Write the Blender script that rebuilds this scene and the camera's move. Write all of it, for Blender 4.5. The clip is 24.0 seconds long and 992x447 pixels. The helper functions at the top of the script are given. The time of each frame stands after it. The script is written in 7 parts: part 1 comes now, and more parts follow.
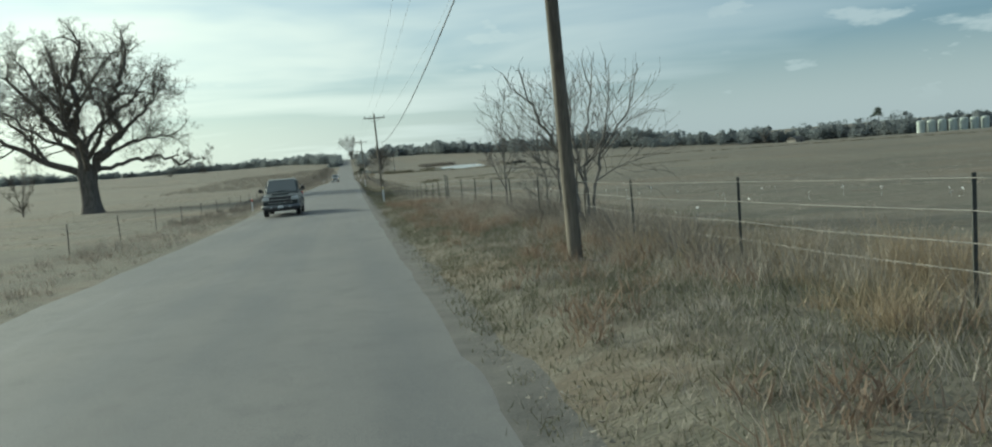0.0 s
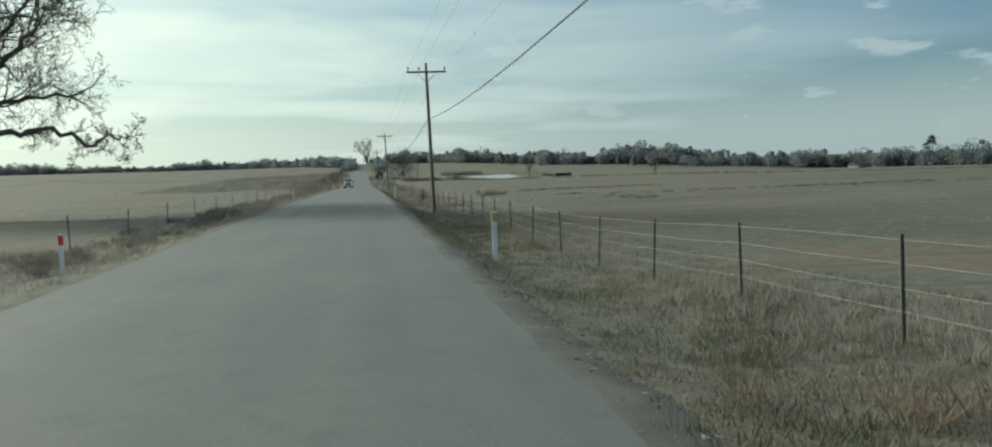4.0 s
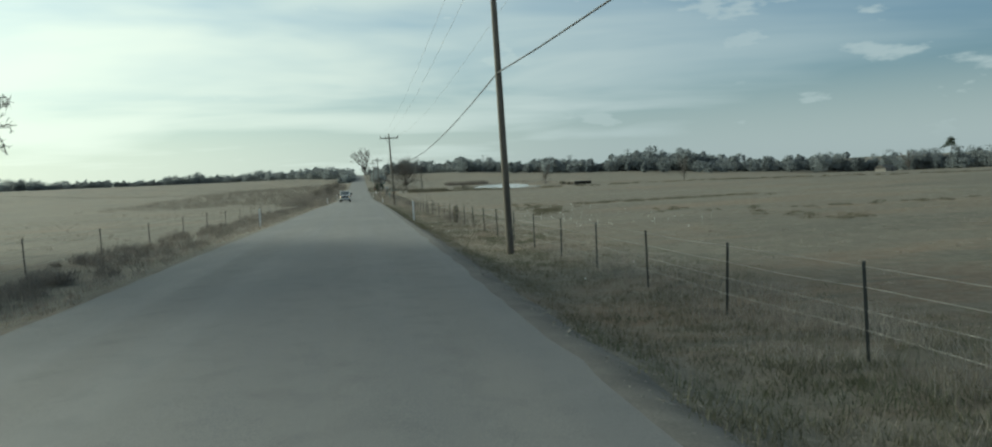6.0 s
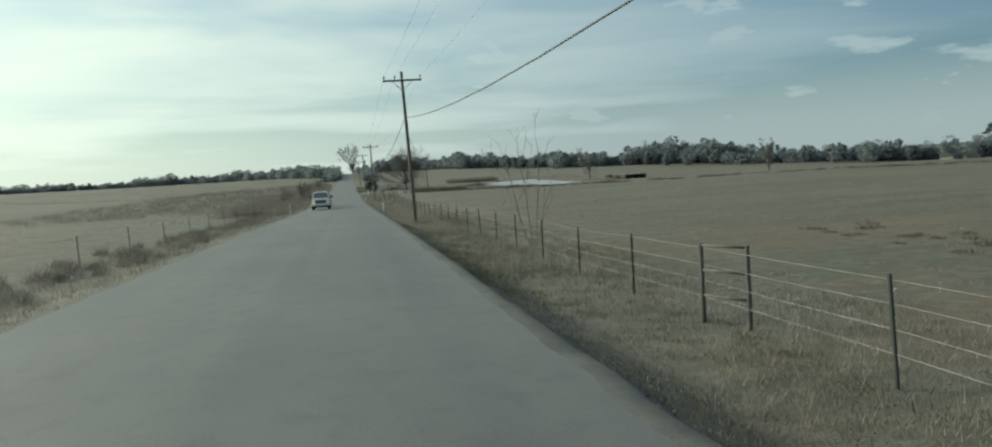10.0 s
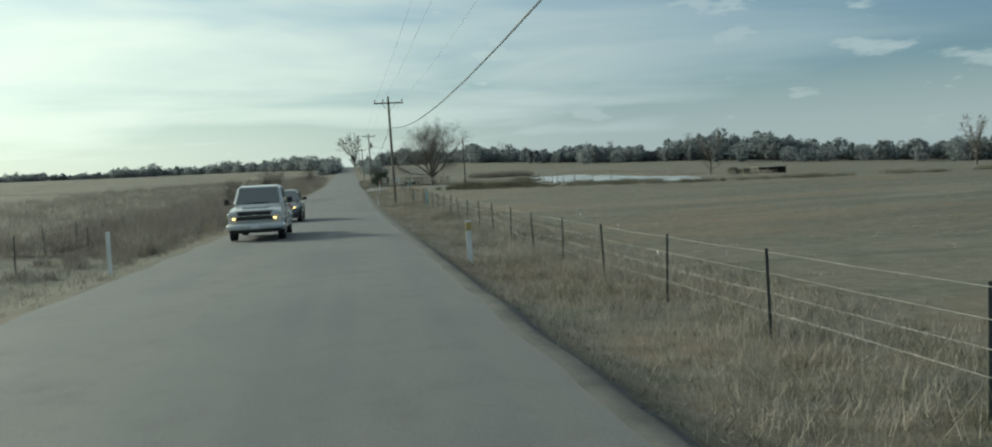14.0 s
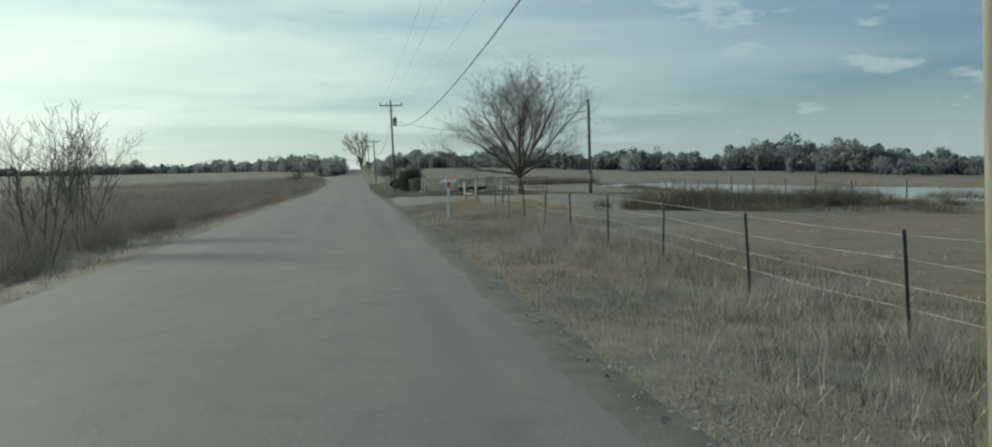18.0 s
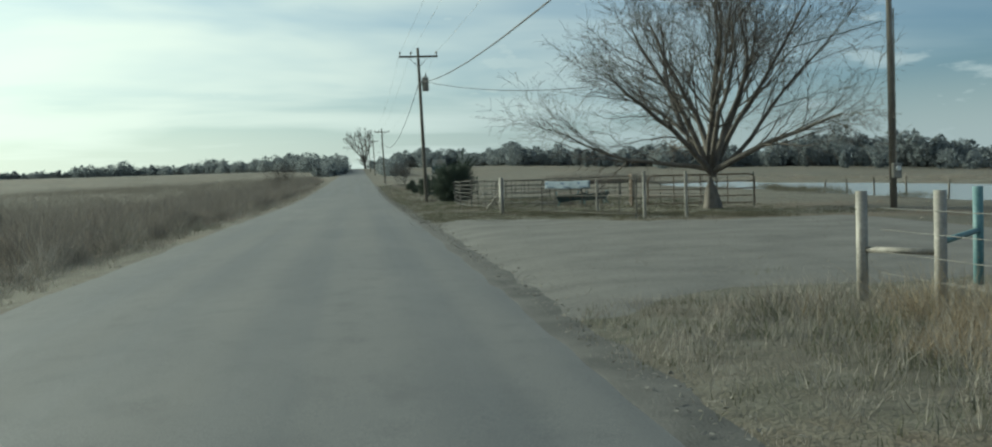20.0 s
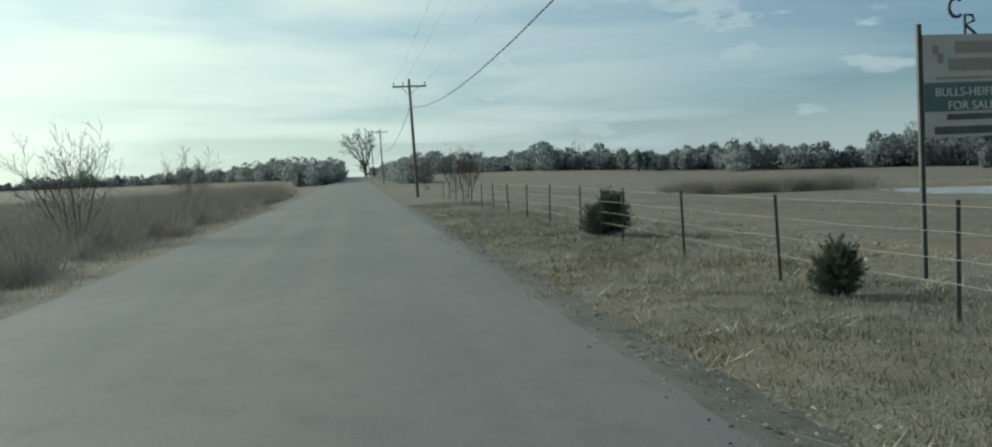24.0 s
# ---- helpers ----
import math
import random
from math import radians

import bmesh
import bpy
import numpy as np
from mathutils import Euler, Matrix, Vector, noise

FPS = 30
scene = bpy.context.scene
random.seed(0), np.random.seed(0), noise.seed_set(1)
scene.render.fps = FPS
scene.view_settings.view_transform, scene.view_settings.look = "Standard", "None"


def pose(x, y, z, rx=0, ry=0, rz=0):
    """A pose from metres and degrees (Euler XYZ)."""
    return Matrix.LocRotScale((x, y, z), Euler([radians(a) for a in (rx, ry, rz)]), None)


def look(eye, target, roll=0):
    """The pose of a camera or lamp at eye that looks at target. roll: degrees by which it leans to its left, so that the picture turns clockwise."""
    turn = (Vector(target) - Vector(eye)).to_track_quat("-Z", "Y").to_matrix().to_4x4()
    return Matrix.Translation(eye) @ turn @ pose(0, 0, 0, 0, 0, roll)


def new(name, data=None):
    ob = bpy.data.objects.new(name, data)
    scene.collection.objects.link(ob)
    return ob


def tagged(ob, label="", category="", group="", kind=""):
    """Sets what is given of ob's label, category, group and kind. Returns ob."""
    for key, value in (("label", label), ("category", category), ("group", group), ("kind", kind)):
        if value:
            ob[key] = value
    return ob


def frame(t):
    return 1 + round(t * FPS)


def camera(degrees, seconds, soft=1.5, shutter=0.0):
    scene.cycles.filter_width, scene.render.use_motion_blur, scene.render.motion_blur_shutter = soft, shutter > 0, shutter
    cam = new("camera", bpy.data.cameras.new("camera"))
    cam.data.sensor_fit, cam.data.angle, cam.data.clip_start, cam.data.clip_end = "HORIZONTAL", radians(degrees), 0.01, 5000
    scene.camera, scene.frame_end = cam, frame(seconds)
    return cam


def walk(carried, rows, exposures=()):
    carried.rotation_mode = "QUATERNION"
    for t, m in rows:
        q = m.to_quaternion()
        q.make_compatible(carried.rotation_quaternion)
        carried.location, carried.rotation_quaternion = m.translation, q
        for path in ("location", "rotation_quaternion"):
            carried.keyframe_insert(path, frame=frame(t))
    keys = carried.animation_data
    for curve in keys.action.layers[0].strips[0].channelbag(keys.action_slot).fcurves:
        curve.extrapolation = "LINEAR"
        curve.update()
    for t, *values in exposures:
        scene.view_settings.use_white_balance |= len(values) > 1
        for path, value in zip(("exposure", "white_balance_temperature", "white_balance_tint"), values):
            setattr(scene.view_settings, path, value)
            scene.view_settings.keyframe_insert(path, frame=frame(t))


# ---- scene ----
# == camera ==
cam = camera(55.0, 24.0, soft=2.0)
PATH = [
    (0, (0.918, 2.164, 1.904), (2.375, 12.032, 1.191), -4.78),
    (0.5, (0.869, 7.970, 1.780), (2.287, 17.840, 1.026), -5.08),
    (1, (0.790, 13.962, 1.656), (2.180, 23.833, 0.852), -4.98),
    (1.5, (0.708, 20.314, 1.530), (2.090, 30.185, 0.725), -4.94),
    (2, (0.624, 27.095, 1.415), (2.000, 36.970, 0.654), -4.37),
    (2.5, (0.524, 34.034, 1.323), (1.888, 43.916, 0.635), -3.50),
    (4.5, (0.044, 62.105, 1.248), (1.398, 71.999, 0.721), -1.97),
    (5, (-0.070, 69.376, 1.229), (1.288, 79.272, 0.759), -2.16),
    (5.5, (-0.156, 76.854, 1.209), (1.200, 86.751, 0.750), -2.50),
    (6, (-0.126, 84.441, 1.193), (1.249, 94.335, 0.718), -2.86),
    (6.5, (-0.024, 92.307, 1.181), (1.346, 102.201, 0.693), -3.33),
    (7, (0.021, 100.373, 1.161), (1.409, 110.263, 0.648), -3.73),
    (7.5, (0.039, 108.491, 1.125), (1.470, 118.373, 0.592), -3.98),
    (8, (0.087, 116.771, 1.077), (1.543, 126.649, 0.530), -4.01),
    (8.5, (0.076, 125.290, 1.022), (1.551, 135.165, 0.464), -4.15),
    (9, (0.088, 133.725, 0.965), (1.575, 143.599, 0.432), -4.00),
    (9.5, (0.100, 141.933, 0.907), (1.576, 151.810, 0.384), -3.87),
    (10, (0.122, 150.067, 0.849), (1.609, 159.943, 0.344), -3.67),
    (10.5, (0.093, 158.440, 0.792), (1.596, 168.314, 0.295), -3.75),
    (12.5, (0.453, 194.069, 0.588), (1.981, 203.939, 0.097), -2.78),
    (13, (0.386, 203.199, 0.509), (1.888, 213.073, 0.011), -2.90),
    (13.5, (0.336, 212.327, 0.418), (1.831, 222.204, -0.053), -2.86),
    (14, (0.322, 221.461, 0.321), (1.799, 231.337, -0.214), -2.85),
    (14.5, (0.332, 230.670, 0.218), (1.794, 240.550, -0.289), -2.96),
    (15, (0.348, 239.844, 0.118), (1.811, 249.724, -0.379), -3.03),
    (15.5, (0.345, 248.971, 0.023), (1.790, 258.854, -0.467), -3.02),
    (16, (0.299, 258.176, -0.061), (1.745, 268.059, -0.543), -2.94),
    (16.5, (0.233, 267.340, -0.123), (1.683, 277.223, -0.596), -2.67),
    (17, (0.157, 276.669, -0.153), (1.605, 286.553, -0.619), -2.45),
    (17.5, (0.147, 286.413, -0.147), (1.604, 296.296, -0.598), -1.63),
    (19.5, (0.128, 327.058, 0.131), (1.545, 336.946, -0.316), -1.31),
    (20, (0.003, 337.005, 0.211), (1.403, 346.896, -0.248), -1.97),
    (20.5, (-0.133, 346.755, 0.292), (1.221, 356.653, -0.155), -2.21),
    (21, (-0.204, 356.364, 0.368), (1.144, 366.264, -0.057), -2.51),
    (21.5, (-0.239, 366.346, 0.437), (1.100, 376.249, 0.064), -2.66),
    (22, (-0.209, 376.453, 0.497), (1.162, 386.353, 0.152), -2.15),
    (22.5, (-0.167, 386.562, 0.544), (1.188, 396.464, 0.226), -2.05),
    (23, (-0.174, 396.733, 0.578), (1.196, 406.633, 0.235), -2.55),
    (23.5, (-0.226, 407.014, 0.605), (1.174, 416.908, 0.218), -2.83),
    (24, (-0.244, 417.320, 0.630), (1.166, 427.213, 0.259), -2.59),
]
walk(cam, [(t, look(eye, target, roll)) for t, eye, target, roll in PATH], exposures=((0.0, 0.71, 5960, -9), (2.5, 0.68, 5960, -9), (5.0, 0.55, 6000, -9), (18.0, 0.53, 5980, -9), (20.0, 0.56, 5900, -10), (24.0, 0.61, 5900, -10)))

# == light ==
SUN_AZ = radians(-50)      # clockwise from straight ahead (+y)
SUN_EL = radians(21)
sun_way = Vector((math.sin(SUN_AZ) * math.cos(SUN_EL), math.cos(SUN_AZ) * math.cos(SUN_EL), math.sin(SUN_EL)))
sun = new("sun", bpy.data.lights.new("sun", "SUN"))
sun.data.energy, sun.data.angle, sun.data.color = 3.3, radians(9), (1.0, 0.9, 0.74)
sun.matrix_basis = look(sun_way * 100, (0, 0, 0))


def make_world():
    w = bpy.data.worlds.new("sky")
    scene.world = w
    w.use_nodes = True
    nt = w.node_tree
    nt.nodes.clear()
    N, L = nt.nodes.new, nt.links.new
    out, bg = N("ShaderNodeOutputWorld"), N("ShaderNodeBackground")
    sky = N("ShaderNodeTexSky")
    sky.sky_type, sky.sun_disc = "NISHITA", False
    sky.sun_elevation, sky.sun_rotation = SUN_EL, SUN_AZ
    sky.air_density, sky.dust_density, sky.ozone_density = 1.0, 2.0, 1.5
    tc, sep = N("ShaderNodeTexCoord"), N("ShaderNodeSeparateXYZ")
    L(tc.outputs["Generated"], sep.inputs[0])
    # flat layer of cloud high above: direction divided by its height
    add = N("ShaderNodeMath"); add.operation = "ADD"; add.inputs[1].default_value = 0.09
    mx = N("ShaderNodeMath"); mx.operation = "MAXIMUM"; mx.inputs[1].default_value = 0.0
    L(sep.outputs[2], mx.inputs[0]); L(mx.outputs[0], add.inputs[0])
    dx = N("ShaderNodeMath"); dx.operation = "DIVIDE"
    dy = N("ShaderNodeMath"); dy.operation = "DIVIDE"
    L(sep.outputs[0], dx.inputs[0]); L(add.outputs[0], dx.inputs[1])
    L(sep.outputs[1], dy.inputs[0]); L(add.outputs[0], dy.inputs[1])
    comb = N("ShaderNodeCombineXYZ")
    L(dx.outputs[0], comb.inputs[0]); L(dy.outputs[0], comb.inputs[1])
    mp = N("ShaderNodeMapping")
    mp.inputs["Rotation"].default_value = (0, 0, radians(12))
    mp.inputs["Scale"].default_value = (0.75, 1.0, 1)
    L(comb.outputs[0], mp.inputs[0])
    n1 = N("ShaderNodeTexNoise"); n1.inputs["Scale"].default_value = 0.62; n1.inputs["Detail"].default_value = 4; n1.inputs["Roughness"].default_value = 0.5
    n1.inputs["Distortion"].default_value = 0.35
    L(mp.outputs[0], n1.inputs["Vector"])
    r1 = N("ShaderNodeMapRange"); r1.interpolation_type = "SMOOTHSTEP"; r1.inputs[1].default_value = 0.3; r1.inputs[2].default_value = 0.66; r1.inputs[3].default_value = 0.36
    L(n1.outputs[0], r1.inputs[0])

    def calc(op, a, b):
        m = N("ShaderNodeMath"); m.operation = op
        for k, v in ((0, a), (1, b)):
            if isinstance(v, float):
                m.inputs[k].default_value = v
            else:
                L(v, m.inputs[k])
        return m.outputs[0]

    # the sheet of cloud thins out towards the east
    az = calc("ARCTAN2", sep.outputs[0], sep.outputs[1])
    east = N("ShaderNodeMapRange"); east.interpolation_type = "SMOOTHSTEP"
    east.inputs[1].default_value, east.inputs[2].default_value, east.inputs[3].default_value, east.inputs[4].default_value = 0.16, 0.66, 1.0, 0.4
    L(az, east.inputs[0])
    sheet = calc("MULTIPLY", r1.outputs[0], calc("MULTIPLY", east.outputs[0], 0.92))
    # veil near the horizon
    r2 = N("ShaderNodeMapRange"); r2.interpolation_type = "SMOOTHSTEP"; r2.inputs[1].default_value = 0.01; r2.inputs[2].default_value = 0.14; r2.inputs[3].default_value = 0.72; r2.inputs[4].default_value = 0.0
    L(sep.outputs[2], r2.inputs[0])
    # small heaped clouds in the open blue
    heap = N("ShaderNodeCombineXYZ")
    L(calc("MULTIPLY", az, 9.0), heap.inputs[0]); L(calc("MULTIPLY", sep.outputs[2], 26.0), heap.inputs[1])
    n2 = N("ShaderNodeTexNoise"); n2.inputs["Scale"].default_value = 1.0; n2.inputs["Detail"].default_value = 5; n2.inputs["Roughness"].default_value = 0.55
    L(heap.outputs[0], n2.inputs["Vector"])
    r4 = N("ShaderNodeMapRange"); r4.interpolation_type = "SMOOTHSTEP"; r4.inputs[1].default_value, r4.inputs[2].default_value, r4.inputs[4].default_value = 0.5, 0.64, 0.72
    L(n2.outputs[0], r4.inputs[0])
    m2 = N("ShaderNodeMath"); m2.operation = "MAXIMUM"
    L(calc("MAXIMUM", sheet, r4.outputs[0]), m2.inputs[0]); L(r2.outputs[0], m2.inputs[1])
    # thin cloud lit by the sun behind it: brighter towards the sun
    dot = N("ShaderNodeVectorMath"); dot.operation = "DOT_PRODUCT"
    dot.inputs[1].default_value = sun_way
    L(tc.outputs["Generated"], dot.inputs[0])
    r3 = N("ShaderNodeMapRange"); r3.interpolation_type = "SMOOTHSTEP"
    r3.inputs[1].default_value = 0.35; r3.inputs[2].default_value = 0.98; r3.inputs[3].default_value = 0.0; r3.inputs[4].default_value = 1.0
    L(dot.outputs["Value"], r3.inputs[0])
    cl = N("ShaderNodeMix"); cl.data_type = "RGBA"
    cl.inputs[6].default_value = (3.7, 3.9, 4.05, 1); cl.inputs[7].default_value = (7.9, 7.7, 6.6, 1)
    L(r3.outputs[0], cl.inputs[0])
    mix = N("ShaderNodeMix"); mix.data_type = "RGBA"
    tone = N("ShaderNodeMix"); tone.data_type = "RGBA"; tone.blend_type = "MULTIPLY"; tone.inputs[0].default_value = 1.0
    tone.inputs[7].default_value = (0.365, 0.485, 0.615, 1)
    L(sky.outputs[0], tone.inputs[6])
    L(m2.outputs[0], mix.inputs[0]); L(tone.outputs[2], mix.inputs[6]); L(cl.outputs[2], mix.inputs[7])
    L(mix.outputs[2], bg.inputs[0])
    bg.inputs[1].default_value = 0.10
    L(bg.outputs[0], out.inputs[0])


make_world()

# == materials ==


def material(name, dark, light, scale=3.0, rough=0.9, bump=0.3, fine=40.0, metal=0.0, spread=(0.35, 0.65), local=False, island=0.0, stretch=None, bump_dist=0.02):
    """Two-tone noise at two scales over a principled surface, at world size."""
    m = bpy.data.materials.new(name)
    m.use_nodes = True
    nt = m.node_tree
    N, L = nt.nodes.new, nt.links.new
    b = nt.nodes["Principled BSDF"]
    if local:
        src = N("ShaderNodeTexCoord").outputs["Object"]
    else:
        src = N("ShaderNodeNewGeometry").outputs["Position"]
    if stretch:
        mp = N("ShaderNodeMapping"); mp.inputs["Scale"].default_value = stretch
        L(src, mp.inputs[0]); src = mp.outputs[0]
    n1, n2 = N("ShaderNodeTexNoise"), N("ShaderNodeTexNoise")
    for n, s, d in ((n1, scale, 5), (n2, fine, 4)):
        n.inputs["Scale"].default_value, n.inputs["Detail"].default_value = s, d
        L(src, n.inputs["Vector"])
    mixf = N("ShaderNodeMix"); mixf.data_type = "FLOAT"; mixf.inputs[0].default_value = 0.4
    L(n1.outputs[0], mixf.inputs[2]); L(n2.outputs[0], mixf.inputs[3])
    rng = N("ShaderNodeMapRange"); rng.inputs[1].default_value, rng.inputs[2].default_value = spread
    L(mixf.outputs[0], rng.inputs[0])
    fac = rng.outputs[0]
    if island:
        g = N("ShaderNodeNewGeometry")
        mi = N("ShaderNodeMix"); mi.data_type = "FLOAT"; mi.inputs[0].default_value = island
        L(fac, mi.inputs[2]); L(g.outputs["Random Per Island"], mi.inputs[3]); fac = mi.outputs[0]
    col = N("ShaderNodeMix"); col.data_type = "RGBA"
    col.inputs[6].default_value, col.inputs[7].default_value = (*dark, 1), (*light, 1)
    L(fac, col.inputs[0]); L(col.outputs[2], b.inputs["Base Color"])
    b.inputs["Roughness"].default_value, b.inputs["Metallic"].default_value = rough, metal
    if bump:
        bp = N("ShaderNodeBump"); bp.inputs["Strength"].default_value = bump; bp.inputs["Distance"].default_value = bump_dist
        L(mixf.outputs[0], bp.inputs["Height"]); L(bp.outputs[0], b.inputs["Normal"])
    return m




def pasture(name):
    """Cropped winter pasture: slow patches of tan, brown and dull olive, and tufty grain."""
    m = bpy.data.materials.new(name)
    m.use_nodes = True
    nt = m.node_tree
    N, L = nt.nodes.new, nt.links.new
    b = nt.nodes["Principled BSDF"]
    pos = N("ShaderNodeNewGeometry").outputs["Position"]

    def tex(scale, detail, rough=0.6, stretch=(1, 1, 1)):
        mp = N("ShaderNodeMapping"); mp.inputs["Scale"].default_value = stretch
        L(pos, mp.inputs[0])
        n = N("ShaderNodeTexNoise"); n.inputs["Scale"].default_value, n.inputs["Detail"].default_value, n.inputs["Roughness"].default_value = scale, detail, rough
        L(mp.outputs[0], n.inputs["Vector"])
        return n.outputs[0]

    def rng(v, a, c):
        r = N("ShaderNodeMapRange"); r.inputs[1].default_value, r.inputs[2].default_value = a, c
        L(v, r.inputs[0])
        return r.outputs[0]

    def mix(f, c1, c2):
        x = N("ShaderNodeMix"); x.data_type = "RGBA"
        L(f, x.inputs[0])
        for k, c in ((6, c1), (7, c2)):
            if isinstance(c, tuple):
                x.inputs[k].default_value = (*c, 1)
            else:
                L(c, x.inputs[k])
        return x.outputs[2]

    big, mid, tuft, grain = tex(0.035, 4, stretch=(1, 0.6, 1)), tex(0.28, 6, 0.7), tex(2.6, 5, 0.7), tex(21, 3)
    c = mix(rng(big, 0.38, 0.62), (0.092, 0.079, 0.058), (0.145, 0.127, 0.097))
    c = mix(rng(mid, 0.44, 0.62), c, (0.079, 0.077, 0.054))
    c = mix(rng(tex(0.1, 5, 0.65, stretch=(0.3, 1.7, 1)), 0.48, 0.62), c, (0.072, 0.066, 0.048))
    c = mix(rng(tex(0.06, 5, 0.7, stretch=(0.7, 1.3, 1)), 0.5, 0.64), c, (0.133, 0.094, 0.059))
    c = mix(rng(tuft, 0.45, 0.78), c, (0.175, 0.163, 0.130))
    c = mix(rng(tex(0.7, 5, 0.7, stretch=(0.22, 1.5, 1)), 0.55, 0.72), c, (0.066, 0.066, 0.048))
    c = mix(rng(grain, 0.5, 0.75), c, (0.055, 0.048, 0.034))
    L(c, b.inputs["Base Color"])
    b.inputs["Roughness"].default_value = 0.95
    add = N("ShaderNodeMath"); add.operation = "ADD"
    L(tuft, add.inputs[0]); L(grain, add.inputs[1])
    bp = N("ShaderNodeBump"); bp.inputs["Strength"].default_value, bp.inputs["Distance"].default_value = 0.5, 0.06
    L(add.outputs[0], bp.inputs["Height"]); L(bp.outputs[0], b.inputs["Normal"])
    return m


def asphalt(name):
    """Old chip-seal: fine chippings, long wheel tracks worn smoother, blotches of bleeding and dust, hairline cracks."""
    m = bpy.data.materials.new(name)
    m.use_nodes = True
    nt = m.node_tree
    N, L = nt.nodes.new, nt.links.new
    b = nt.nodes["Principled BSDF"]
    pos = N("ShaderNodeNewGeometry").outputs["Position"]

    def tex(scale, detail, stretch=(1, 1, 1), kind="ShaderNodeTexNoise"):
        mp = N("ShaderNodeMapping"); mp.inputs["Scale"].default_value = stretch
        L(pos, mp.inputs[0])
        n = N(kind); n.inputs["Scale"].default_value = scale
        if kind == "ShaderNodeTexNoise":
            n.inputs["Detail"].default_value = detail
        L(mp.outputs[0], n.inputs["Vector"])
        return n

    def rng(v, a, c, lo=0.0, hi=1.0):
        r = N("ShaderNodeMapRange"); r.inputs[1].default_value, r.inputs[2].default_value, r.inputs[3].default_value, r.inputs[4].default_value = a, c, lo, hi
        L(v, r.inputs[0])
        return r.outputs[0]

    def mix(f, c1, c2):
        x = N("ShaderNodeMix"); x.data_type = "RGBA"
        L(f, x.inputs[0])
        for k, c in ((6, c1), (7, c2)):
            if isinstance(c, tuple):
                x.inputs[k].default_value = (*c, 1)
            else:
                L(c, x.inputs[k])
        return x.outputs[2]

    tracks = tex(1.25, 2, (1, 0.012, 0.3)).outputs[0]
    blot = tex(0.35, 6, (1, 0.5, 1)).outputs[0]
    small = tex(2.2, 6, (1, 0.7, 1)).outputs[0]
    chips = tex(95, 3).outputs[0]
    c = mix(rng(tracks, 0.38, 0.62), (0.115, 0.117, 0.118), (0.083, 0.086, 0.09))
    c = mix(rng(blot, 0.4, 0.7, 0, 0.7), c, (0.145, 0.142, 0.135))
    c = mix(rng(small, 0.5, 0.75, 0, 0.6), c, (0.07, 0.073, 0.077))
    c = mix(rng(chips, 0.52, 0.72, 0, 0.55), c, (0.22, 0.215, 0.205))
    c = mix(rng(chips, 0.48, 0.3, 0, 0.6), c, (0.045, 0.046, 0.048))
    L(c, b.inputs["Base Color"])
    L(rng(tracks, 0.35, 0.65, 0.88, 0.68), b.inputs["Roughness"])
    bp = N("ShaderNodeBump"); bp.inputs["Strength"].default_value, bp.inputs["Distance"].default_value = 0.5, 0.006
    L(chips, bp.inputs["Height"]); L(bp.outputs[0], b.inputs["Normal"])
    return m


def blades(name, dark, light, rust, green):
    """Grass blades: each its own tone, with slow drifts to rust and to grey green."""
    m = material(name, dark, light, scale=0.5, fine=9, bump=0, island=0.55, rough=0.8)
    nt = m.node_tree
    N, L = nt.nodes.new, nt.links.new
    b = nt.nodes["Principled BSDF"]
    src = b.inputs["Base Color"].links[0].from_socket
    pos = N("ShaderNodeNewGeometry").outputs["Position"]
    for sc, lo, hi, tone, top in ((0.16, 0.52, 0.68, rust, 0.6), (0.23, 0.55, 0.7, green, 0.75)):
        n = N("ShaderNodeTexNoise"); n.inputs["Scale"].default_value = sc; n.inputs["Detail"].default_value = 5
        L(pos, n.inputs["Vector"])
        r = N("ShaderNodeMapRange"); r.inputs[1].default_value, r.inputs[2].default_value, r.inputs[4].default_value = lo, hi, top
        L(n.outputs[0], r.inputs[0])
        x = N("ShaderNodeMix"); x.data_type = "RGBA"
        L(r.outputs[0], x.inputs[0]); L(src, x.inputs[6]); x.inputs[7].default_value = (*tone, 1)
        src = x.outputs[2]
    L(src, b.inputs["Base Color"])
    return m


def thin(m, share):
    """Thin blades, twigs and leaves pass part of the light on to their far side."""
    nt = m.node_tree
    b = nt.nodes["Principled BSDF"]
    out = next(n for n in nt.nodes if n.type == "OUTPUT_MATERIAL")
    tr, mx = nt.nodes.new("ShaderNodeBsdfTranslucent"), nt.nodes.new("ShaderNodeMixShader")
    mx.inputs[0].default_value = share
    nt.links.new(b.inputs["Base Color"].links[0].from_socket, tr.inputs[0])
    nt.links.new(b.outputs[0], mx.inputs[1])
    nt.links.new(tr.outputs[0], mx.inputs[2])
    nt.links.new(mx.outputs[0], out.inputs[0])
    return m


M_field = pasture("dry_pasture")
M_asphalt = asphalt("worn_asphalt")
M_gravel = material("gravel", (0.078, 0.074, 0.068), (0.165, 0.158, 0.144), scale=0.8, fine=18, stretch=(0.8, 1.15, 1), bump=0.4, bump_dist=0.008, spread=(0.33, 0.66), island=0.0)
M_stone = material("loose_stone", (0.14, 0.13, 0.11), (0.27, 0.25, 0.215), scale=1.1, fine=45, bump=0, island=0.7)
M_shoulder = material("crumbled_edge", (0.042, 0.041, 0.039), (0.11, 0.105, 0.096), scale=1.6, fine=40, bump=0.9, bump_dist=0.02, spread=(0.35, 0.65))
M_pole = material("weathered_pole", (0.075, 0.065, 0.052), (0.21, 0.185, 0.15), scale=3, fine=30, bump=0.4, stretch=(1, 1, 0.12))
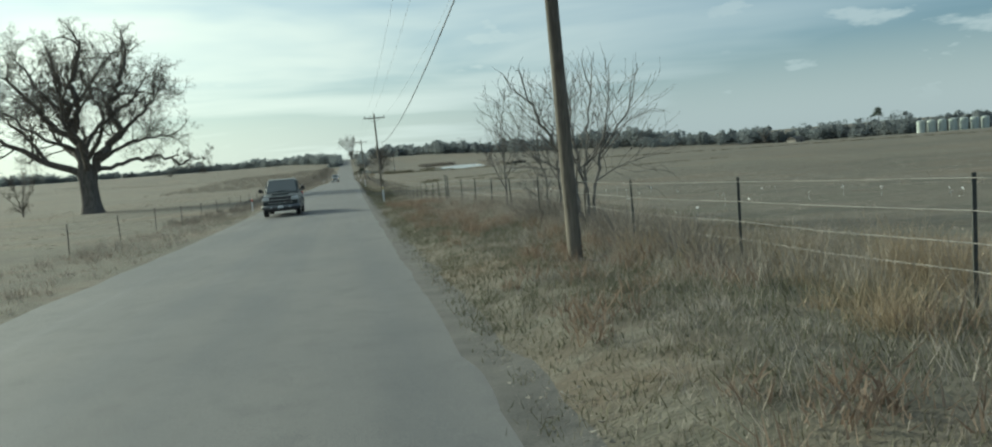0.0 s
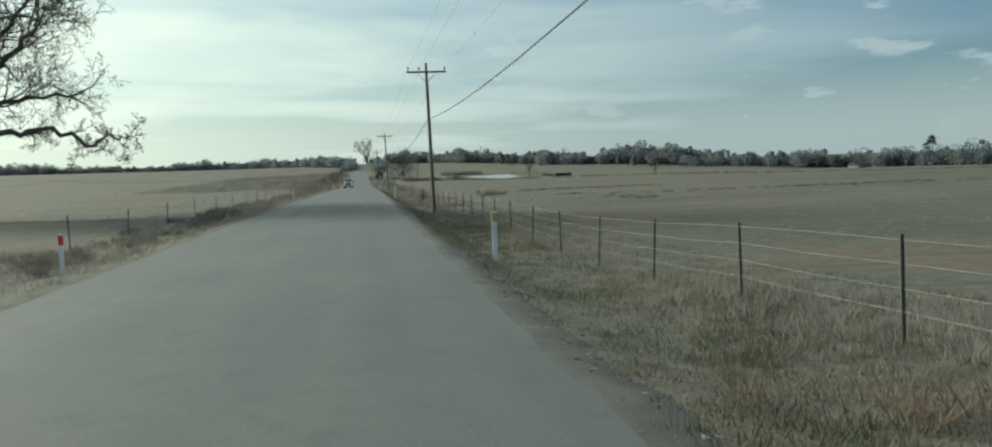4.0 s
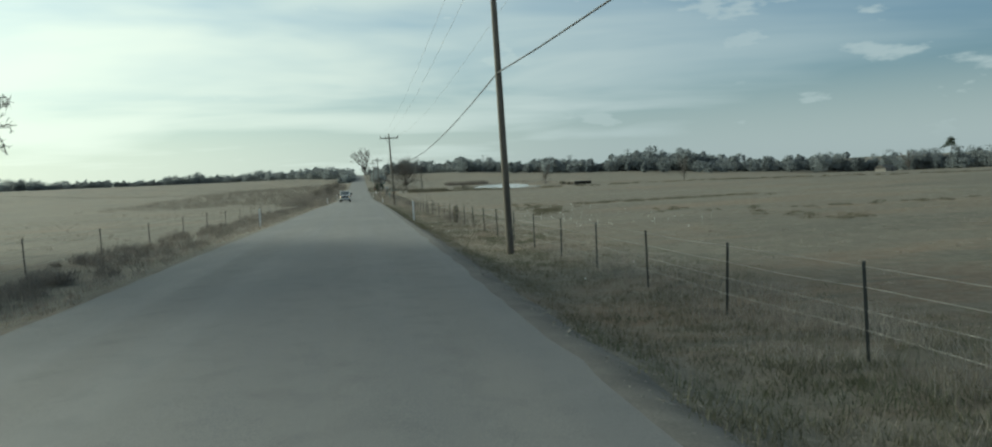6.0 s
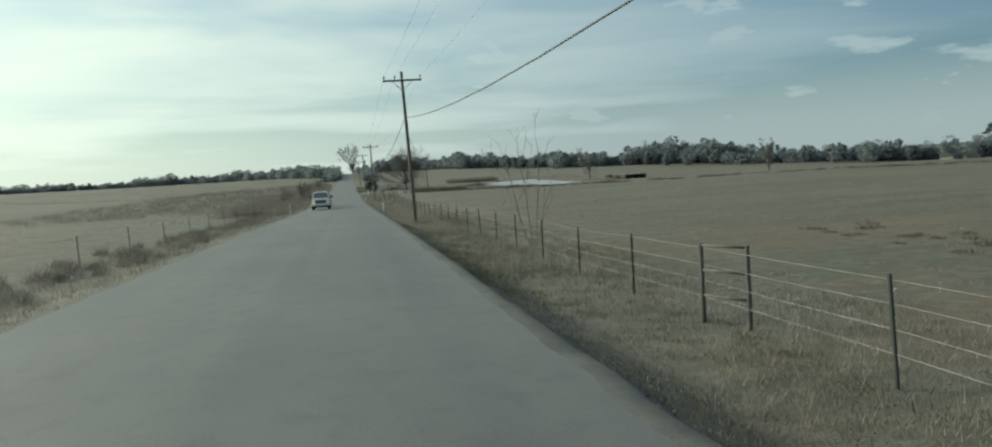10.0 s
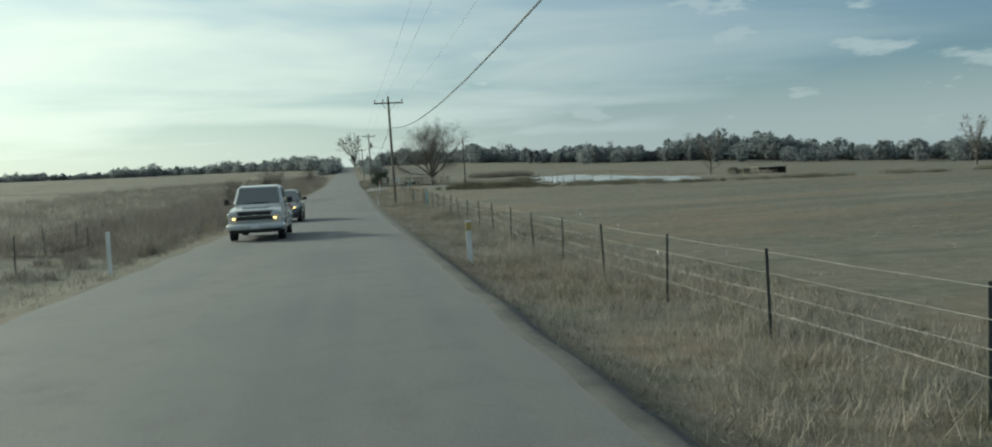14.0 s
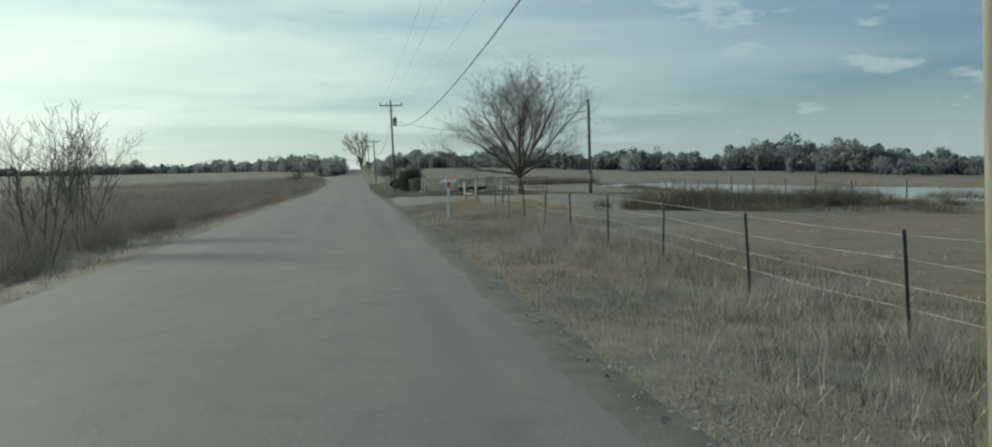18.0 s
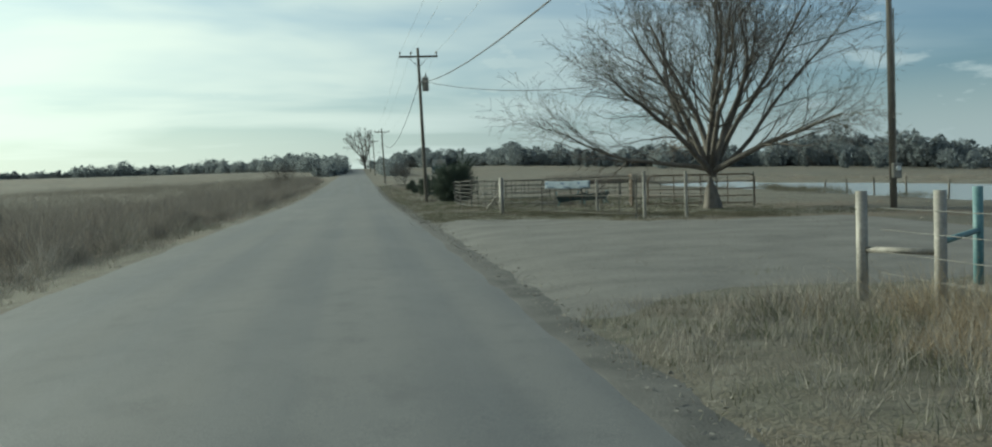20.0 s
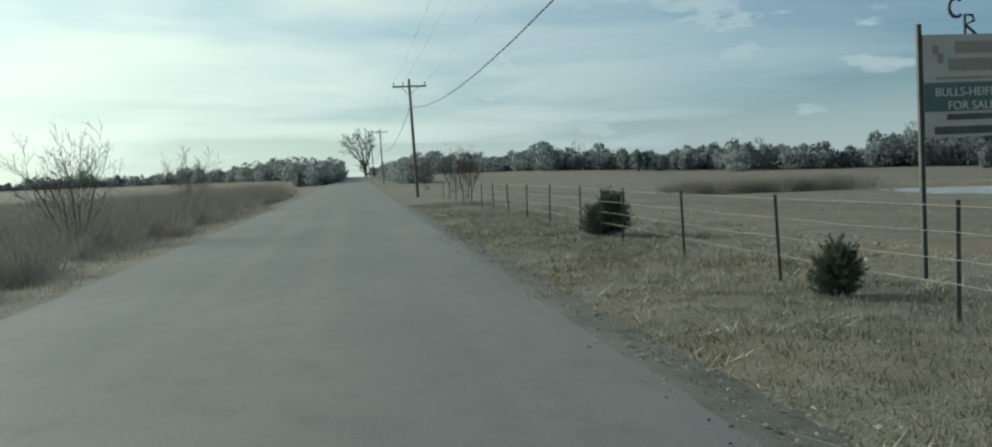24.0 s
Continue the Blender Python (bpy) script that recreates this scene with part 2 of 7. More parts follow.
# grey bark and twigs, with some haze mixed into their lighter tones
M_bark = material("grey_bark", (0.07, 0.062, 0.053), (0.19, 0.168, 0.145), scale=4, fine=25, bump=0.5, stretch=(1, 1, 0.3))
M_twig = material("twigs", (0.075, 0.064, 0.053), (0.165, 0.14, 0.116), scale=4, fine=25, bump=0)
M_pale = material("pale_bark", (0.105, 0.098, 0.088), (0.24, 0.224, 0.2), scale=4, fine=25, bump=0.3)
M_straw = blades("dry_grass", (0.150, 0.136, 0.116), (0.451, 0.41, 0.353), (0.291, 0.22, 0.168), (0.132, 0.13, 0.099))
thin(M_straw, 0.22)
M_gstraw = blades("winter_grass", (0.053, 0.064, 0.038), (0.188, 0.172, 0.114), (0.122, 0.1, 0.067), (0.066, 0.085, 0.039))
thin(M_gstraw, 0.2)
# distance haze over the woods is put into this pale blue-grey
M_hazy_woods = material("far_woods", (0.185, 0.208, 0.217), (0.222, 0.243, 0.248), scale=0.05, fine=0.8, bump=0, island=0.06)
thin(M_hazy_woods, 0.5)
M_ever = material("cedar_green", (0.036, 0.052, 0.042), (0.1, 0.122, 0.085), scale=1.2, fine=15, bump=0, island=0.5)
thin(M_ever, 0.15)
M_steel = material("dark_steel", (0.02, 0.024, 0.022), (0.06, 0.062, 0.055), scale=6, fine=60, bump=0.1, rough=0.6)
M_wire = material("galvanised_wire", (0.16, 0.155, 0.14), (0.34, 0.32, 0.29), scale=3, fine=30, bump=0, rough=0.5, metal=0.6)
M_cable = material("black_cable", (0.03, 0.03, 0.03), (0.06, 0.06, 0.06), scale=3, fine=30, bump=0, rough=0.7)
# pale base colour takes over part of the sky's reflection
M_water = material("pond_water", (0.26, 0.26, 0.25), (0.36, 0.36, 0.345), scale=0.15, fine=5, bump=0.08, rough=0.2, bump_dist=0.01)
M_ceramic = material("brown_ceramic", (0.05, 0.03, 0.02), (0.09, 0.055, 0.04), rough=0.25, bump=0)

# == helpers of the scene ==


def ramp(v, pts):
    """Value between (position, value) pairs with smooth steps."""
    if v <= pts[0][0]:
        return pts[0][1]
    for (a, va), (b, vb) in zip(pts, pts[1:]):
        if v <= b:
            k = (v - a) / (b - a)
            return va + (vb - va) * k * k * (3 - 2 * k)
    return pts[-1][1]


ROAD_L, ROAD_R = -5.0, 1.9
EDGE = ((-60, 2.1), (20, 2.05), (85, 1.92), (100, 2.0), (160, 2.2), (215, 2.3), (252, 2.3), (290, 2.08), (340, 2.1), (372, 2.22), (480, 2.15), (600, 2.0))
# the road's own rise and fall along its length
ROAD_Z = ((-60, 0.35), (2, 0.1), (34, -0.36), (62, -0.45), (108, -0.58), (158, -0.9), (194, -1.12), (249, -1.68), (280, -1.85), (300, -1.83), (327, -1.57), (366, -1.26), (417, -1.05), (485, 0.25), (600, 2.8), (850, 8.6), (1000, 10.5), (1600, 11.5))
# height of the land along the fence line, against the road
BANK_R = ((-60, 0.2), (28, 0.25), (42, 0.2), (80, -0.6), (163, -0.65), (240, -0.5), (280, -0.15), (310, -0.08), (370, 0.1), (450, -0.05))
BANK_L = ((-60, -0.05), (40, -0.1), (80, -0.45), (480, -0.3))
# height of the pasture 45 m and 300 m to the east, and 60 m and 350 m to the west
MID = ((-60, 0.2), (100, -1.0), (250, -1.8), (330, -1.6), (420, -1.55), (520, -1.4), (650, 1.0), (850, 8.0), (1600, 12.0))
EAST = ((-60, -3.0), (100, -4.0), (580, -5.5), (620, -3.5), (700, 1.0), (850, 3.0), (1100, 4.0))
WEST_MID = ((-60, -0.3), (130, -1.4), (300, -2.0), (500, 0.0), (850, 8.0), (1600, 12.0))
WEST = ((-60, -1.0), (500, 1.5), (900, 10.0), (1300, 13.0))
# pond: near and far shore by distance along the road
SHORE_A = ((326, 35), (334, 33.5), (345, 31), (366, 32), (395, 34.5), (417, 40), (458, 45), (490, 51), (518, 60), (535, 69))
SHORE_B = ((326, 35), (334, 41), (350, 48), (366, 52), (403, 54), (423, 58), (450, 62), (490, 65), (518, 74), (535, 69))


def line(v, pts):
    """Straight steps between (position, value) pairs."""
    if v <= pts[0][0]:
        return pts[0][1]
    for (a, va), (b, vb) in zip(pts, pts[1:]):
        if v <= b:
            return va + (vb - va) * (v - a) / (b - a)
    return pts[-1][1]


def zr(y):
    return (line(y - 12, ROAD_Z) + line(y - 4, ROAD_Z) + line(y + 4, ROAD_Z) + line(y + 12, ROAD_Z)) / 4


def gz(x, y):
    """Height of the ground."""
    n = noise.noise((x * 0.11, y * 0.11, 0.3)) * 0.10 + noise.noise((x * 0.5, y * 0.5, 4.0)) * 0.022
    r = zr(y)
    if x > ROAD_R - 0.5:
        b = ramp(y, BANK_R)
        k = ramp(x, ((ROAD_R, 0.0), (ROAD_R + 1.8, 1.0)))
        near = r - 0.06 * (1 - k) + k * (b + n)
        mid = ramp(y, MID) + n + noise.noise((x * 0.03, y * 0.03, 2.0)) * 0.25
        z = near + (mid - near) * ramp(x, ((8, 0.0), (40, 1.0)))
        if x > 45:
            far = ramp(y, EAST) + noise.noise((x * 0.012, y * 0.012, 7.0)) * 1.0
            z += (far - z) * ramp(x, ((60, 0.0), (300, 1.0)))
        if 50 < x < 110 and 335 < y < 410:
            z -= 0.8 * ramp(x, ((55, 0.0), (62, 1.0), (85, 1.0), (110, 0.0))) * ramp(y, ((335, 0.0), (352, 1.0), (390, 1.0), (410, 0.0)))
        if 26 < x < 90 and 324 < y < 535:
            a, b = line(y, SHORE_A), line(y, SHORE_B)
            k = min(x - a, b - x) / 2.0 + noise.noise((x * 0.2, y * 0.2, 1.0)) * 0.8
            if k > -1.5:
                z += (-2.4 - z) * min(1.0, max(0.0, (k + 1.5) / 2.0))
        return z
    if x < ROAD_L + 0.5:
        b = ramp(y, BANK_L)
        k = ramp(-x, ((-ROAD_L, 0.0), (-ROAD_L + 2.5, 1.0)))
        near = r - 0.06 * (1 - k) + k * (b + n)
        mid = ramp(y, WEST_MID) + n
        z = near + (mid - near) * ramp(-x, ((12, 0.0), (60, 1.0)))
        if x < -60:
            far = ramp(y, WEST) + noise.noise((x * 0.012, y * 0.012, 7.0)) * 1.0
            z += (far - z) * ramp(-x, ((60, 0.0), (350, 1.0)))
        return z
    return r - 0.06


def mesh_np(name, verts, faces, mat, smooth=False):
    me = bpy.data.meshes.new(name)
    me.from_pydata(verts, [], faces)
    me.materials.append(mat)
    if smooth:
        me.polygons.foreach_set("use_smooth", [True] * len(me.polygons))
    me.update()
    return me


def part(name, bm, mat, parent=None, label="", smooth=False):
    """Links a bmesh, or a (verts, faces) pair, as one mesh object under a thing or a part."""
    if isinstance(bm, tuple):
        me = mesh_np(name, bm[0], bm[1], mat, smooth)
    elif isinstance(bm, bpy.types.Mesh):
        me = bm
    else:
        me = bpy.data.meshes.new(name)
        bm.to_mesh(me)
        bm.free()
        me.materials.append(mat)
        if smooth:
            me.polygons.foreach_set("use_smooth", [True] * len(me.polygons))
    ob = new(name, me)
    if parent is not None:
        ob.parent = parent
    if label:
        ob["label"] = label
    return ob


def thing(name, place, label, category, group="", turn=0.0):
    ob = new(name)
    ob.empty_display_size = 0.2
    ob.matrix_basis = pose(*place, 0, 0, turn)
    return tagged(ob, label, category, group)


def box(bm, c, s, bevel=0.0, rot=None):
    m = Matrix.Translation(c) @ (rot or Matrix()) @ Matrix.Diagonal((*s, 1))
    r = bmesh.ops.create_cube(bm, size=1.0, matrix=m)
    if bevel:
        es = list({e for v in r["verts"] for e in v.link_edges})
        bmesh.ops.bevel(bm, geom=es, offset=bevel, segments=1, affect="EDGES")
    return bm


def boxes(*items):
    bm = bmesh.new()
    for it in items:
        box(bm, *it)
    return bm


def tube(points, radii, k=6, cap=True):
    """Verts and faces of a tapered tube along points."""
    vs, fs = [], []
    add_tube(vs, fs, points, radii, k, cap)
    return vs, fs


def add_tube(vs, fs, pts, radii, k=6, cap=True):
    n = len(pts)
    base = len(vs)
    prev = None
    for i in range(n):
        a, b = pts[max(0, i - 1)], pts[min(n - 1, i + 1)]
        d = (Vector(b) - Vector(a)).normalized()
        if prev is None:
            up = Vector((0, 0, 1)) if abs(d.z) < 0.9 else Vector((1, 0, 0))
            u = d.cross(up).normalized()
        else:
            u = (prev - d * prev.dot(d)).normalized()
        prev = u
        w = d.cross(u)
        p, r = pts[i], radii[i]
        for j in range(k):
            ang = 2 * math.pi * j / k
            c, s = math.cos(ang) * r, math.sin(ang) * r
            vs.append((p[0] + u.x * c + w.x * s, p[1] + u.y * c + w.y * s, p[2] + u.z * c + w.z * s))
    for i in range(n - 1):
        o = base + i * k
        for j in range(k):
            j2 = (j + 1) % k
            fs.append((o + j, o + j2, o + k + j2, o + k + j))
    if cap and k > 2:
        fs.append(tuple(base + j for j in reversed(range(k))))
        fs.append(tuple(base + (n - 1) * k + j for j in range(k)))


# == ground and road ==


def spaced(stops):
    out = []
    for a, b, step in stops:
        n = max(1, round((b - a) / step))
        out += [a + (b - a) * i / n for i in range(n)]
    return out + [stops[-1][1]]


def build_ground():
    xs = spaced(((-2500, -500, 250), (-500, -60, 22), (-60, -14, 3), (-14, -4, 0.6), (-4, 1.4, 1.8), (1.4, 9, 0.38), (9, 90, 2.7), (90, 500, 20), (500, 2500, 250)))
    ys = spaced(((-400, -20, 60), (-20, 470, 1.25), (470, 600, 5), (600, 700, 10), (700, 1500, 40), (1500, 4000, 300)))
    nx = len(xs)
    vs = [(x, y, gz(x, y)) for y in ys for x in xs]
    fs = [(j * nx + i, j * nx + i + 1, (j + 1) * nx + i + 1, (j + 1) * nx + i) for j in range(len(ys) - 1) for i in range(nx - 1)]
    g = part("ground", (vs, fs), M_field, smooth=True)
    tagged(g, "wide dry winter pasture beside a raised country road", "ground", kind="structure")


build_ground()


def build_road():
    ys = spaced(((-60, 470, 1.0), (470, 1600, 10)))
    vs, fs = [], []
    cols = 7
    for i, y in enumerate(ys):
        wl = noise.noise((0.0, y * 0.35, 1.0)) * 0.14 + noise.noise((0.0, y * 1.7, 2.0)) * 0.06
        wr = noise.noise((5.0, y * 0.35, 1.0)) * 0.10 + noise.noise((5.0, y * 1.7, 2.0)) * 0.06
        xl, xr = ROAD_L + wl, line(y, EDGE) - 0.1 + wr
        z = zr(y)
        prof = [(xl - 0.14, -0.09), (xl, -0.035)] + [(xl + (xr - xl) * k / 4, 0.05 * (1 - (k / 2 - 1) ** 2) - 0.035) for k in (1, 2, 3)] + [(xr, -0.035), (xr + 0.14, -0.09)]
        vs += [(x, y, h + z) for x, h in prof]
        if i:
            o = (i - 1) * cols
            fs += [(o + j, o + j + 1, o + cols + j + 1, o + cols + j) for j in range(cols - 1)]
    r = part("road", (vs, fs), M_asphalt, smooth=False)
    tagged(r, "narrow worn asphalt country road without markings", "road", kind="structure")


build_road()


def build_shoulder():
    """Dark crumbled edge between the asphalt and the grass."""
    ys = spaced(((-6, 470, 0.8),))
    vs, fs = [], []
    for i, y in enumerate(ys):
        wr = noise.noise((5.0, y * 0.35, 1.0)) * 0.10 + noise.noise((5.0, y * 1.7, 2.0)) * 0.06
        xr, z = line(y, EDGE) - 0.1 + wr, zr(y)
        n = noise.noise((9.0, y * 0.8, 1.0))
        w = 0.62 + 0.22 * n
        row = [(xr - 0.1 + 0.08 * n, z - 0.038), (xr - 0.02, z - 0.026), (xr + 0.16, z - 0.035 + 0.01 * n)]
        row += [(xr + w * 0.6, gz(xr + w * 0.6, y) + 0.012), (xr + w, gz(xr + w, y) - 0.03)]
        vs += [(x, y, h) for x, h in row]
        if i:
            o = (i - 1) * 5
            fs += [(o + j, o + j + 1, o + 6 + j, o + 5 + j) for j in range(4)]
    tagged(part("road_shoulder", (vs, fs), M_shoulder, smooth=True), "dark crumbled gravel edge of the asphalt", "road edge", kind="structure")


build_shoulder()

# == power line ==
# place, height and lean of each pole
POLES = ((4.35, 17.0, 9.1, -1.0), (4.4, 114.0, 9.1, -1.1), (4.05, 209.7, 9.45, -1.7), (3.9, 301.5, 8.9, -1.0), (4.1, 396.5, 9.6, -1.2), (3.95, 486.0, 8.5, -1.6), (3.95, 578.0, 9.1, -1.0), (3.95, 670.0, 9.1, -1.0), (3.95, 762.0, 9.1, -1.0))


def power_pole(x, y, h, lean):
    e = thing("power_pole", (x, y, gz(x, y)), "weathered wooden power pole with a crossarm beside the road", "power pole", "poles along the road")
    lx = math.tan(radians(lean))
    pts = [(lx * z, 0, z) for z in (-0.4, 0.3, 2, 4, 6, 8, h)]
    rr = [0.122, 0.119, 0.113, 0.107, 0.1, 0.092, 0.083]
    part("pole", tube(pts, rr, 12), M_pole, e, smooth=True)
    za = h - 0.55
    ax = lx * za
    part("crossarm", boxes(((ax, -0.14, za), (2.4, 0.09, 0.115), 0.008)), M_pole, e)
    for s in (-1, 1):
        a, b = (ax + s * 0.62, -0.19, za - 0.03), (ax + s * 0.05, -0.19, za - 0.62)
        part("brace", tube([a, b], [0.018, 0.018], 5), M_wire, e)
    for s, zz in ((-1.12, za + 0.06), (-0.45, za + 0.06), (1.12, za + 0.06)):
        vs, fs = [], []
        add_tube(vs, fs, [(ax + s, -0.14, zz), (ax + s, -0.14, zz + 0.12), (ax + s, -0.14, zz + 0.13), (ax + s, -0.14, zz + 0.19), (ax + s, -0.14, zz + 0.2), (ax + s, -0.14, zz + 0.25)], [0.02, 0.025, 0.065, 0.06, 0.035, 0.03], 8)
        part("insulator", (vs, fs), M_ceramic, e)
    return e


for x, y, h, lean in POLES:
    power_pole(x, y, h, lean)


def span(name, a, b, sag, r, mat, label, group):
    n = 14
    pts = []
    for k in range(n + 1):
        u = k / n
        pts.append((a[0] + (b[0] - a[0]) * u, a[1] + (b[1] - a[1]) * u, a[2] + (b[2] - a[2]) * u - 4 * sag * u * (1 - u)))
    ob = part(name, tube(pts, [r] * (n + 1), 5), mat)
    tagged(ob, label, "cable", group)


def pole_top(p, dx, dz):
    lx = math.tan(radians(p[3]))
    h = p[2] + dz
    return (p[0] + lx * h + dx, p[1], gz(p[0], p[1]) + h)


def wires():
    ps = [(4.9, -72.0, 9.1, -1.0)] + list(POLES)
    hung = (5.94, 7.09, 5.67, 6.62, 6.4, 7.46, 6.52, 6.0, 6.0, 6.0)
    sags = (0.9, 1.49, 1.55, 1.67, 1.95, 2.21, 1.6, 1.6, 1.6)
    for a, b, ha, hb, sag in zip(ps, ps[1:], hung, hung[1:], sags):
        span("telephone_cable", pole_top(a, -0.04, ha - a[2]), pole_top(b, -0.04, hb - b[2]), sag, 0.02, M_cable, "thick black cable slung low between the poles", "slung cables")
        for s, dz in ((-1.12, -0.29), (-0.45, -0.29), (1.12, -0.29)):
            span("overhead_wire", pole_top(a, s, dz), pole_top(b, s, dz), 0.9, 0.005, M_wire, "thin bare overhead wire between the crossarms", "overhead wires")


wires()

# == trees ==


def grow(rng, lines, p, d, length, r, level, opt):
    """One limb: a wobbling line of points with radii, and its side limbs."""
    n = opt["segs"][min(level, len(opt["segs"]) - 1)]
    pts, rad = [tuple(p)], [r]
    q, v = Vector(p), Vector(d).normalized()
    taper = opt.get("taper", 0.45)
    kids = opt["kids"][level] if level < len(opt["kids"]) else 0
    bend = opt["bend"][min(level, len(opt["bend"]) - 1)]
    lift = opt["lift"][min(level, len(opt["lift"]) - 1)]
    spots = []
    for i in range(n):
        v = (v + Vector((rng.gauss(0, bend), rng.gauss(0, bend), rng.gauss(0, bend) + lift))).normalized()
        q = q + v * (length / n)
        k = (i + 1) / n
        rr = r * (1 - (1 - taper) * k)
        pts.append(tuple(q)); rad.append(rr)
        spots.append((q.copy(), v.copy(), rr, k))
    if level >= len(opt["kids"]) - 1 or kids == 0:
        rad[-1] = max(0.25 * rad[-1], 0.004)
    lines.append((level, pts, rad))
    if kids:
        az = rng.uniform(0, 6.28)
        for c in range(kids):
            k = opt["start"][level] + (1 - opt["start"][level]) * (c + rng.random() * 0.7) / kids
            q, v, rr, _ = spots[min(n - 1, int(k * n))]
            az += 2.4 + rng.uniform(-0.5, 0.5)
            side = v.orthogonal().normalized()
            side.rotate(Matrix.Rotation(az, 3, v))
            ang = radians(rng.uniform(*opt["angle"][level]))
            nd = v * math.cos(ang) + side * math.sin(ang)
            ln = length * rng.uniform(*opt["ratio"][level]) * (1.15 - 0.35 * k)
            grow(rng, lines, q, nd, ln, max(rr * rng.uniform(*opt.get('thin', (0.5, 0.72))), opt.get('least', 0.006)), level + 1, opt)


def crooked_limb(rng, lines, way, r0, r1, opt):
    """A knotty main limb that follows a few way points, with side limbs along it and at its tip."""
    w = [Vector(p) for p in way]
    w = [w[0] * 2 - w[1]] + w + [w[-1] * 2 - w[-2]]
    pts = []
    for i in range(1, len(w) - 2):
        for k in range(4):
            t = k / 4
            a, b, c, d = w[i - 1], w[i], w[i + 1], w[i + 2]
            pts.append(0.5 * (2 * b + (c - a) * t + (2 * a - 5 * b + 4 * c - d) * t * t + (3 * b - a - 3 * c + d) * t ** 3))
    pts.append(w[-2])
    total = sum((q - p).length for p, q in zip(pts, pts[1:]))
    amp = opt.get("knots", 0.028) * total
    n = len(pts)
    pts = [p + Vector((rng.gauss(0, amp), rng.gauss(0, amp), rng.gauss(0, amp * 0.7))) * min(1.0, i / 3) for i, p in enumerate(pts)]
    rad = [r0 + (r1 - r0) * (i / (n - 1)) ** 0.8 for i in range(n)]
    lines.append((1, [tuple(p) for p in pts], rad))
    kids = opt.get("path_kids", 10)
    az = rng.uniform(0, 6.28)
    for c in range(kids):
        k = 0.3 + 0.68 * (c + rng.random() * 0.8) / kids
        i = min(n - 2, int(k * n))
        v = (pts[i + 1] - pts[i]).normalized()
        az += 2.4 + rng.uniform(-0.5, 0.5)
        side = v.orthogonal().normalized()
        side.rotate(Matrix.Rotation(az, 3, v))
        ang = radians(rng.uniform(35, 70))
        d = v * math.cos(ang) + side * math.sin(ang) + Vector((0, 0, 0.25))
        grow(rng, lines, pts[i], d, opt.get("path_len", 5.5) * min(1.1, max(0.4, r1 / 0.12)) * rng.uniform(0.6, 1.1) * (1.15 - 0.4 * k), max(opt["least"], rad[i] * rng.uniform(0.32, 0.5)), 2, opt)
    for s in (-1, 1):
        v = (pts[-1] - pts[-3]).normalized() + Vector((rng.gauss(0, 0.35), rng.gauss(0, 0.35), rng.gauss(0.1, 0.2)))
        grow(rng, lines, pts[-1], v, opt.get("path_len", 5.5) * min(1.0, max(0.4, r1 / 0.12)) * rng.uniform(0.55, 0.8), r1 * 0.85, 2, opt)


def tree_parts(seed, opt, height, r, split=2):
    rng = random.Random(seed)
    lines = []
    for d, ln, rr, off in opt["stems"]:
        grow(rng, lines, (off[0], off[1], -0.2), d, height * ln, r * rr, 0, opt)
    for p, d, ln, rr in opt.get("limbs", ()):
        grow(rng, lines, p, d, ln, rr, 1, opt)
    tv, tf, cv, cf = [], [], [], []
    for r0, r1, way in opt.get("paths", ()):
        crooked_limb(rng, lines, way, r0, r1, opt)
    for level, pts, rad in lines:
        if level < split:
            add_tube(tv, tf, pts, rad, 12 if level == 0 else 8 if rad[0] > 0.2 else 6, False)
        else:
            if level >= 4 and len(pts) > 3:
                pick = (0, len(pts) - 1) if level >= 5 else (0, len(pts) // 2, len(pts) - 1)
                pts, rad = [pts[i] for i in pick], [rad[i] for i in pick]
            add_tube(cv, cf, pts, rad, 4 if level == 2 else 3, False)
    return (tv, tf), (cv, cf)


def crown_limbs(n, base, centre, radius, lo, hi, thick, seed):
    """Limbs from a fork that end on a ball-shaped crown, evenly fanned."""
    rng = random.Random(seed)
    out = []
    for i in range(n):
        el = radians(lo + (hi - lo) * ((i + 0.5) / n) ** 0.85)
        az = 2.9 + i * 2.4 + rng.uniform(-0.25, 0.25)
        d = Vector((math.cos(az) * math.cos(el), math.sin(az) * math.cos(el), math.sin(el)))
        o = Vector((0, 0, base - centre))
        k = -o.dot(d) + math.sqrt(max(0.1, o.dot(d) ** 2 - o.dot(o) + radius ** 2))
        out.append(((0.05 * d.x, 0.05 * d.y, base + rng.uniform(-0.12, 0.12) * base), tuple(d), k * rng.uniform(0.86, 0.98), thick * rng.uniform(0.75, 1.15)))
    return tuple(out)


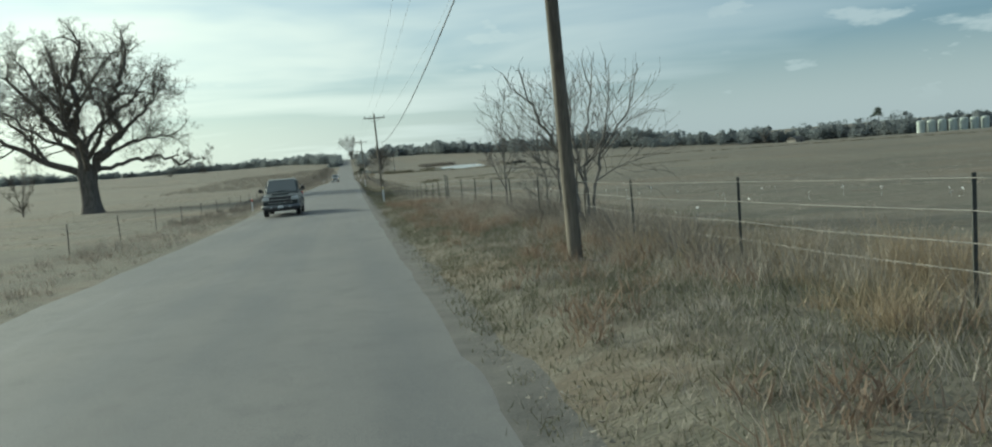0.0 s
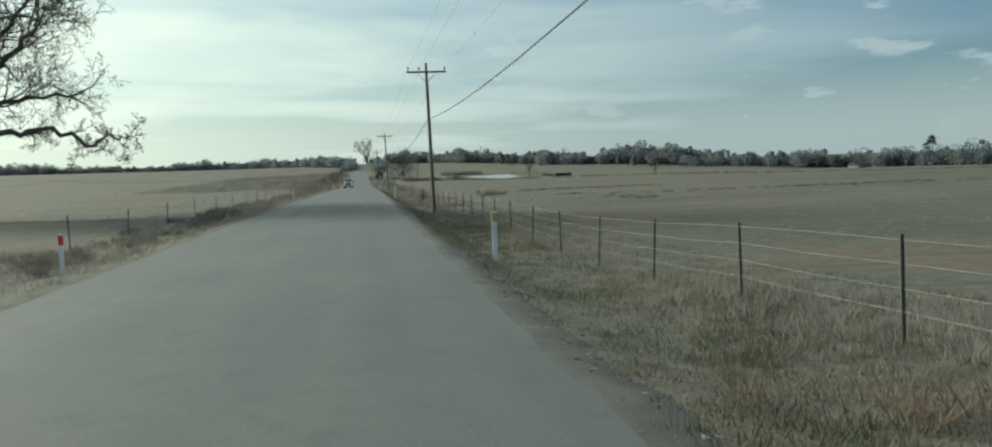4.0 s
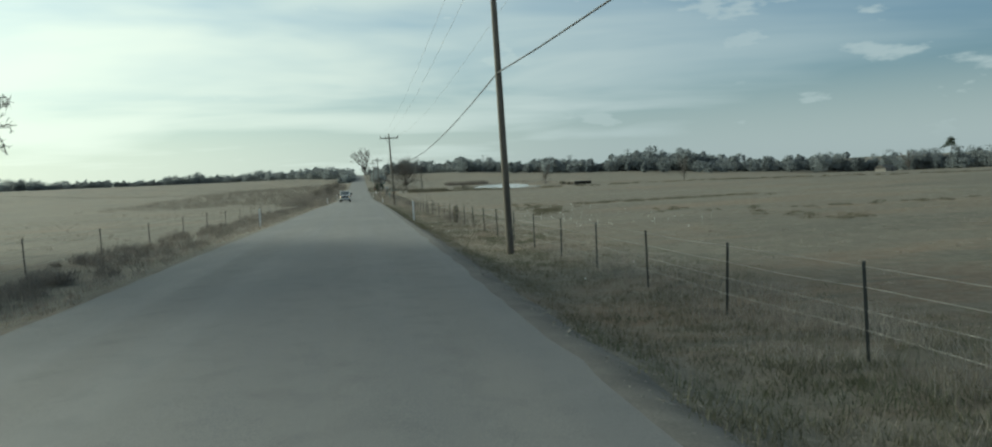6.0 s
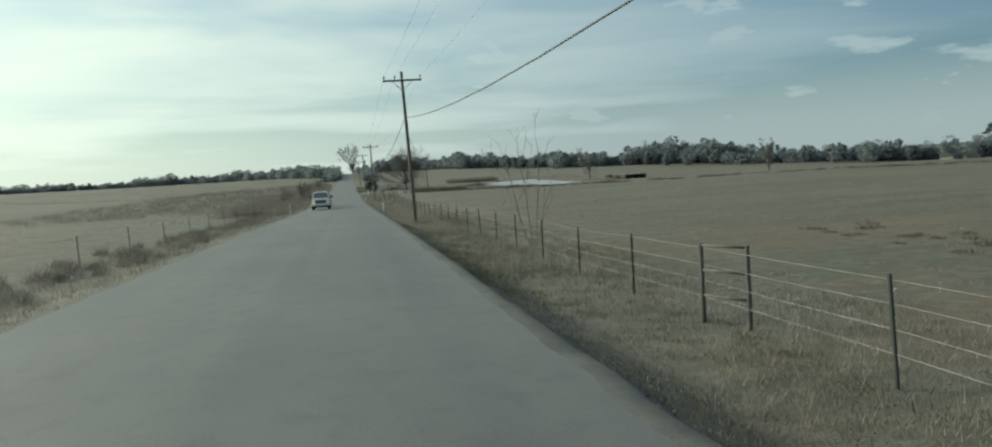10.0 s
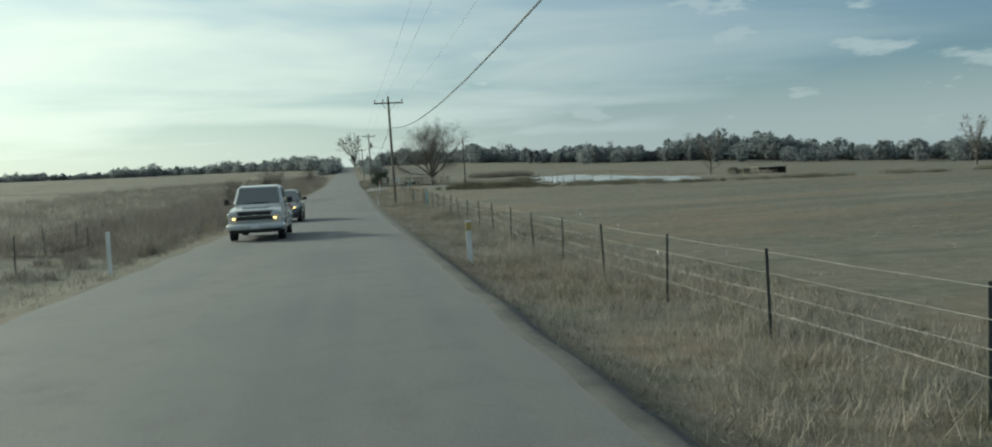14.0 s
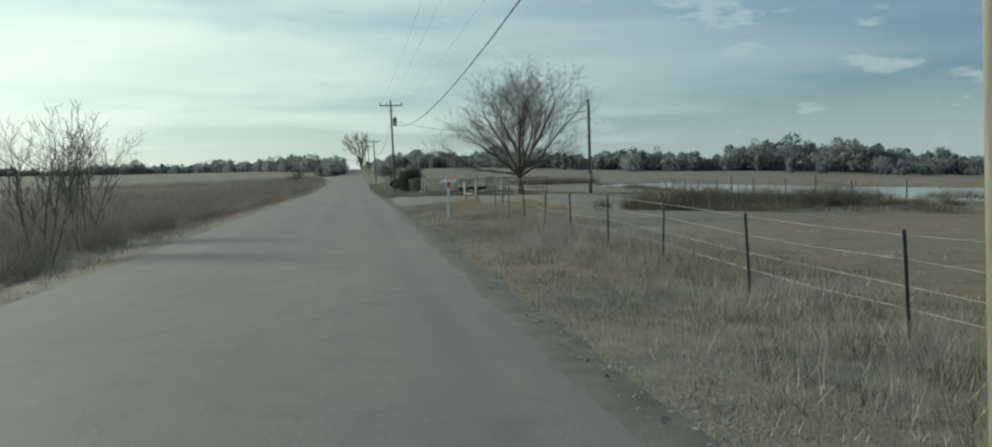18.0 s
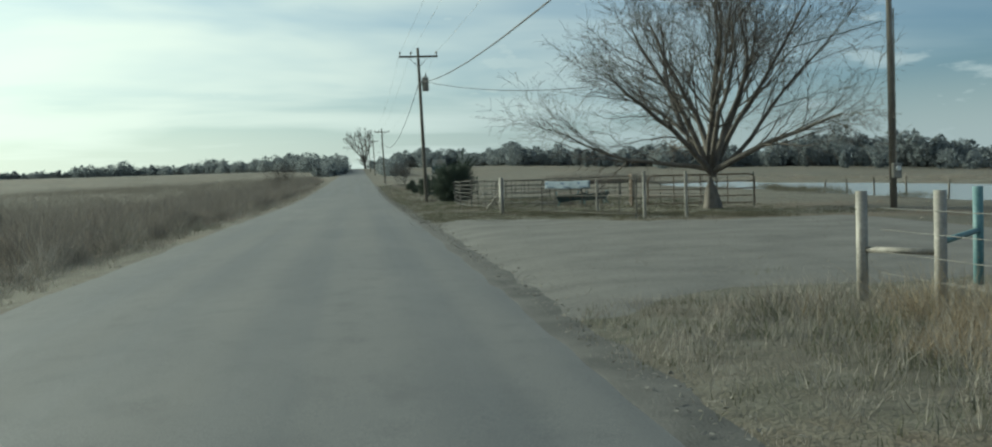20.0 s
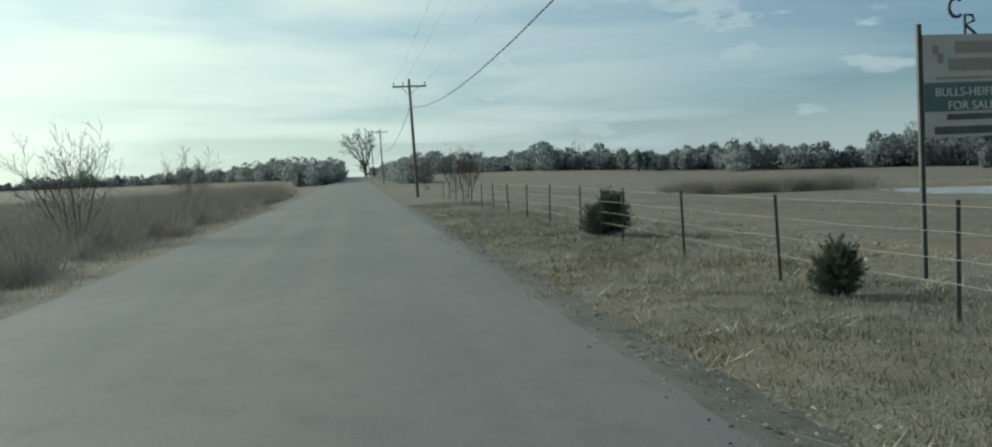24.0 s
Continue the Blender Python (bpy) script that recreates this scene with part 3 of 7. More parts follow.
OAK_LIMBS = ((0.85, 0.17, ((-0.2, 0, 5.2), (-0.9, 0.3, 8.6), (-1.5, 0.2, 11.3), (-1.7, 0, 13.6), (-2.6, 0.3, 16.4), (-3.3, 0.8, 19.2))),
             (0.5, 0.2, ((-1.1, 0, 10.4), (0.0, -1.2, 13.2), (-0.2, -2.2, 16.2), (1.6, -3.0, 20.6))),
             (0.44, 0.16, ((-1.3, 0.2, 9.6), (-3.8, 0.6, 11.4), (-5.4, 1.0, 13.9), (-9.0, 1.4, 17.6))),
             (0.5, 0.17, ((-0.9, 0, 5.2), (-5.4, -0.8, 7.2), (-8.6, -1.4, 9.4), (-12.6, -2.0, 11.4))),
             (0.62, 0.26, ((0.5, 0, 5.2), (2.5, -0.4, 7.9), (4.2, -0.6, 9.9), (3.6, -0.4, 12.6), (4.3, 0.2, 15.6), (5.6, 0.8, 18.6))),
             (0.34, 0.13, ((4.0, -0.6, 9.6), (6.2, -1.6, 10.8), (8.2, -2.2, 12.4), (9.4, -2.4, 14.0))),
             (0.33, 0.06, ((0.6, 0, 5.3), (3.4, 0.9, 5.9), (6.4, 2.0, 6.5), (9.2, 3.2, 6.4), (11.0, 4.0, 5.7), (12.4, 4.5, 6.0), (13.4, 4.8, 6.0))),
             (0.3, 0.1, ((0.8, 0, 6.1), (4.0, 1.6, 8.3), (6.8, 2.4, 9.0), (9.2, 3.0, 9.4))),
             (0.45, 0.14, ((0, -0.5, 5.3), (0.8, -3.6, 8.2), (-0.4, -6.8, 11.6), (1.0, -9.6, 15.4))),
             (0.45, 0.14, ((0, 0.5, 5.4), (-1.0, 3.8, 8.6), (0.6, 7.0, 12.2), (-0.8, 9.4, 16.0))),
             (0.34, 0.12, ((-0.8, 0.4, 7.0), (-4.4, 4.0, 10.2), (-6.8, 6.6, 13.6))),
             (0.34, 0.12, ((0.4, -0.5, 7.0), (3.6, -4.4, 10.6), (5.2, -6.4, 14.6))),
             (0.3, 0.1, ((-1.2, 0, 8.2), (-4.6, -3.6, 10.4), (-9.0, -5.2, 14.4))),
             (0.3, 0.1, ((-1.6, 0, 12.6), (-4.2, -0.8, 15.4), (-6.4, -1.2, 19.6))),
             (0.3, 0.1, ((3.9, -0.4, 12.4), (5.8, 1.4, 14.0), (7.6, 2.2, 16.6))),
             (0.28, 0.1, ((-1.6, 0.1, 13.0), (0.6, 2.0, 16.0), (3.2, 3.4, 20.4))),
             (0.26, 0.09, ((-4.4, -0.6, 6.8), (-7.8, 1.2, 11.0), (-11.4, 2.0, 14.6))))
OAK = dict(segs=(5, 11, 7, 5, 4, 3), kids=(0, 12, 7, 6, 4, 0), start=(0.5, 0.24, 0.2, 0.2, 0.2), angle=((40, 75), (30, 64), (28, 60), (25, 58), (25, 55)), ratio=((0.75, 1.1), (0.3, 0.46), (0.38, 0.56), (0.38, 0.56), (0.4, 0.6)),
           bend=(0.02, 0.1, 0.18, 0.22, 0.22, 0.22), lift=(0.0, 0.02, 0.03, 0.02, 0.02), taper=0.22, thin=(0.42, 0.6), least=0.02, stems=(((0.02, 0, 1), 0.25, 1.0, (0, 0)),), knots=0.018, path_kids=11, path_len=5.6)
BIG_OAK = dict(OAK, stems=(), kids=(0, 12, 6, 6, 4, 0), bend=(0.02, 0.1, 0.24, 0.26, 0.26, 0.26), paths=OAK_LIMBS)


FAN = dict(segs=(3, 10, 7, 5, 4), kids=(0, 15, 8, 5, 0), start=(0.72, 0.24, 0.2, 0.2), angle=((18, 78), (16, 38), (15, 42), (18, 48)), ratio=((2.5, 3.1), (0.32, 0.5), (0.38, 0.56), (0.4, 0.6)),
           bend=(0.03, 0.1, 0.13, 0.16, 0.18), lift=(0.02, 0.015, 0.02, -0.02, -0.05), taper=0.25, thin=(0.3, 0.46), least=0.006, stems=(((0, 0, 1), 0.15, 1.0, (0, 0)),), limbs=crown_limbs(17, 1.35, 1.9, 6.5, 12, 84, 0.125, 6))
SAPLING = dict(segs=(9, 7, 5, 4), kids=(11, 5, 4, 0), start=(0.25, 0.2, 0.2), angle=((22, 42), (20, 45), (20, 45)), ratio=((0.34, 0.5), (0.35, 0.6), (0.4, 0.6)),
               bend=(0.05, 0.07, 0.1, 0.12), lift=(0.03, 0.06, 0.03, 0.02), stems=(((0, 0, 1), 0.95, 1.0, (0, 0)),))


def vase(h, spread, seed, n=6, fork=0.3):
    """Way points of a short trunk and upswept limbs for a tree of height h."""
    rng = random.Random(seed)
    r = h * 0.016
    out = [(r * 1.15, r * 0.9, ((0, 0, -0.3), (0, 0, h * fork * 0.5), (0, 0, h * fork * 1.1)))]
    for i in range(n):
        a = 2 * math.pi * (i + rng.uniform(-0.25, 0.25)) / n
        s = spread * rng.uniform(0.35, 1.0)
        top = h * rng.uniform(0.72, 0.86) * (1.06 - 0.25 * (s / spread) ** 2)
        z = h * fork * rng.uniform(0.75, 1.15)
        ca, sa = math.cos(a), math.sin(a)
        out.append((r * rng.uniform(0.5, 0.7), r * 0.2, ((0, 0, z), (s * 0.42 * ca, s * 0.42 * sa, z + (top - z) * 0.36), (s * 0.72 * ca, s * 0.72 * sa, z + (top - z) * 0.7), (s * 0.92 * ca, s * 0.92 * sa, top))))
    return out


def bare_tree(place, seed, opt, height, r, label, mat=None, turn=0.0, name="bare_tree", group=""):
    e = thing(name, (place[0], place[1], gz(place[0], place[1])), label, "tree", group, turn)
    t, c = tree_parts(seed, opt, height, r)
    part("trunk", t, mat or M_bark, e, smooth=True)
    part("crown", c, M_twig if mat is None else mat, e)
    return e

# == single trees ==
OAK_TREE = bare_tree((-31.9, 129.8), 11, BIG_OAK, 24.5, 1.15, "huge old bare oak with crooked spreading limbs in the pasture")


def oak_bole():
    """The short thick bole, flared at the roots and ridged."""
    vs, fs, n = [], [], 22
    prof = ((-0.5, 1.75), (0.0, 1.55), (0.5, 1.32), (1.4, 1.17), (2.8, 1.1), (4.2, 1.12), (5.2, 1.2), (6.0, 0.95), (6.5, 0.5))
    for z, r in prof:
        for i in range(n):
            a = 2 * math.pi * i / n
            k = r * (1 + 0.07 * math.sin(a * 5 + 0.4) + 0.05 * math.sin(a * 9 + z * 0.4) + 0.04 * noise.noise((math.cos(a) * 2, math.sin(a) * 2, z * 0.5)))
            vs.append((math.cos(a) * k - 0.03 * z, math.sin(a) * k, z))
    for j in range(len(prof) - 1):
        for i in range(n):
            fs.append((j * n + i, j * n + (i + 1) % n, (j + 1) * n + (i + 1) % n, (j + 1) * n + i))
    fs.append(tuple(range((len(prof) - 1) * n, len(prof) * n)))
    part("bole", (vs, fs), M_bark, OAK_TREE, smooth=True)


oak_bole()
bare_tree((13.0, 371.0), 5, FAN, 9.6, 0.42, "broad bare shade tree with fanned limbs beside the corral")
bare_tree((-47.0, 151.0), 61, dict(OAK, stems=(), kids=(0, 8, 5, 4, 0), least=0.02, path_kids=9, path_len=2.4, paths=vase(8.0, 3.6, 61, 7, 0.12)), 8.0, 0.2, "low bushy bare tree behind the great oak")


def sapling(place, seed, height, r, label, lean=(0, 0), **kw):
    o = dict(SAPLING)
    o["stems"] = (((lean[0], lean[1], 1), 0.95, 1.0, (0, 0)),)
    return bare_tree(place, seed, o, height, r, label, mat=M_pale, group="roadside saplings", **kw)


CLUMP = dict(SAPLING, kids=(8, 5, 4, 0), stems=(((-0.28, 0.1, 1), 0.95, 1.0, (-0.12, 0)), ((0.06, -0.1, 1), 1.0, 1.0, (0.02, 0.05)), ((0.32, 0.0, 1), 0.95, 0.9, (0.14, 0.0)), ((0.15, 0.3, 1), 0.9, 0.8, (0.08, 0.1)), ((-0.1, -0.25, 1), 0.75, 0.7, (-0.05, -0.1))))
sapling((5.8, 32.4), 21, 3.2, 0.036, "slender pale bare sapling at the wire fence")
STEMS = dict(SAPLING, stems=(), least=0.005, knots=0.008, path_kids=9, path_len=2.6, angle=((22, 42), (20, 42), (20, 42)))
bare_tree((6.0, 26.9), 22, dict(STEMS, paths=((0.034, 0.016, ((0, 0, -0.2), (0.02, 0, 0.5), (-0.03, 0, 1.25), (-0.2, 0.1, 1.7))), (0.02, 0.008, ((-0.14, 0, 1.5), (-0.42, 0.1, 1.95), (-0.62, 0.1, 2.5), (-0.8, 0.2, 3.0))), (0.02, 0.008, ((-0.1, 0, 1.4), (-0.16, 0, 2.0), (-0.1, -0.1, 2.6), (0.0, 0, 3.2))), (0.014, 0.006, ((-0.05, 0, 1.15), (-0.4, 0, 1.5), (-0.85, 0, 1.8))))), 3.0, 0.03, "slender pale bare sapling leaning over the wire fence", mat=M_pale, group="roadside saplings")
bare_tree((6.1, 25.9), 23, dict(STEMS, path_kids=12, paths=((0.042, 0.012, ((0, 0, -0.2), (0.02, 0, 0.9), (0.05, 0, 1.75), (0.09, 0, 2.7), (0.1, 0, 3.5))), (0.022, 0.008, ((0.03, 0, 1.0), (-0.2, 0, 1.6), (-0.35, 0, 2.3), (-0.5, 0, 3.0))), (0.022, 0.008, ((0.05, 0, 1.3), (0.3, 0.1, 1.9), (0.42, 0.1, 2.6), (0.5, 0.1, 3.2))), (0.012, 0.005, ((0, 0, 0.0), (-0.2, -0.1, 0.3), (-0.35, -0.15, 0.8))), (0.012, 0.005, ((0, 0, 0.0), (-0.35, -0.1, 0.2), (-0.6, -0.15, 0.45))))), 3.1, 0.04, "pale bare sapling with upright branches at the wire fence", mat=M_pale, group="roadside saplings")
bare_tree((5.85, 22.2), 24, dict(STEMS, path_kids=13, path_len=3.0, paths=(
    (0.06, 0.022, ((0, 0, -0.25), (-0.12, 0, 0.49), (-0.24, 0.05, 1.22), (-0.46, 0, 1.78), (-0.82, 0, 2.4), (-1.05, 0, 2.9))), (0.05, 0.018, ((0.04, 0, -0.25), (0.02, -0.1, 0.93), (-0.1, -0.1, 1.35), (-0.16, -0.1, 2.0), (-0.22, -0.1, 2.8))),
    (0.045, 0.016, ((0.1, 0, -0.25), (0.24, 0, 0.93), (0.45, 0, 1.66), (0.85, 0, 2.2), (1.15, 0, 2.7))), (0.045, 0.016, ((0.03, 0.05, -0.2), (0.04, 0.1, 0.95), (0.12, 0.1, 1.55), (0.24, 0.1, 2.2), (0.3, 0.1, 3.0))),
    (0.03, 0.012, ((0.1, 0.1, 1.45), (0.42, 0.1, 1.8), (0.62, 0.15, 2.3), (0.75, 0.2, 2.9))), (0.025, 0.01, ((-0.2, 0, 1.1), (-0.65, 0.1, 1.5), (-1.1, 0.1, 1.75))), (0.022, 0.008, ((-0.3, 0, 1.45), (-0.4, -0.3, 2.1), (-0.42, -0.4, 2.8))), (0.022, 0.008, ((0.3, 0, 1.1), (0.75, -0.1, 1.35), (1.3, -0.1, 1.5))))), 2.95, 0.04, "bare tree of several pale stems growing through the fence", mat=M_pale)
WISP = dict(SAPLING, kids=(4, 2, 0), stems=(((-0.3, 0, 1), 0.9, 1.0, (0, 0)), ((-0.1, 0.1, 1), 1.0, 1.0, (0, 0)), ((0.25, 0, 1), 1.0, 0.9, (0, 0)), ((0.4, 0.1, 1), 0.8, 0.8, (0, 0))))
bare_tree((6.2, 182.0), 25, WISP, 3.6, 0.018, "thin tall bare shoots at the wire fence", mat=M_pale)
for i, (x, y, h) in enumerate(((-7.8, 322.0, 3.1), (-8.4, 328.0, 3.2), (-10.5, 312.0, 2.4), (-9.2, 449.0, 3.0), (-10.5, 478.0, 3.2))):
    bare_tree((x, y), 30 + i, CLUMP, h, 0.03, "small bare thorny tree in roadside brush", group="small trees in the brush")
FIELD_TREES = ((52.7, 355.5, 7.5, 41), (93.0, 352.0, 9.0, 42), (150.0, 330.0, 7.0, 43), (99.0, 842.0, 13.5, 44))
for x, y, h, sd in FIELD_TREES:
    bare_tree((x, y), sd, dict(OAK, stems=(), kids=(0, 8, 5, 4, 0), least=0.016, knots=0.012, path_kids=9, path_len=h * 0.26, paths=vase(h, h * 0.36, sd), angle=((10, 50), (18, 44), (20, 46), (20, 48)), bend=(0.03, 0.06, 0.1, 0.12, 0.13)), h, h * 0.022, "bare tree standing alone in the pasture", group="lone pasture trees")
CREST = (((0.75, 0.6, ((0, 0, -0.5), (0.0, 0, 1.5), (-0.3, 0, 3.6))), (0.45, 0.16, ((-0.2, 0, 3.0), (-2.0, 0.4, 8.0), (-4.6, 0.8, 13.0), (-6.4, 1.0, 16.0))),
          (0.5, 0.16, ((-0.2, 0, 3.2), (-0.9, -0.6, 9.0), (-2.0, -1.0, 14.0), (-2.6, -1.0, 17.6))), (0.45, 0.15, ((0, 0, 3.2), (0.7, 0.4, 9.0), (0.4, 0.6, 14.0), (0.7, 0.6, 17.4))),
          (0.35, 0.14, ((-0.6, 0, 4.0), (-3.0, 1.0, 7.6), (-6.2, 2.0, 11.4), (-8.0, 2.0, 13.6))), (0.35, 0.14, ((0.2, 0, 3.6), (1.7, -1.0, 8.0), (2.6, -1.0, 12.4), (2.9, -1.0, 15.6)))))
bare_tree((3.4, 849.0), 51, dict(OAK, stems=(), kids=(0, 12, 6, 4, 0), least=0.05, knots=0.012, path_kids=11, path_len=4.6, paths=CREST, angle=((10, 50), (14, 40), (18, 42), (18, 45)), bend=(0.03, 0.06, 0.1, 0.12, 0.13)), 17.0, 0.45, "tall bare tree at the crest of the road")

# == far woods ==


def woods(name, pts, depth, step, hgt, seed, label, ever=0.35, mat=None, floor=True, many=1.0):
    """A belt of trees along a line of places: crowns of many small clumps and twigs over a low understorey."""
    rng = np.random.default_rng(seed)
    V = []
    for (x0, y0), (x1, y1) in zip(pts, pts[1:]):
        ln = math.hypot(x1 - x0, y1 - y0)
        n = max(1, int(ln / step))
        for i in range(n):
            u = (i + rng.random()) / n
            px = x0 + (x1 - x0) * u + rng.normal(0, depth * 0.5)
            py = y0 + (y1 - y0) * u + rng.normal(0, depth * 0.5)
            pz = gz(px, py)
            kind = rng.random()
            low = floor and kind < 0.46
            dense = low or rng.random() < ever + 0.25
            h = hgt * (0.8 + 0.55 * noise.noise((px * 0.022, py * 0.022, 3.0)) + 0.25 * noise.noise((px * 0.09, py * 0.09, 1.0))) * (rng.uniform(0.45, 0.78) if low else rng.uniform(0.6, 1.05) * (1.2 if rng.random() < 0.07 else 1.0))
            w = h * (rng.uniform(0.6, 1.0) if low else rng.uniform(0.3, 0.55))
            k = int(many * (210 if low else (320 if dense else 240)))
            a = rng.uniform(0, 2 * math.pi, k)
            zz = rng.random(k) if dense else rng.random(k) ** 0.6
            prof = np.sqrt(np.clip(1 - (zz * 2 - 1.0) ** 2 * 0.95, 0.02, 1))
            rad = w * prof * rng.random(k) ** 0.4 * (0.8 + 0.3 * np.sin(a * 3 + rng.random() * 6) * np.cos(zz * 8 + rng.random() * 6))
            c = np.stack([px + np.cos(a) * rad, py + np.sin(a) * rad, pz + h * (0.02 + 0.95 * zz)], 1)
            s = (rng.uniform(0.35, 0.95, k) if dense else rng.uniform(0.25, 0.6, k)) * (hgt / 9)
            q = rng.normal(size=(k, 3, 3))
            if not dense:
                q[:, :, :2] *= 0.4
            q = q / np.linalg.norm(q, axis=2, keepdims=True) * s[:, None, None]
            if not dense:
                q[:, :, :2] *= 0.5
            V.append((c[:, None, :] + q).reshape(-1, 3))
            V.append(np.array([[px - 0.15, py, pz - 0.5], [px + 0.15, py, pz - 0.5], [px, py, pz + h * 0.8]]))
    ob = tri_soup(name, np.concatenate(V), mat or M_hazy_woods)
    tagged(ob, label, "woods", kind="stuff")
    return ob


def tri_soup(name, V, mat):
    n = len(V) // 3
    me = bpy.data.meshes.new(name)
    me.vertices.add(n * 3)
    me.vertices.foreach_set("co", np.ascontiguousarray(V, dtype=np.float32).ravel())
    me.loops.add(n * 3)
    me.loops.foreach_set("vertex_index", np.arange(n * 3, dtype=np.int32))
    me.polygons.add(n)
    me.polygons.foreach_set("loop_start", np.arange(0, n * 3, 3, dtype=np.int32))
    me.materials.append(mat)
    me.update(calc_edges=True)
    return new(name, me)


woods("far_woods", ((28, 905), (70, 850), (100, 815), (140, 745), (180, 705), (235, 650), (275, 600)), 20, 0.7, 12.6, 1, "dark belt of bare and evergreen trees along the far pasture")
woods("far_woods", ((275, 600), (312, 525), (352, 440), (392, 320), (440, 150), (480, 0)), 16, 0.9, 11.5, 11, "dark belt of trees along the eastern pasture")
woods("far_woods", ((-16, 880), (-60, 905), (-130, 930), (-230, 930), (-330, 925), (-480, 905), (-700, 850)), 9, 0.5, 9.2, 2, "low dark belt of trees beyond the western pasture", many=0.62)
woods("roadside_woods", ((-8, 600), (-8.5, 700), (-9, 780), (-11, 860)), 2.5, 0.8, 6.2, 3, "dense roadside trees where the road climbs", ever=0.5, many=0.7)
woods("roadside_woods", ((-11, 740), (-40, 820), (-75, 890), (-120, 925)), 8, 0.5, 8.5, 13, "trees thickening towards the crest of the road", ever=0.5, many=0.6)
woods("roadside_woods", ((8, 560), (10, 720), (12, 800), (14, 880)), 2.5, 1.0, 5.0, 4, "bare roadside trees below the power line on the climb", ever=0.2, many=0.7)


def pine(x, y, h, w, label):
    e = thing("pine_tree", (x, y, gz(x, y)), label, "tree")
    part("trunk", tube([(0, 0, -0.5), (0.3, 0, h * 0.6), (0, 0, h * 0.95)], [0.35, 0.25, 0.06], 8), M_bark, e)
    rng = np.random.default_rng(77)
    V = []
    for i in range(34):
        u = 0.45 + 0.55 * rng.random()
        a = rng.uniform(0, 6.283)
        r = w * 0.5 * (1.15 - u) * 1.6 * rng.random() ** 0.5
        c = np.array([math.cos(a) * r, math.sin(a) * r, h * u])
        k = 60
        d = rng.normal(0, 1, (k, 3)) * np.array([0.9, 0.9, 0.35])
        q = rng.normal(0, 0.28, (k, 3, 3))
        V.append(((c + d)[:, None, :] + q).reshape(-1, 3))
    ob = tri_soup("crown", np.concatenate(V), M_ever)
    ob.parent = e


pine(455, 770, 13.5, 12.0, "tall flat-topped pine rising above the far woods")

# == roadside brush ==


def brush(name, spots, label, mat, seed, tall=1.2, n=260, wide=0.9):
    rng = np.random.default_rng(seed)
    V = []
    for x, y, sc in spots:
        z = gz(x, y)
        a = rng.uniform(0, 6.283, n)
        r = wide * sc * rng.random(n) ** 0.6
        base = np.stack([x + np.cos(a) * r * 0.6, y + np.sin(a) * r, np.full(n, z)], 1)
        hh = tall * sc * rng.uniform(0.35, 1.0, n) * (1 - 0.45 * (r / (wide * sc + 1e-6)) ** 2)
        lean = rng.normal(0, 0.5, (n, 2)) * hh[:, None]
        w = rng.uniform(0.004, 0.013, n)
        side = rng.uniform(0, 6.283, n)
        off = np.stack([np.cos(side) * w, np.sin(side) * w, np.zeros(n)], 1)
        top = base + np.concatenate([lean, hh[:, None]], 1)
        low = base + np.concatenate([lean * 0.2, hh[:, None] * rng.uniform(0, 0.5, n)[:, None]], 1)
        V.append(np.stack([low - off, low + off, top], 1).reshape(-1, 3))
    return tagged(tri_soup(name, np.concatenate(V), mat), label, "brush", kind="stuff")


M_brush = material("brown_brush", (0.103, 0.096, 0.087), (0.273, 0.245, 0.213), scale=0.6, fine=7, bump=0, island=0.6)
thin(M_brush, 0.3)
M_weed = material("dark_weeds", (0.066, 0.066, 0.047), (0.179, 0.16, 0.112), scale=0.6, fine=7, bump=0, island=0.6)
thin(M_weed, 0.3)
M_dweed = material("tall_dry_weeds", (0.113, 0.105, 0.093), (0.291, 0.265, 0.224), scale=0.25, fine=4, bump=0, island=0.6)
thin(M_dweed, 0.3)
M_rweed = material("reddish_weeds", (0.122, 0.085, 0.062), (0.282, 0.22, 0.168), scale=0.6, fine=7, bump=0, island=0.6)
thin(M_rweed, 0.35)
rg = random.Random(4)
brush("roadside_brush", [(rg.uniform(-14.5, -7.5), rg.uniform(262, 520), rg.uniform(0.7, 1.6)) for _ in range(1000)], "thick dark winter brush along the western ditch", M_brush, 5, tall=1.35, n=170)
brush("roadside_brush", [(rg.uniform(-15.5, -6.6), rg.uniform(258, 520), rg.uniform(0.5, 1.3)) for _ in range(520)], "tall dry straw mixed into the roadside brush", M_straw, 15, tall=1.35, n=150)
brush("tall_weeds", [(-11.5 - 46 * rg.random() ** 1.4, rg.uniform(285, 560), rg.uniform(0.75, 1.25)) for _ in range(1500)] + [(rg.uniform(-17, -8.5), rg.uniform(300, 540), rg.uniform(0.9, 1.3)) for _ in range(420)], "wide stand of tall dry weeds west of the road", M_dweed, 18, tall=1.55, n=66, wide=2.0)
brush("bank_weeds", [(rg.uniform(2.9, 5.6), rg.uniform(6, 62), rg.uniform(0.5, 1.0)) for _ in range(190)], "sparse reddish weed stalks on the roadside bank", M_rweed, 19, tall=0.55, n=46, wide=0.5)
brush("far_weeds", [(-10 - 170 * rg.random() ** 1.2, rg.uniform(500, 820), rg.uniform(0.7, 1.2)) for _ in range(900)], "rough weeds on the far western rise", M_brush, 23, tall=1.3, n=36, wide=4.5)
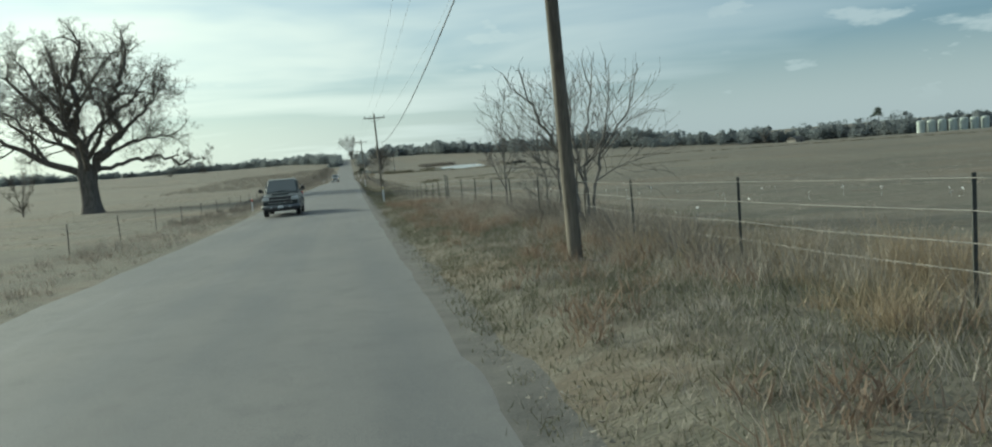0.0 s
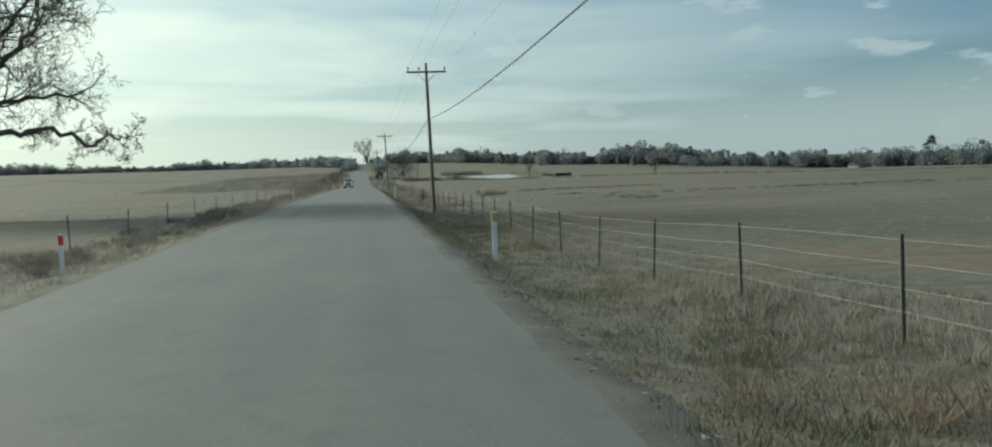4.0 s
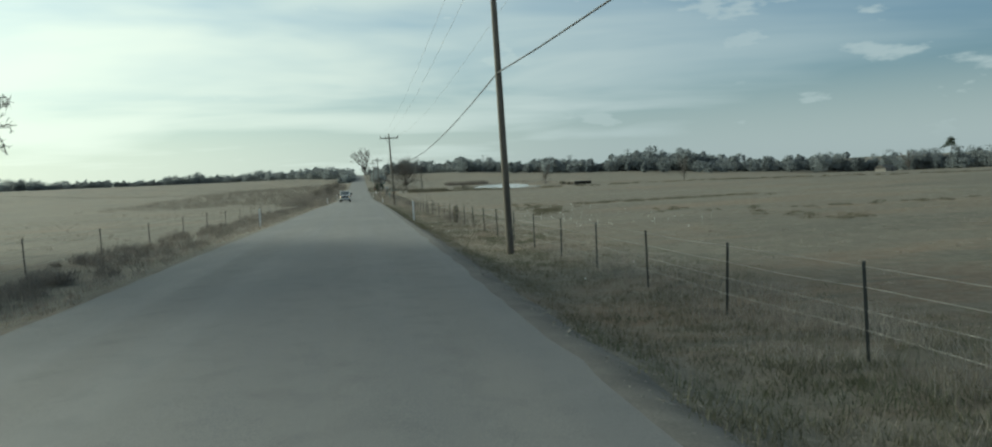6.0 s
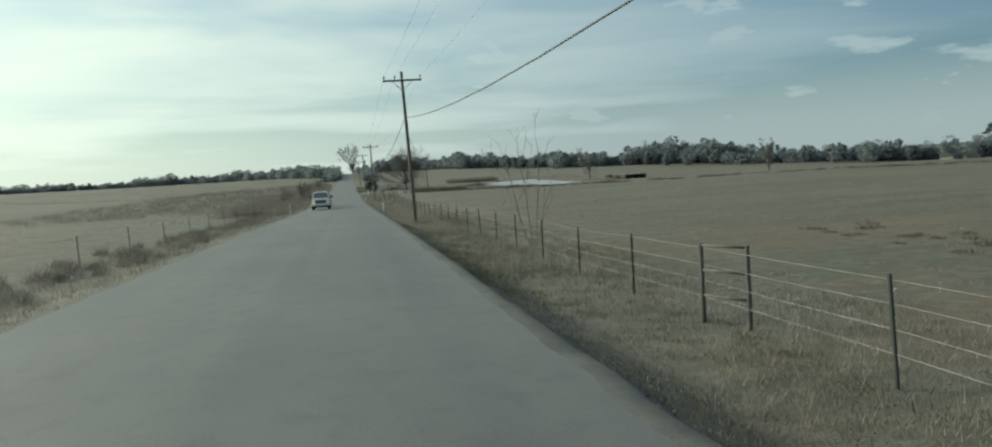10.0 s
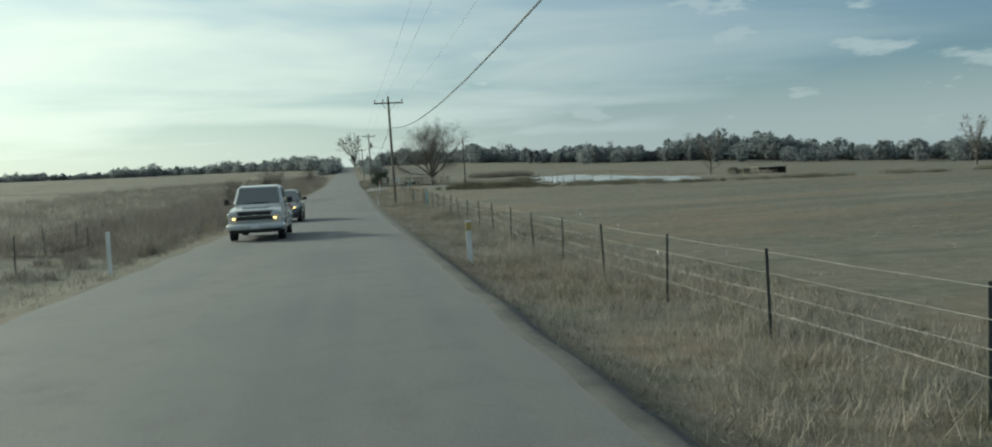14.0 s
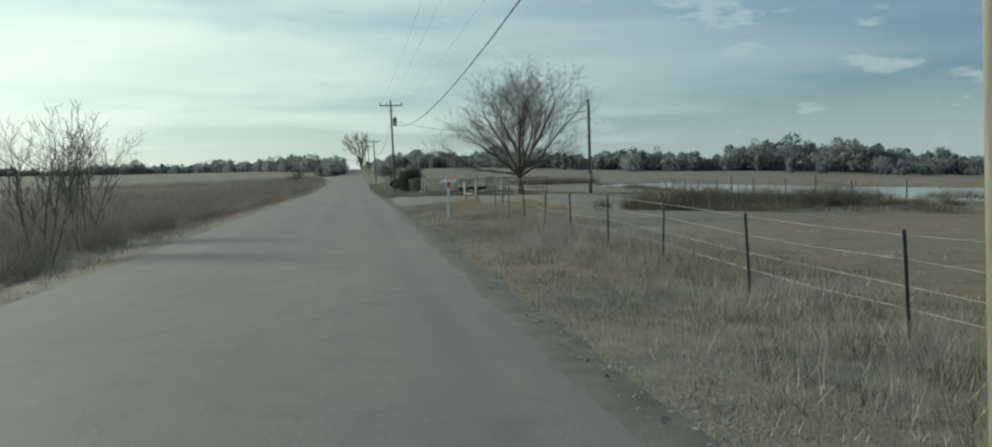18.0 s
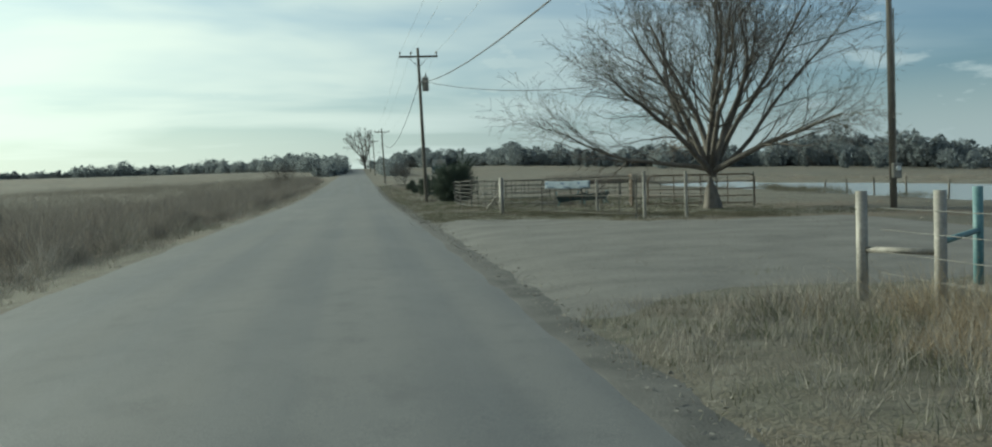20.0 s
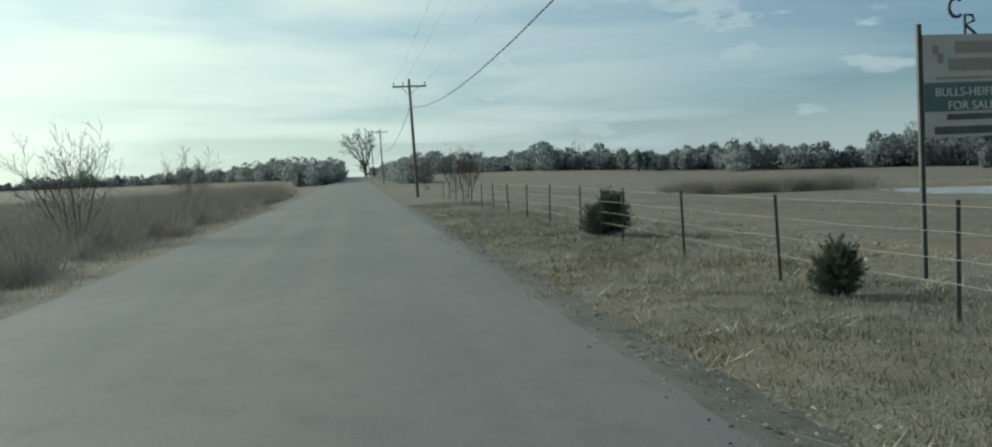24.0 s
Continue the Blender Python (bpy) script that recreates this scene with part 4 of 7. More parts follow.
brush("ditch_weeds", [(line(y, ((390, -14), (408, -21.4), (520, -88), (660, -192), (760, -290))) + rg.gauss(0, 1.0), y, rg.uniform(0.7, 1.3)) for y in [rg.uniform(392, 760) for _ in range(520)]], "dark line of weeds along a ditch in the western pasture", M_brush, 16, tall=0.5, n=50, wide=1.5)
brush("bank_line_weeds", [(x, line(x, ((14, 334), (33, 313), (64, 297), (100, 275), (150, 240), (210, 190))) + rg.gauss(0, 0.8), rg.uniform(0.6, 1.3)) for x in [14 + 196 * rg.random() ** 1.25 for _ in range(480)]], "thin dark line of weeds along a bank in the pasture", M_weed, 20, tall=0.55, n=130, wide=1.2)
brush("trampled_straw", [(5.2 + 7.6 * u + rg.gauss(0, 0.35), 373.6 - 8.6 * u + rg.gauss(0, 0.6), rg.uniform(0.5, 1.1)) for u in [rg.random() for _ in range(120)]], "low dark ridge of trampled straw and dead weeds before the corral", M_weed, 22, tall=0.2, n=110, wide=0.7)
brush("pasture_weeds", [(13.5 + rg.gauss(0, 0.7) + (y - 154) * 0.12, y, rg.uniform(0.4, 1.0)) for y in [rg.uniform(148, 160) for _ in range(40)]] + [(15.6 + rg.gauss(0, 1.2), y, rg.uniform(0.3, 0.7)) for y in [rg.uniform(160, 180) for _ in range(34)]] + [(20.5 + rg.gauss(0, 1.5), y, rg.uniform(0.3, 0.8)) for y in [rg.uniform(120, 150) for _ in range(30)]] + [(x, 134 - 0.22 * (x - 24) + rg.gauss(0, 0.7), rg.uniform(0.35, 0.75)) for x in [rg.uniform(22, 52) for _ in range(70)]] + [(x, 168 - 0.3 * (x - 20) + rg.gauss(0, 1.4), rg.uniform(0.5, 1.1)) for x in [rg.uniform(19, 34) for _ in range(60)]], "low dark weeds along a wet swale in the pasture", M_weed, 17, tall=0.33, n=110, wide=0.9)
brush("roadside_brush", [(rg.uniform(-10.5, -7.2), rg.uniform(60, 262), rg.uniform(0.3, 0.8)) for _ in range(240)], "thin brown weeds along the western ditch", M_brush, 6, tall=0.9, n=200)
brush("fence_weeds", [(5.8 + rg.gauss(0, 0.25), y + rg.gauss(0, 0.7), rg.uniform(0.5, 1.0)) for y in (15, 17.5, 20, 21.5, 23.5, 26, 28, 30, 36, 148.5, 149.2, 198.0, 199.5, 201.0, 202.5, 204.0, 206.5, 208.0) for _ in range(3)], "tangled bare weeds growing along the wire fence", M_brush, 7, tall=0.95, n=170, wide=0.6)
brush("pond_brush", [(line(y, SHORE_A) - rg.uniform(0.5, 5), y, rg.uniform(0.7, 1.5)) for y in [rg.choice((rg.uniform(318, 342), rg.uniform(318, 342), rg.uniform(318, 430), rg.gauss(408, 7))) for _ in range(70)]], "dark brush along the near bank of the pond", M_weed, 8, tall=0.62, n=220, wide=1.7)
brush("pond_reeds", [(line(y, SHORE_A) + 1.5 + rg.random() * max(0.5, line(y, SHORE_B) - line(y, SHORE_A) - 3), y, rg.uniform(0.5, 1.1)) for y in [rg.uniform(340, 430) for _ in range(26)]], "clumps of dark reeds standing in the pond", M_weed, 21, tall=0.7, n=120, wide=1.4)
brush("pond_reeds", [(line(y, SHORE_B) + rg.uniform(0.5, 12), y, rg.uniform(0.7, 1.4)) for y in (rg.uniform(330, 560) for _ in range(150))], "brown reeds beyond the pond", M_straw, 9, tall=1.0, n=140, wide=2.5)

brush("bank_brush", [(line(u, ((0, 13), (0.5, 21.5), (0.7, 27), (1, 37))) + rg.gauss(0, 0.8), line(u, ((0, 337), (0.5, 335), (0.7, 328), (1, 311))) + rg.gauss(0, 0.8), rg.uniform(0.45, 1.2) * (1.4 if u < 0.5 else 0.4)) for u in [rg.random() ** 1.2 for _ in range(120)]], "dark scrub along the near bank before the pond", M_weed, 33, tall=1.0, n=240, wide=1.0)
brush("reed_bed", [(line(u, ((0, 40), (1, 57))) + rg.gauss(0, 1.0), line(u, ((0, 536), (1, 519))) + rg.gauss(0, 2.0), rg.uniform(0.7, 1.15)) for u in [rg.random() for _ in range(150)]], "tall grey-brown reeds at the end of the pond", M_brush, 34, tall=2.8, n=170, wide=1.6)
# == pond ==


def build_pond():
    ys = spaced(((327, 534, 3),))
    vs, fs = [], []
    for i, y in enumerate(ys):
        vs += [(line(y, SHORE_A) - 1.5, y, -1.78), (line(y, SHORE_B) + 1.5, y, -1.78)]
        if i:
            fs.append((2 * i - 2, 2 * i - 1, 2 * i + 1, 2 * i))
    tagged(part("pond_water", (vs, fs), M_water), "still shallow farm pond, the pale sky's reflection partly in its colour", "water", kind="structure")


build_pond()

# == gravel drive ==


def build_drive():
    vs, fs = [], []
    xs, ys = spaced(((1.5, 14, 0.5),)), spaced(((346.5, 372.5, 0.65),))
    keep = {}
    for j, y in enumerate(ys):
        for i, x in enumerate(xs):
            w = noise.noise((x * 0.5, y * 0.5, 3.0)) * 0.8
            lo = 349.6 - ramp(x, ((1.5, 3.0), (4.5, 0.6), (8, 0.0))) * 1.0 + w
            hi = ramp(x, ((1.5, 371.5), (3.6, 370.5), (6, 368.5), (9, 364.2), (14, 363.8))) + w
            d = min(y - lo, hi - y) / 0.5
            keep[(i, j)] = len(vs)
            vs.append((x, y, gz(x, y) + (0.0 if x > 2.6 else -0.03) + max(-0.12, min(0.035, d * 0.05)) + noise.noise((x * 1.3, y * 1.3, 8.0)) * 0.005))
    nx = len(xs)
    for j in range(len(ys) - 1):
        for i in range(nx - 1):
            fs.append((j * nx + i, j * nx + i + 1, (j + 1) * nx + i + 1, (j + 1) * nx + i))
    tagged(part("gravel_drive", (vs, fs), M_gravel, smooth=True), "pale gravel farm drive joining the road", "drive", kind="structure")


build_drive()


def gravel_strip():
    """Loose chippings along the broken edge of the asphalt and on the drive."""
    rng = np.random.default_rng(12)
    V = []

    def stones(xs, ys, sz):
        for x, y, s in zip(xs, ys, sz):
            z = max(gz(x, y), zr(y) - 0.05 if x < 2.1 else gz(x, y) + 0.03)
            q = rng.normal(size=(4, 3)) * s
            q[:, 2] = np.abs(q[:, 2]) * 0.6
            p = np.array([x, y, z + 0.005]) + q
            V.append(p[[0, 1, 2, 0, 2, 3, 0, 3, 1, 1, 3, 2]])

    n = 9000
    yy = rng.uniform(-2, 450, n)
    stones(np.interp(yy, [e[0] for e in EDGE], [e[1] for e in EDGE]) + np.abs(rng.normal(0, 0.25, n)), yy, rng.uniform(0.008, 0.024, n))
    n = 7000
    stones(1.7 + np.abs(rng.normal(0, 0.5, n)), rng.uniform(366, 445, n), rng.uniform(0.008, 0.022, n))
    n = 11000
    y = rng.uniform(349.5, 370, n)
    stones(rng.uniform(1.2, 12.5, n), y, rng.uniform(0.004, 0.012, n))
    tagged(tri_soup("loose_gravel", np.concatenate(V), M_stone), "loose pale chippings on the road edge and the drive", "gravel", kind="stuff")


gravel_strip()

# == grass ==


M_pstalk = material("pale_stalks", (0.188, 0.165, 0.112), (0.432, 0.4, 0.314), scale=0.5, fine=9, bump=0, island=0.7, rough=0.7)


def grass(name, label, mat, seed, count, xr, yr, height, wide, clump=0.5, cover=None, lean=0.35):
    """Blades, one triangle each, gathered in clumps; height and cover follow slow noise."""
    rng = np.random.default_rng(seed)
    per = 16
    n = count // per
    cx, cy = rng.uniform(xr[0], xr[1], n), rng.uniform(yr[0], yr[1], n)
    ok, cz, ch = [], [], []
    for i in range(n):
        x, y = cx[i], cy[i]
        k = noise.noise((x * 0.55, y * 0.35, 11.0 + seed)) + 0.6 * noise.noise((x * 0.12, y * 0.09, 5.0))
        c = cover(x, y) if cover else 1.0
        if c <= 0 or rng.random() > c * (0.75 + 0.5 * k):
            continue
        ok.append(i)
        cz.append(gz(x, y))
        ch.append(height(x, y) * (0.85 + 0.55 * k) * rng.uniform(0.6, 1.2))
    ok = np.array(ok)
    cx, cy, cz, ch = cx[ok], cy[ok], np.array(cz), np.maximum(np.array(ch), 0.03)
    m = len(ok)
    bx = np.repeat(cx, per) + rng.normal(0, 0.12 * clump * 2, m * per)
    by = np.repeat(cy, per) + rng.normal(0, 0.12 * clump * 2, m * per)
    bz = np.repeat(cz, per) - 0.02
    h = np.repeat(ch, per) * rng.uniform(0.5, 1.15, m * per)
    ang = rng.uniform(0, 6.283, m * per)
    w = wide * rng.uniform(0.5, 1.2, m * per)
    tilt = np.repeat(rng.normal(0, lean * 0.6, (m, 2)), per, axis=0) + rng.normal(0, lean, (m * per, 2))
    base = np.stack([bx, by, bz], 1)
    off = np.stack([np.cos(ang) * w, np.sin(ang) * w, np.zeros_like(w)], 1)
    tip = base + np.stack([tilt[:, 0] * h, tilt[:, 1] * h, h], 1)
    V = np.stack([base - off, base + off, tip], 1).reshape(-1, 3)
    return tagged(tri_soup(name, V, mat), label, "grass", kind="stuff")


TALL = ((-20, 0.7), (34, 0.62), (60, 0.36), (120, 0.26), (190, 0.36), (215, 0.5), (290, 0.46), (310, 0.42), (345, 0.5), (352, 0.1), (375, 0.14), (400, 0.2), (480, 0.26))


def verge_h(x, y):
    far = ramp(x, ((2.1, 0.12), (3.0, 0.45), (4.6, 0.9), (5.8, 1.15), (7.0, 0.7), (9, 0.3)))
    if y > 150:
        return ramp(y, TALL) * far
    near = ramp(x, ((2.1, 0.1), (3.2, 0.26), (4.5, 0.46), (5.4, 0.95), (6.4, 1.1), (8, 0.5)))
    return ramp(y, TALL) * (near + (far - near) * ramp(y, ((110, 0.0), (150, 1.0))))


def not_drive(x, y):
    if 348.5 < y < 371 and 1.5 < x < 14:
        return 0.04
    return 1.0 if x > line(y, EDGE) + 0.2 + 0.3 * noise.noise((0, y * 0.4, 3.0)) else 0.12


grass("verge_grass", "tall dry straw-coloured grass on the roadside bank", M_straw, 1, 560000, (2.05, 8.2), (-4, 470), verge_h, 0.0048, cover=not_drive)
grass("verge_grass", "short winter grass with green shoots on the roadside bank", M_gstraw, 2, 420000, (2.0, 9.0), (-4, 470), lambda x, y: 0.4 * verge_h(x, y) + 0.05, 0.0065, cover=not_drive)
grass("verge_grass", "dry grass along the western road edge", M_straw, 3, 110000, (-9.5, -5.1), (-2, 480), lambda x, y: 0.34 * ramp(-x, ((5.0, 0.2), (6.2, 1.0), (9.5, 1.3))), 0.009)
M_gold = blades("golden_bluestem", (0.16, 0.126, 0.082), (0.43, 0.345, 0.235), (0.28, 0.2, 0.125), (0.16, 0.14, 0.095))
thin(M_gold, 0.25)
grass("golden_grass", "tall golden bluestem in clumps along the fence", M_gold, 41, 34000, (4.9, 7.4), (3.5, 17), lambda x, y: 0.72 * ramp(x, ((4.6, 0.5), (5.5, 1.0), (7.4, 0.8))), 0.0045, clump=0.45, cover=lambda x, y: ramp(noise.noise((x * 0.9, y * 0.5, 21.0)), ((-0.1, 0.0), (0.25, 1.0))), lean=0.45)
grass("golden_grass", "tall golden grass in clumps before the corner posts", M_gold, 42, 26000, (4.6, 9.5), (338, 346.8), lambda x, y: 0.5, 0.005, clump=0.5, cover=lambda x, y: ramp(noise.noise((x * 0.8, y * 0.6, 25.0)), ((-0.15, 0.0), (0.2, 1.0))), lean=0.6)
grass("golden_grass", "pale feathery grass bent over along the road bank", M_straw, 43, 42000, (3.4, 6.0), (196, 292), lambda x, y: 0.42, 0.0055, clump=0.4, cover=lambda x, y: ramp(noise.noise((x * 0.7, y * 0.25, 29.0)), ((-0.1, 0.0), (0.25, 1.0))), lean=0.8)
grass("pasture_grass", "short cropped dry tufts across the pasture", M_straw, 4, 220000, (8.5, 48), (-2, 520), lambda x, y: 0.1, 0.012, cover=lambda x, y: 0.0 if (gz(x, y) < -1.95 and x > 30) or not_drive(x, y) < 0.5 else ramp(x, ((8, 0.9), (48, 0.5))))
grass("pasture_grass", "dry grass tufts across the western pasture", M_straw, 5, 50000, (-45, -9.5), (-2, 520), lambda x, y: 0.16, 0.016)

grass("corral_grass", "rough trampled winter grass and straw before the corral", M_gstraw, 6, 60000, (2.6, 17), (364.5, 400), lambda x, y: 0.13, 0.01, cover=lambda x, y: ramp(y, ((365, 0.0), (371, 1.0))) if x < 8 else ramp(y, ((362, 0.0), (366, 1.0))))
grass("corral_grass", "dry straw scattered before the corral", M_straw, 7, 36000, (2.6, 17), (365.5, 398), lambda x, y: 0.1, 0.01, cover=lambda x, y: ramp(y, ((366, 0.0), (372, 1.0))) if x < 8 else 0.8, lean=1.1)

grass("straw_litter", "coarse heaps of straw and torn stalks before the corral", M_pstalk, 44, 30000, (3.6, 14), (366.5, 377), lambda x, y: 0.16, 0.009, clump=0.7, cover=lambda x, y: (0.0 if x < 8 and y < 369.5 else 1.0) * ramp(noise.noise((x * 0.9, y * 0.9, 31.0)), ((-0.05, 0.0), (0.2, 1.0))), lean=1.9)
grass("straw_litter", "dark trampled weeds and roots before the corral", M_gstraw, 45, 40000, (3.6, 14), (366, 377), lambda x, y: 0.15, 0.011, clump=0.5, cover=lambda x, y: (0.0 if x < 8 and y < 369.0 else 1.0) * ramp(noise.noise((x * 0.8, y * 0.8, 37.0)), ((-0.05, 0.0), (0.2, 1.0))), lean=1.2)
# == wire fences ==


grass("verge_grass", "short matted winter grass along the road edge", M_gstraw, 8, 130000, (2.0, 6.5), (371, 468), lambda x, y: 0.1, 0.008, cover=not_drive)
grass("verge_grass", "short grey-green winter weeds on the roadside bank", M_gstraw, 10, 100000, (2.1, 6.0), (2, 72), lambda x, y: 0.13, 0.0065, cover=not_drive)
grass("verge_grass", "short brown and green winter weeds on the low bank", M_gstraw, 12, 100000, (2.1, 5.6), (72, 200), lambda x, y: 0.15, 0.0068, cover=not_drive)
grass("fallen_stalks", "dry straw scattered over the gravel drive", M_pstalk, 14, 9000, (2.3, 13), (349, 367), lambda x, y: 0.07, 0.007, lean=2.2)
grass("fallen_stalks", "pale dry stalks and leaves lying on the verge", M_pstalk, 9, 15000, (2.5, 10), (394, 446), lambda x, y: 0.15, 0.012, lean=1.6)


def flecks():
    """Pale dead flower heads dotted over the near pasture."""
    rng = np.random.default_rng(31)
    V = []
    for y0, y1, x0, x1, n in ((20, 60, 7, 16, 45), (120, 165, 6.6, 17, 70), (405, 445, 6, 16, 20), (240, 290, 6.5, 12, 18)):
        for _ in range(n):
            x, y = rng.uniform(x0, x1), rng.uniform(y0, y1)
            c = np.array([x, y, gz(x, y) + rng.uniform(0.05, 0.28)])
            q = rng.normal(size=(9, 3)) * rng.uniform(0.015, 0.032)
            V.append(c + q)
            V.append(np.array([c - (0.004, 0, 0.3), c - (-0.004, 0, 0.3), c]))
    tagged(tri_soup("dead_flowers", np.concatenate(V), M_white), "pale dead flower heads dotted through the grass", "flowers", kind="stuff")


def post_mesh():
    bm = bmesh.new()
    box(bm, (0, 0, 0.42), (0.04, 0.007, 1.5))
    box(bm, (0, 0.017, 0.42), (0.007, 0.032, 1.5))
    for k in range(9):
        box(bm, (0, -0.006, 0.25 + k * 0.1), (0.012, 0.006, 0.02))
    me = bpy.data.meshes.new("post")
    bm.to_mesh(me)
    bm.free()
    me.materials.append(M_steel)
    return me


POST = post_mesh()


def stops(*marks):
    """Places along a fence: (first, [(end, gaps), ...])."""
    out = [marks[0]]
    for end, gaps in marks[1:]:
        a = out[-1]
        out += [a + (end - a) * (i + 1) / gaps for i in range(gaps)]
    return out


def wire_fence(xf, ys, seed, label, wires=(0.36, 0.6, 0.86, 1.12), skip=()):
    e = thing("wire_fence", (xf(ys[0]), ys[0], gz(xf(ys[0]), ys[0])), label, "fence", "wire fences")
    org = e.matrix_basis.translation
    rng = random.Random(seed)
    at = []
    for y in ys:
        x = xf(y)
        z = gz(x, y)
        at.append((x - org[0], y - org[1], z - org[2]))
        if any(a <= y <= b for a, b in skip):
            continue
        o = new("post", POST)
        o.parent = e
        o.matrix_basis = pose(*at[-1], rng.uniform(-2.5, 2.5), rng.uniform(-2.5, 2.5), rng.uniform(-25, 25))
    for hgt in wires:
        pts = []
        for i, t in enumerate(at):
            pts.append((t[0] - 0.012, t[1], t[2] + hgt + rng.uniform(-0.012, 0.012)))
            if i < len(at) - 1:
                q = at[i + 1]
                pts.append(((t[0] + q[0]) / 2, (t[1] + q[1]) / 2, (t[2] + q[2]) / 2 + hgt - rng.uniform(0.0, 0.025)))
        vs, fs = [], []
        add_tube(vs, fs, pts, [0.0045] * len(pts), 4, False)
        part("wire", (vs, fs), M_wire, e)
    return e


FA = lambda y: line(y, ((0, 5.85), (50, 5.8), (80, 5.6), (170, 5.4), (232, 5.5), (291, 5.8)))
wire_fence(FA, stops(-4.4, (9.19, 3), (18.61, 2), (35.82, 4), (45.1, 2), (51.4, 1), (81.32, 7), (90.39, 2), (98.98, 2), (111.6, 3), (158.85, 11), (164.1, 1), (167.8, 1), (211.67, 10), (232.88, 5), (249.32, 4), (286.85, 9), (291.2, 1)), 3,
           "four-strand wire fence on dark steel posts along the pasture", skip=((51, 52), (163.5, 164.5), (291, 292)))
wire_fence(lambda y: line(y, ((301, 5.42), (308, 5.7), (340, 6.4), (348, 6.0))), stops(301.0, (339.4, 9), (344.2, 1), (347.4, 1)), 4, "four-strand wire fence between the steel gate and the farm drive", skip=((300, 302), (347, 348)))
wire_fence(lambda y: line(y, ((394, 5.9), (410, 5.5), (430, 5.3), (480, 5.3))), stops(397.9, (405.96, 2), (413.82, 2), (425.63, 3), (433.2, 2), (480.0, 12)), 5, "wire fence on dark steel posts beyond the corral")
wire_fence(lambda y: -9.8, stops(40.0, (260.0, 27)), 6, "faint wire fence along the western pasture")
wire_fence(lambda y: -12.0, stops(262.0, (480.0, 48)), 7, "old wire fence half hidden in the western brush")


def pond_fence():
    """A line of old wooden posts at the near bank of the pond."""
    e = thing("pond_fence", (30, 360, gz(30, 360)), "row of old wooden posts with wire by the pond", "fence")
    o = e.matrix_basis.translation
    rng = random.Random(8)
    pts = []
    for i in range(15):
        x, y = line(404 - i * 5, SHORE_A) - 2.2 + rng.uniform(-0.4, 0.4), 404 - i * 5
        z = gz(x, y)
        p = (x - o[0], y - o[1], z - o[2])
        part("post", tube([(p[0], p[1], p[2] - 0.3), (p[0] + rng.uniform(-0.1, 0.1), p[1], p[2] + 1.25 + rng.uniform(-0.15, 0.15))], [0.06, 0.05], 6), M_pole, e)
        pts.append((p[0], p[1], p[2] + 1.0))
    part("wire", tube(pts, [0.008] * len(pts), 4), M_wire, e)


pond_fence()
M_rust = material("rusted_pipe", (0.085, 0.062, 0.045), (0.2, 0.15, 0.11), scale=3, fine=30, bump=0.2, rough=0.75)
M_teal = material("faded_teal_paint", (0.05, 0.13, 0.145), (0.15, 0.24, 0.245), scale=2.5, fine=25, bump=0.2, rough=0.6)
M_grey = material("weathered_pipe", (0.16, 0.148, 0.13), (0.34, 0.315, 0.275), scale=3, fine=30, bump=0.2, rough=0.6)
M_panel = material("dull_panel_pipe", (0.05, 0.047, 0.042), (0.13, 0.12, 0.106), scale=3, fine=30, bump=0.3, rough=0.88)
M_white = material("white_plastic", (0.55, 0.56, 0.55), (0.78, 0.78, 0.76), scale=2, fine=20, bump=0.05, rough=0.5)
flecks()
M_yellow = material("yellow_band", (0.34, 0.27, 0.1), (0.46, 0.38, 0.16), scale=3, fine=30, bump=0)
M_red = material("red_band", (0.4, 0.05, 0.04), (0.55, 0.1, 0.08), scale=3, fine=30, bump=0)


def h_brace(a, b, h, label, mat, rungs, r=0.045, shared=False):
    """Two set posts joined by cross pipes."""
    e = thing("fence_brace", (a[0], a[1], gz(*a)), label, "fence brace", "fence braces")
    o = e.matrix_basis.translation
    zb = gz(*b) - o[2]
    d = (b[0] - a[0], b[1] - a[1])
    if not shared:
        part("post", tube([(0, 0, -0.4), (0, 0, h)], [r, r], 8), mat, e, smooth=True)
    part("post", tube([(d[0], d[1], zb - 0.4), (d[0], d[1], zb + h)], [r, r], 8), mat, e, smooth=True)
    for k in rungs:
        part("rail", tube([(0, 0, k), (d[0], d[1], zb + k)], [r * 0.6, r * 0.6], 6), mat, e, smooth=True)


h_brace((5.55, 49.7), (5.85, 51.6), 1.4, "ladder-like brace of dark pipe in the wire fence", M_steel, (0.5, 0.8, 1.1, 1.36), 0.03)
h_brace((5.55, 162.7), (5.25, 163.7), 1.2, "brace of two dull pipe posts with rails in the fence", M_panel, (0.42, 0.8, 1.17), 0.035)
h_brace((5.8, 291.2), (5.8, 292.95), 1.2, "faded teal pipe posts with a cross rail at the gate", M_teal, (0.62,), 0.055)
h_brace((5.3, 298.6), (5.42, 301.0), 1.15, "faded teal pipe posts with a low cross rail", M_teal, (0.5,), 0.055)
h_brace((5.95, 347.7), (6.45, 346.9), 1.32, "weathered wooden corner posts with a cross rail at the drive", M_grey, (0.62,), 0.07)
h_brace((6.5, 347.0), (8.1, 348.6), 1.3, "teal-streaked corner post with a cross rail at the drive", M_teal, (0.72,), 0.065, shared=True)


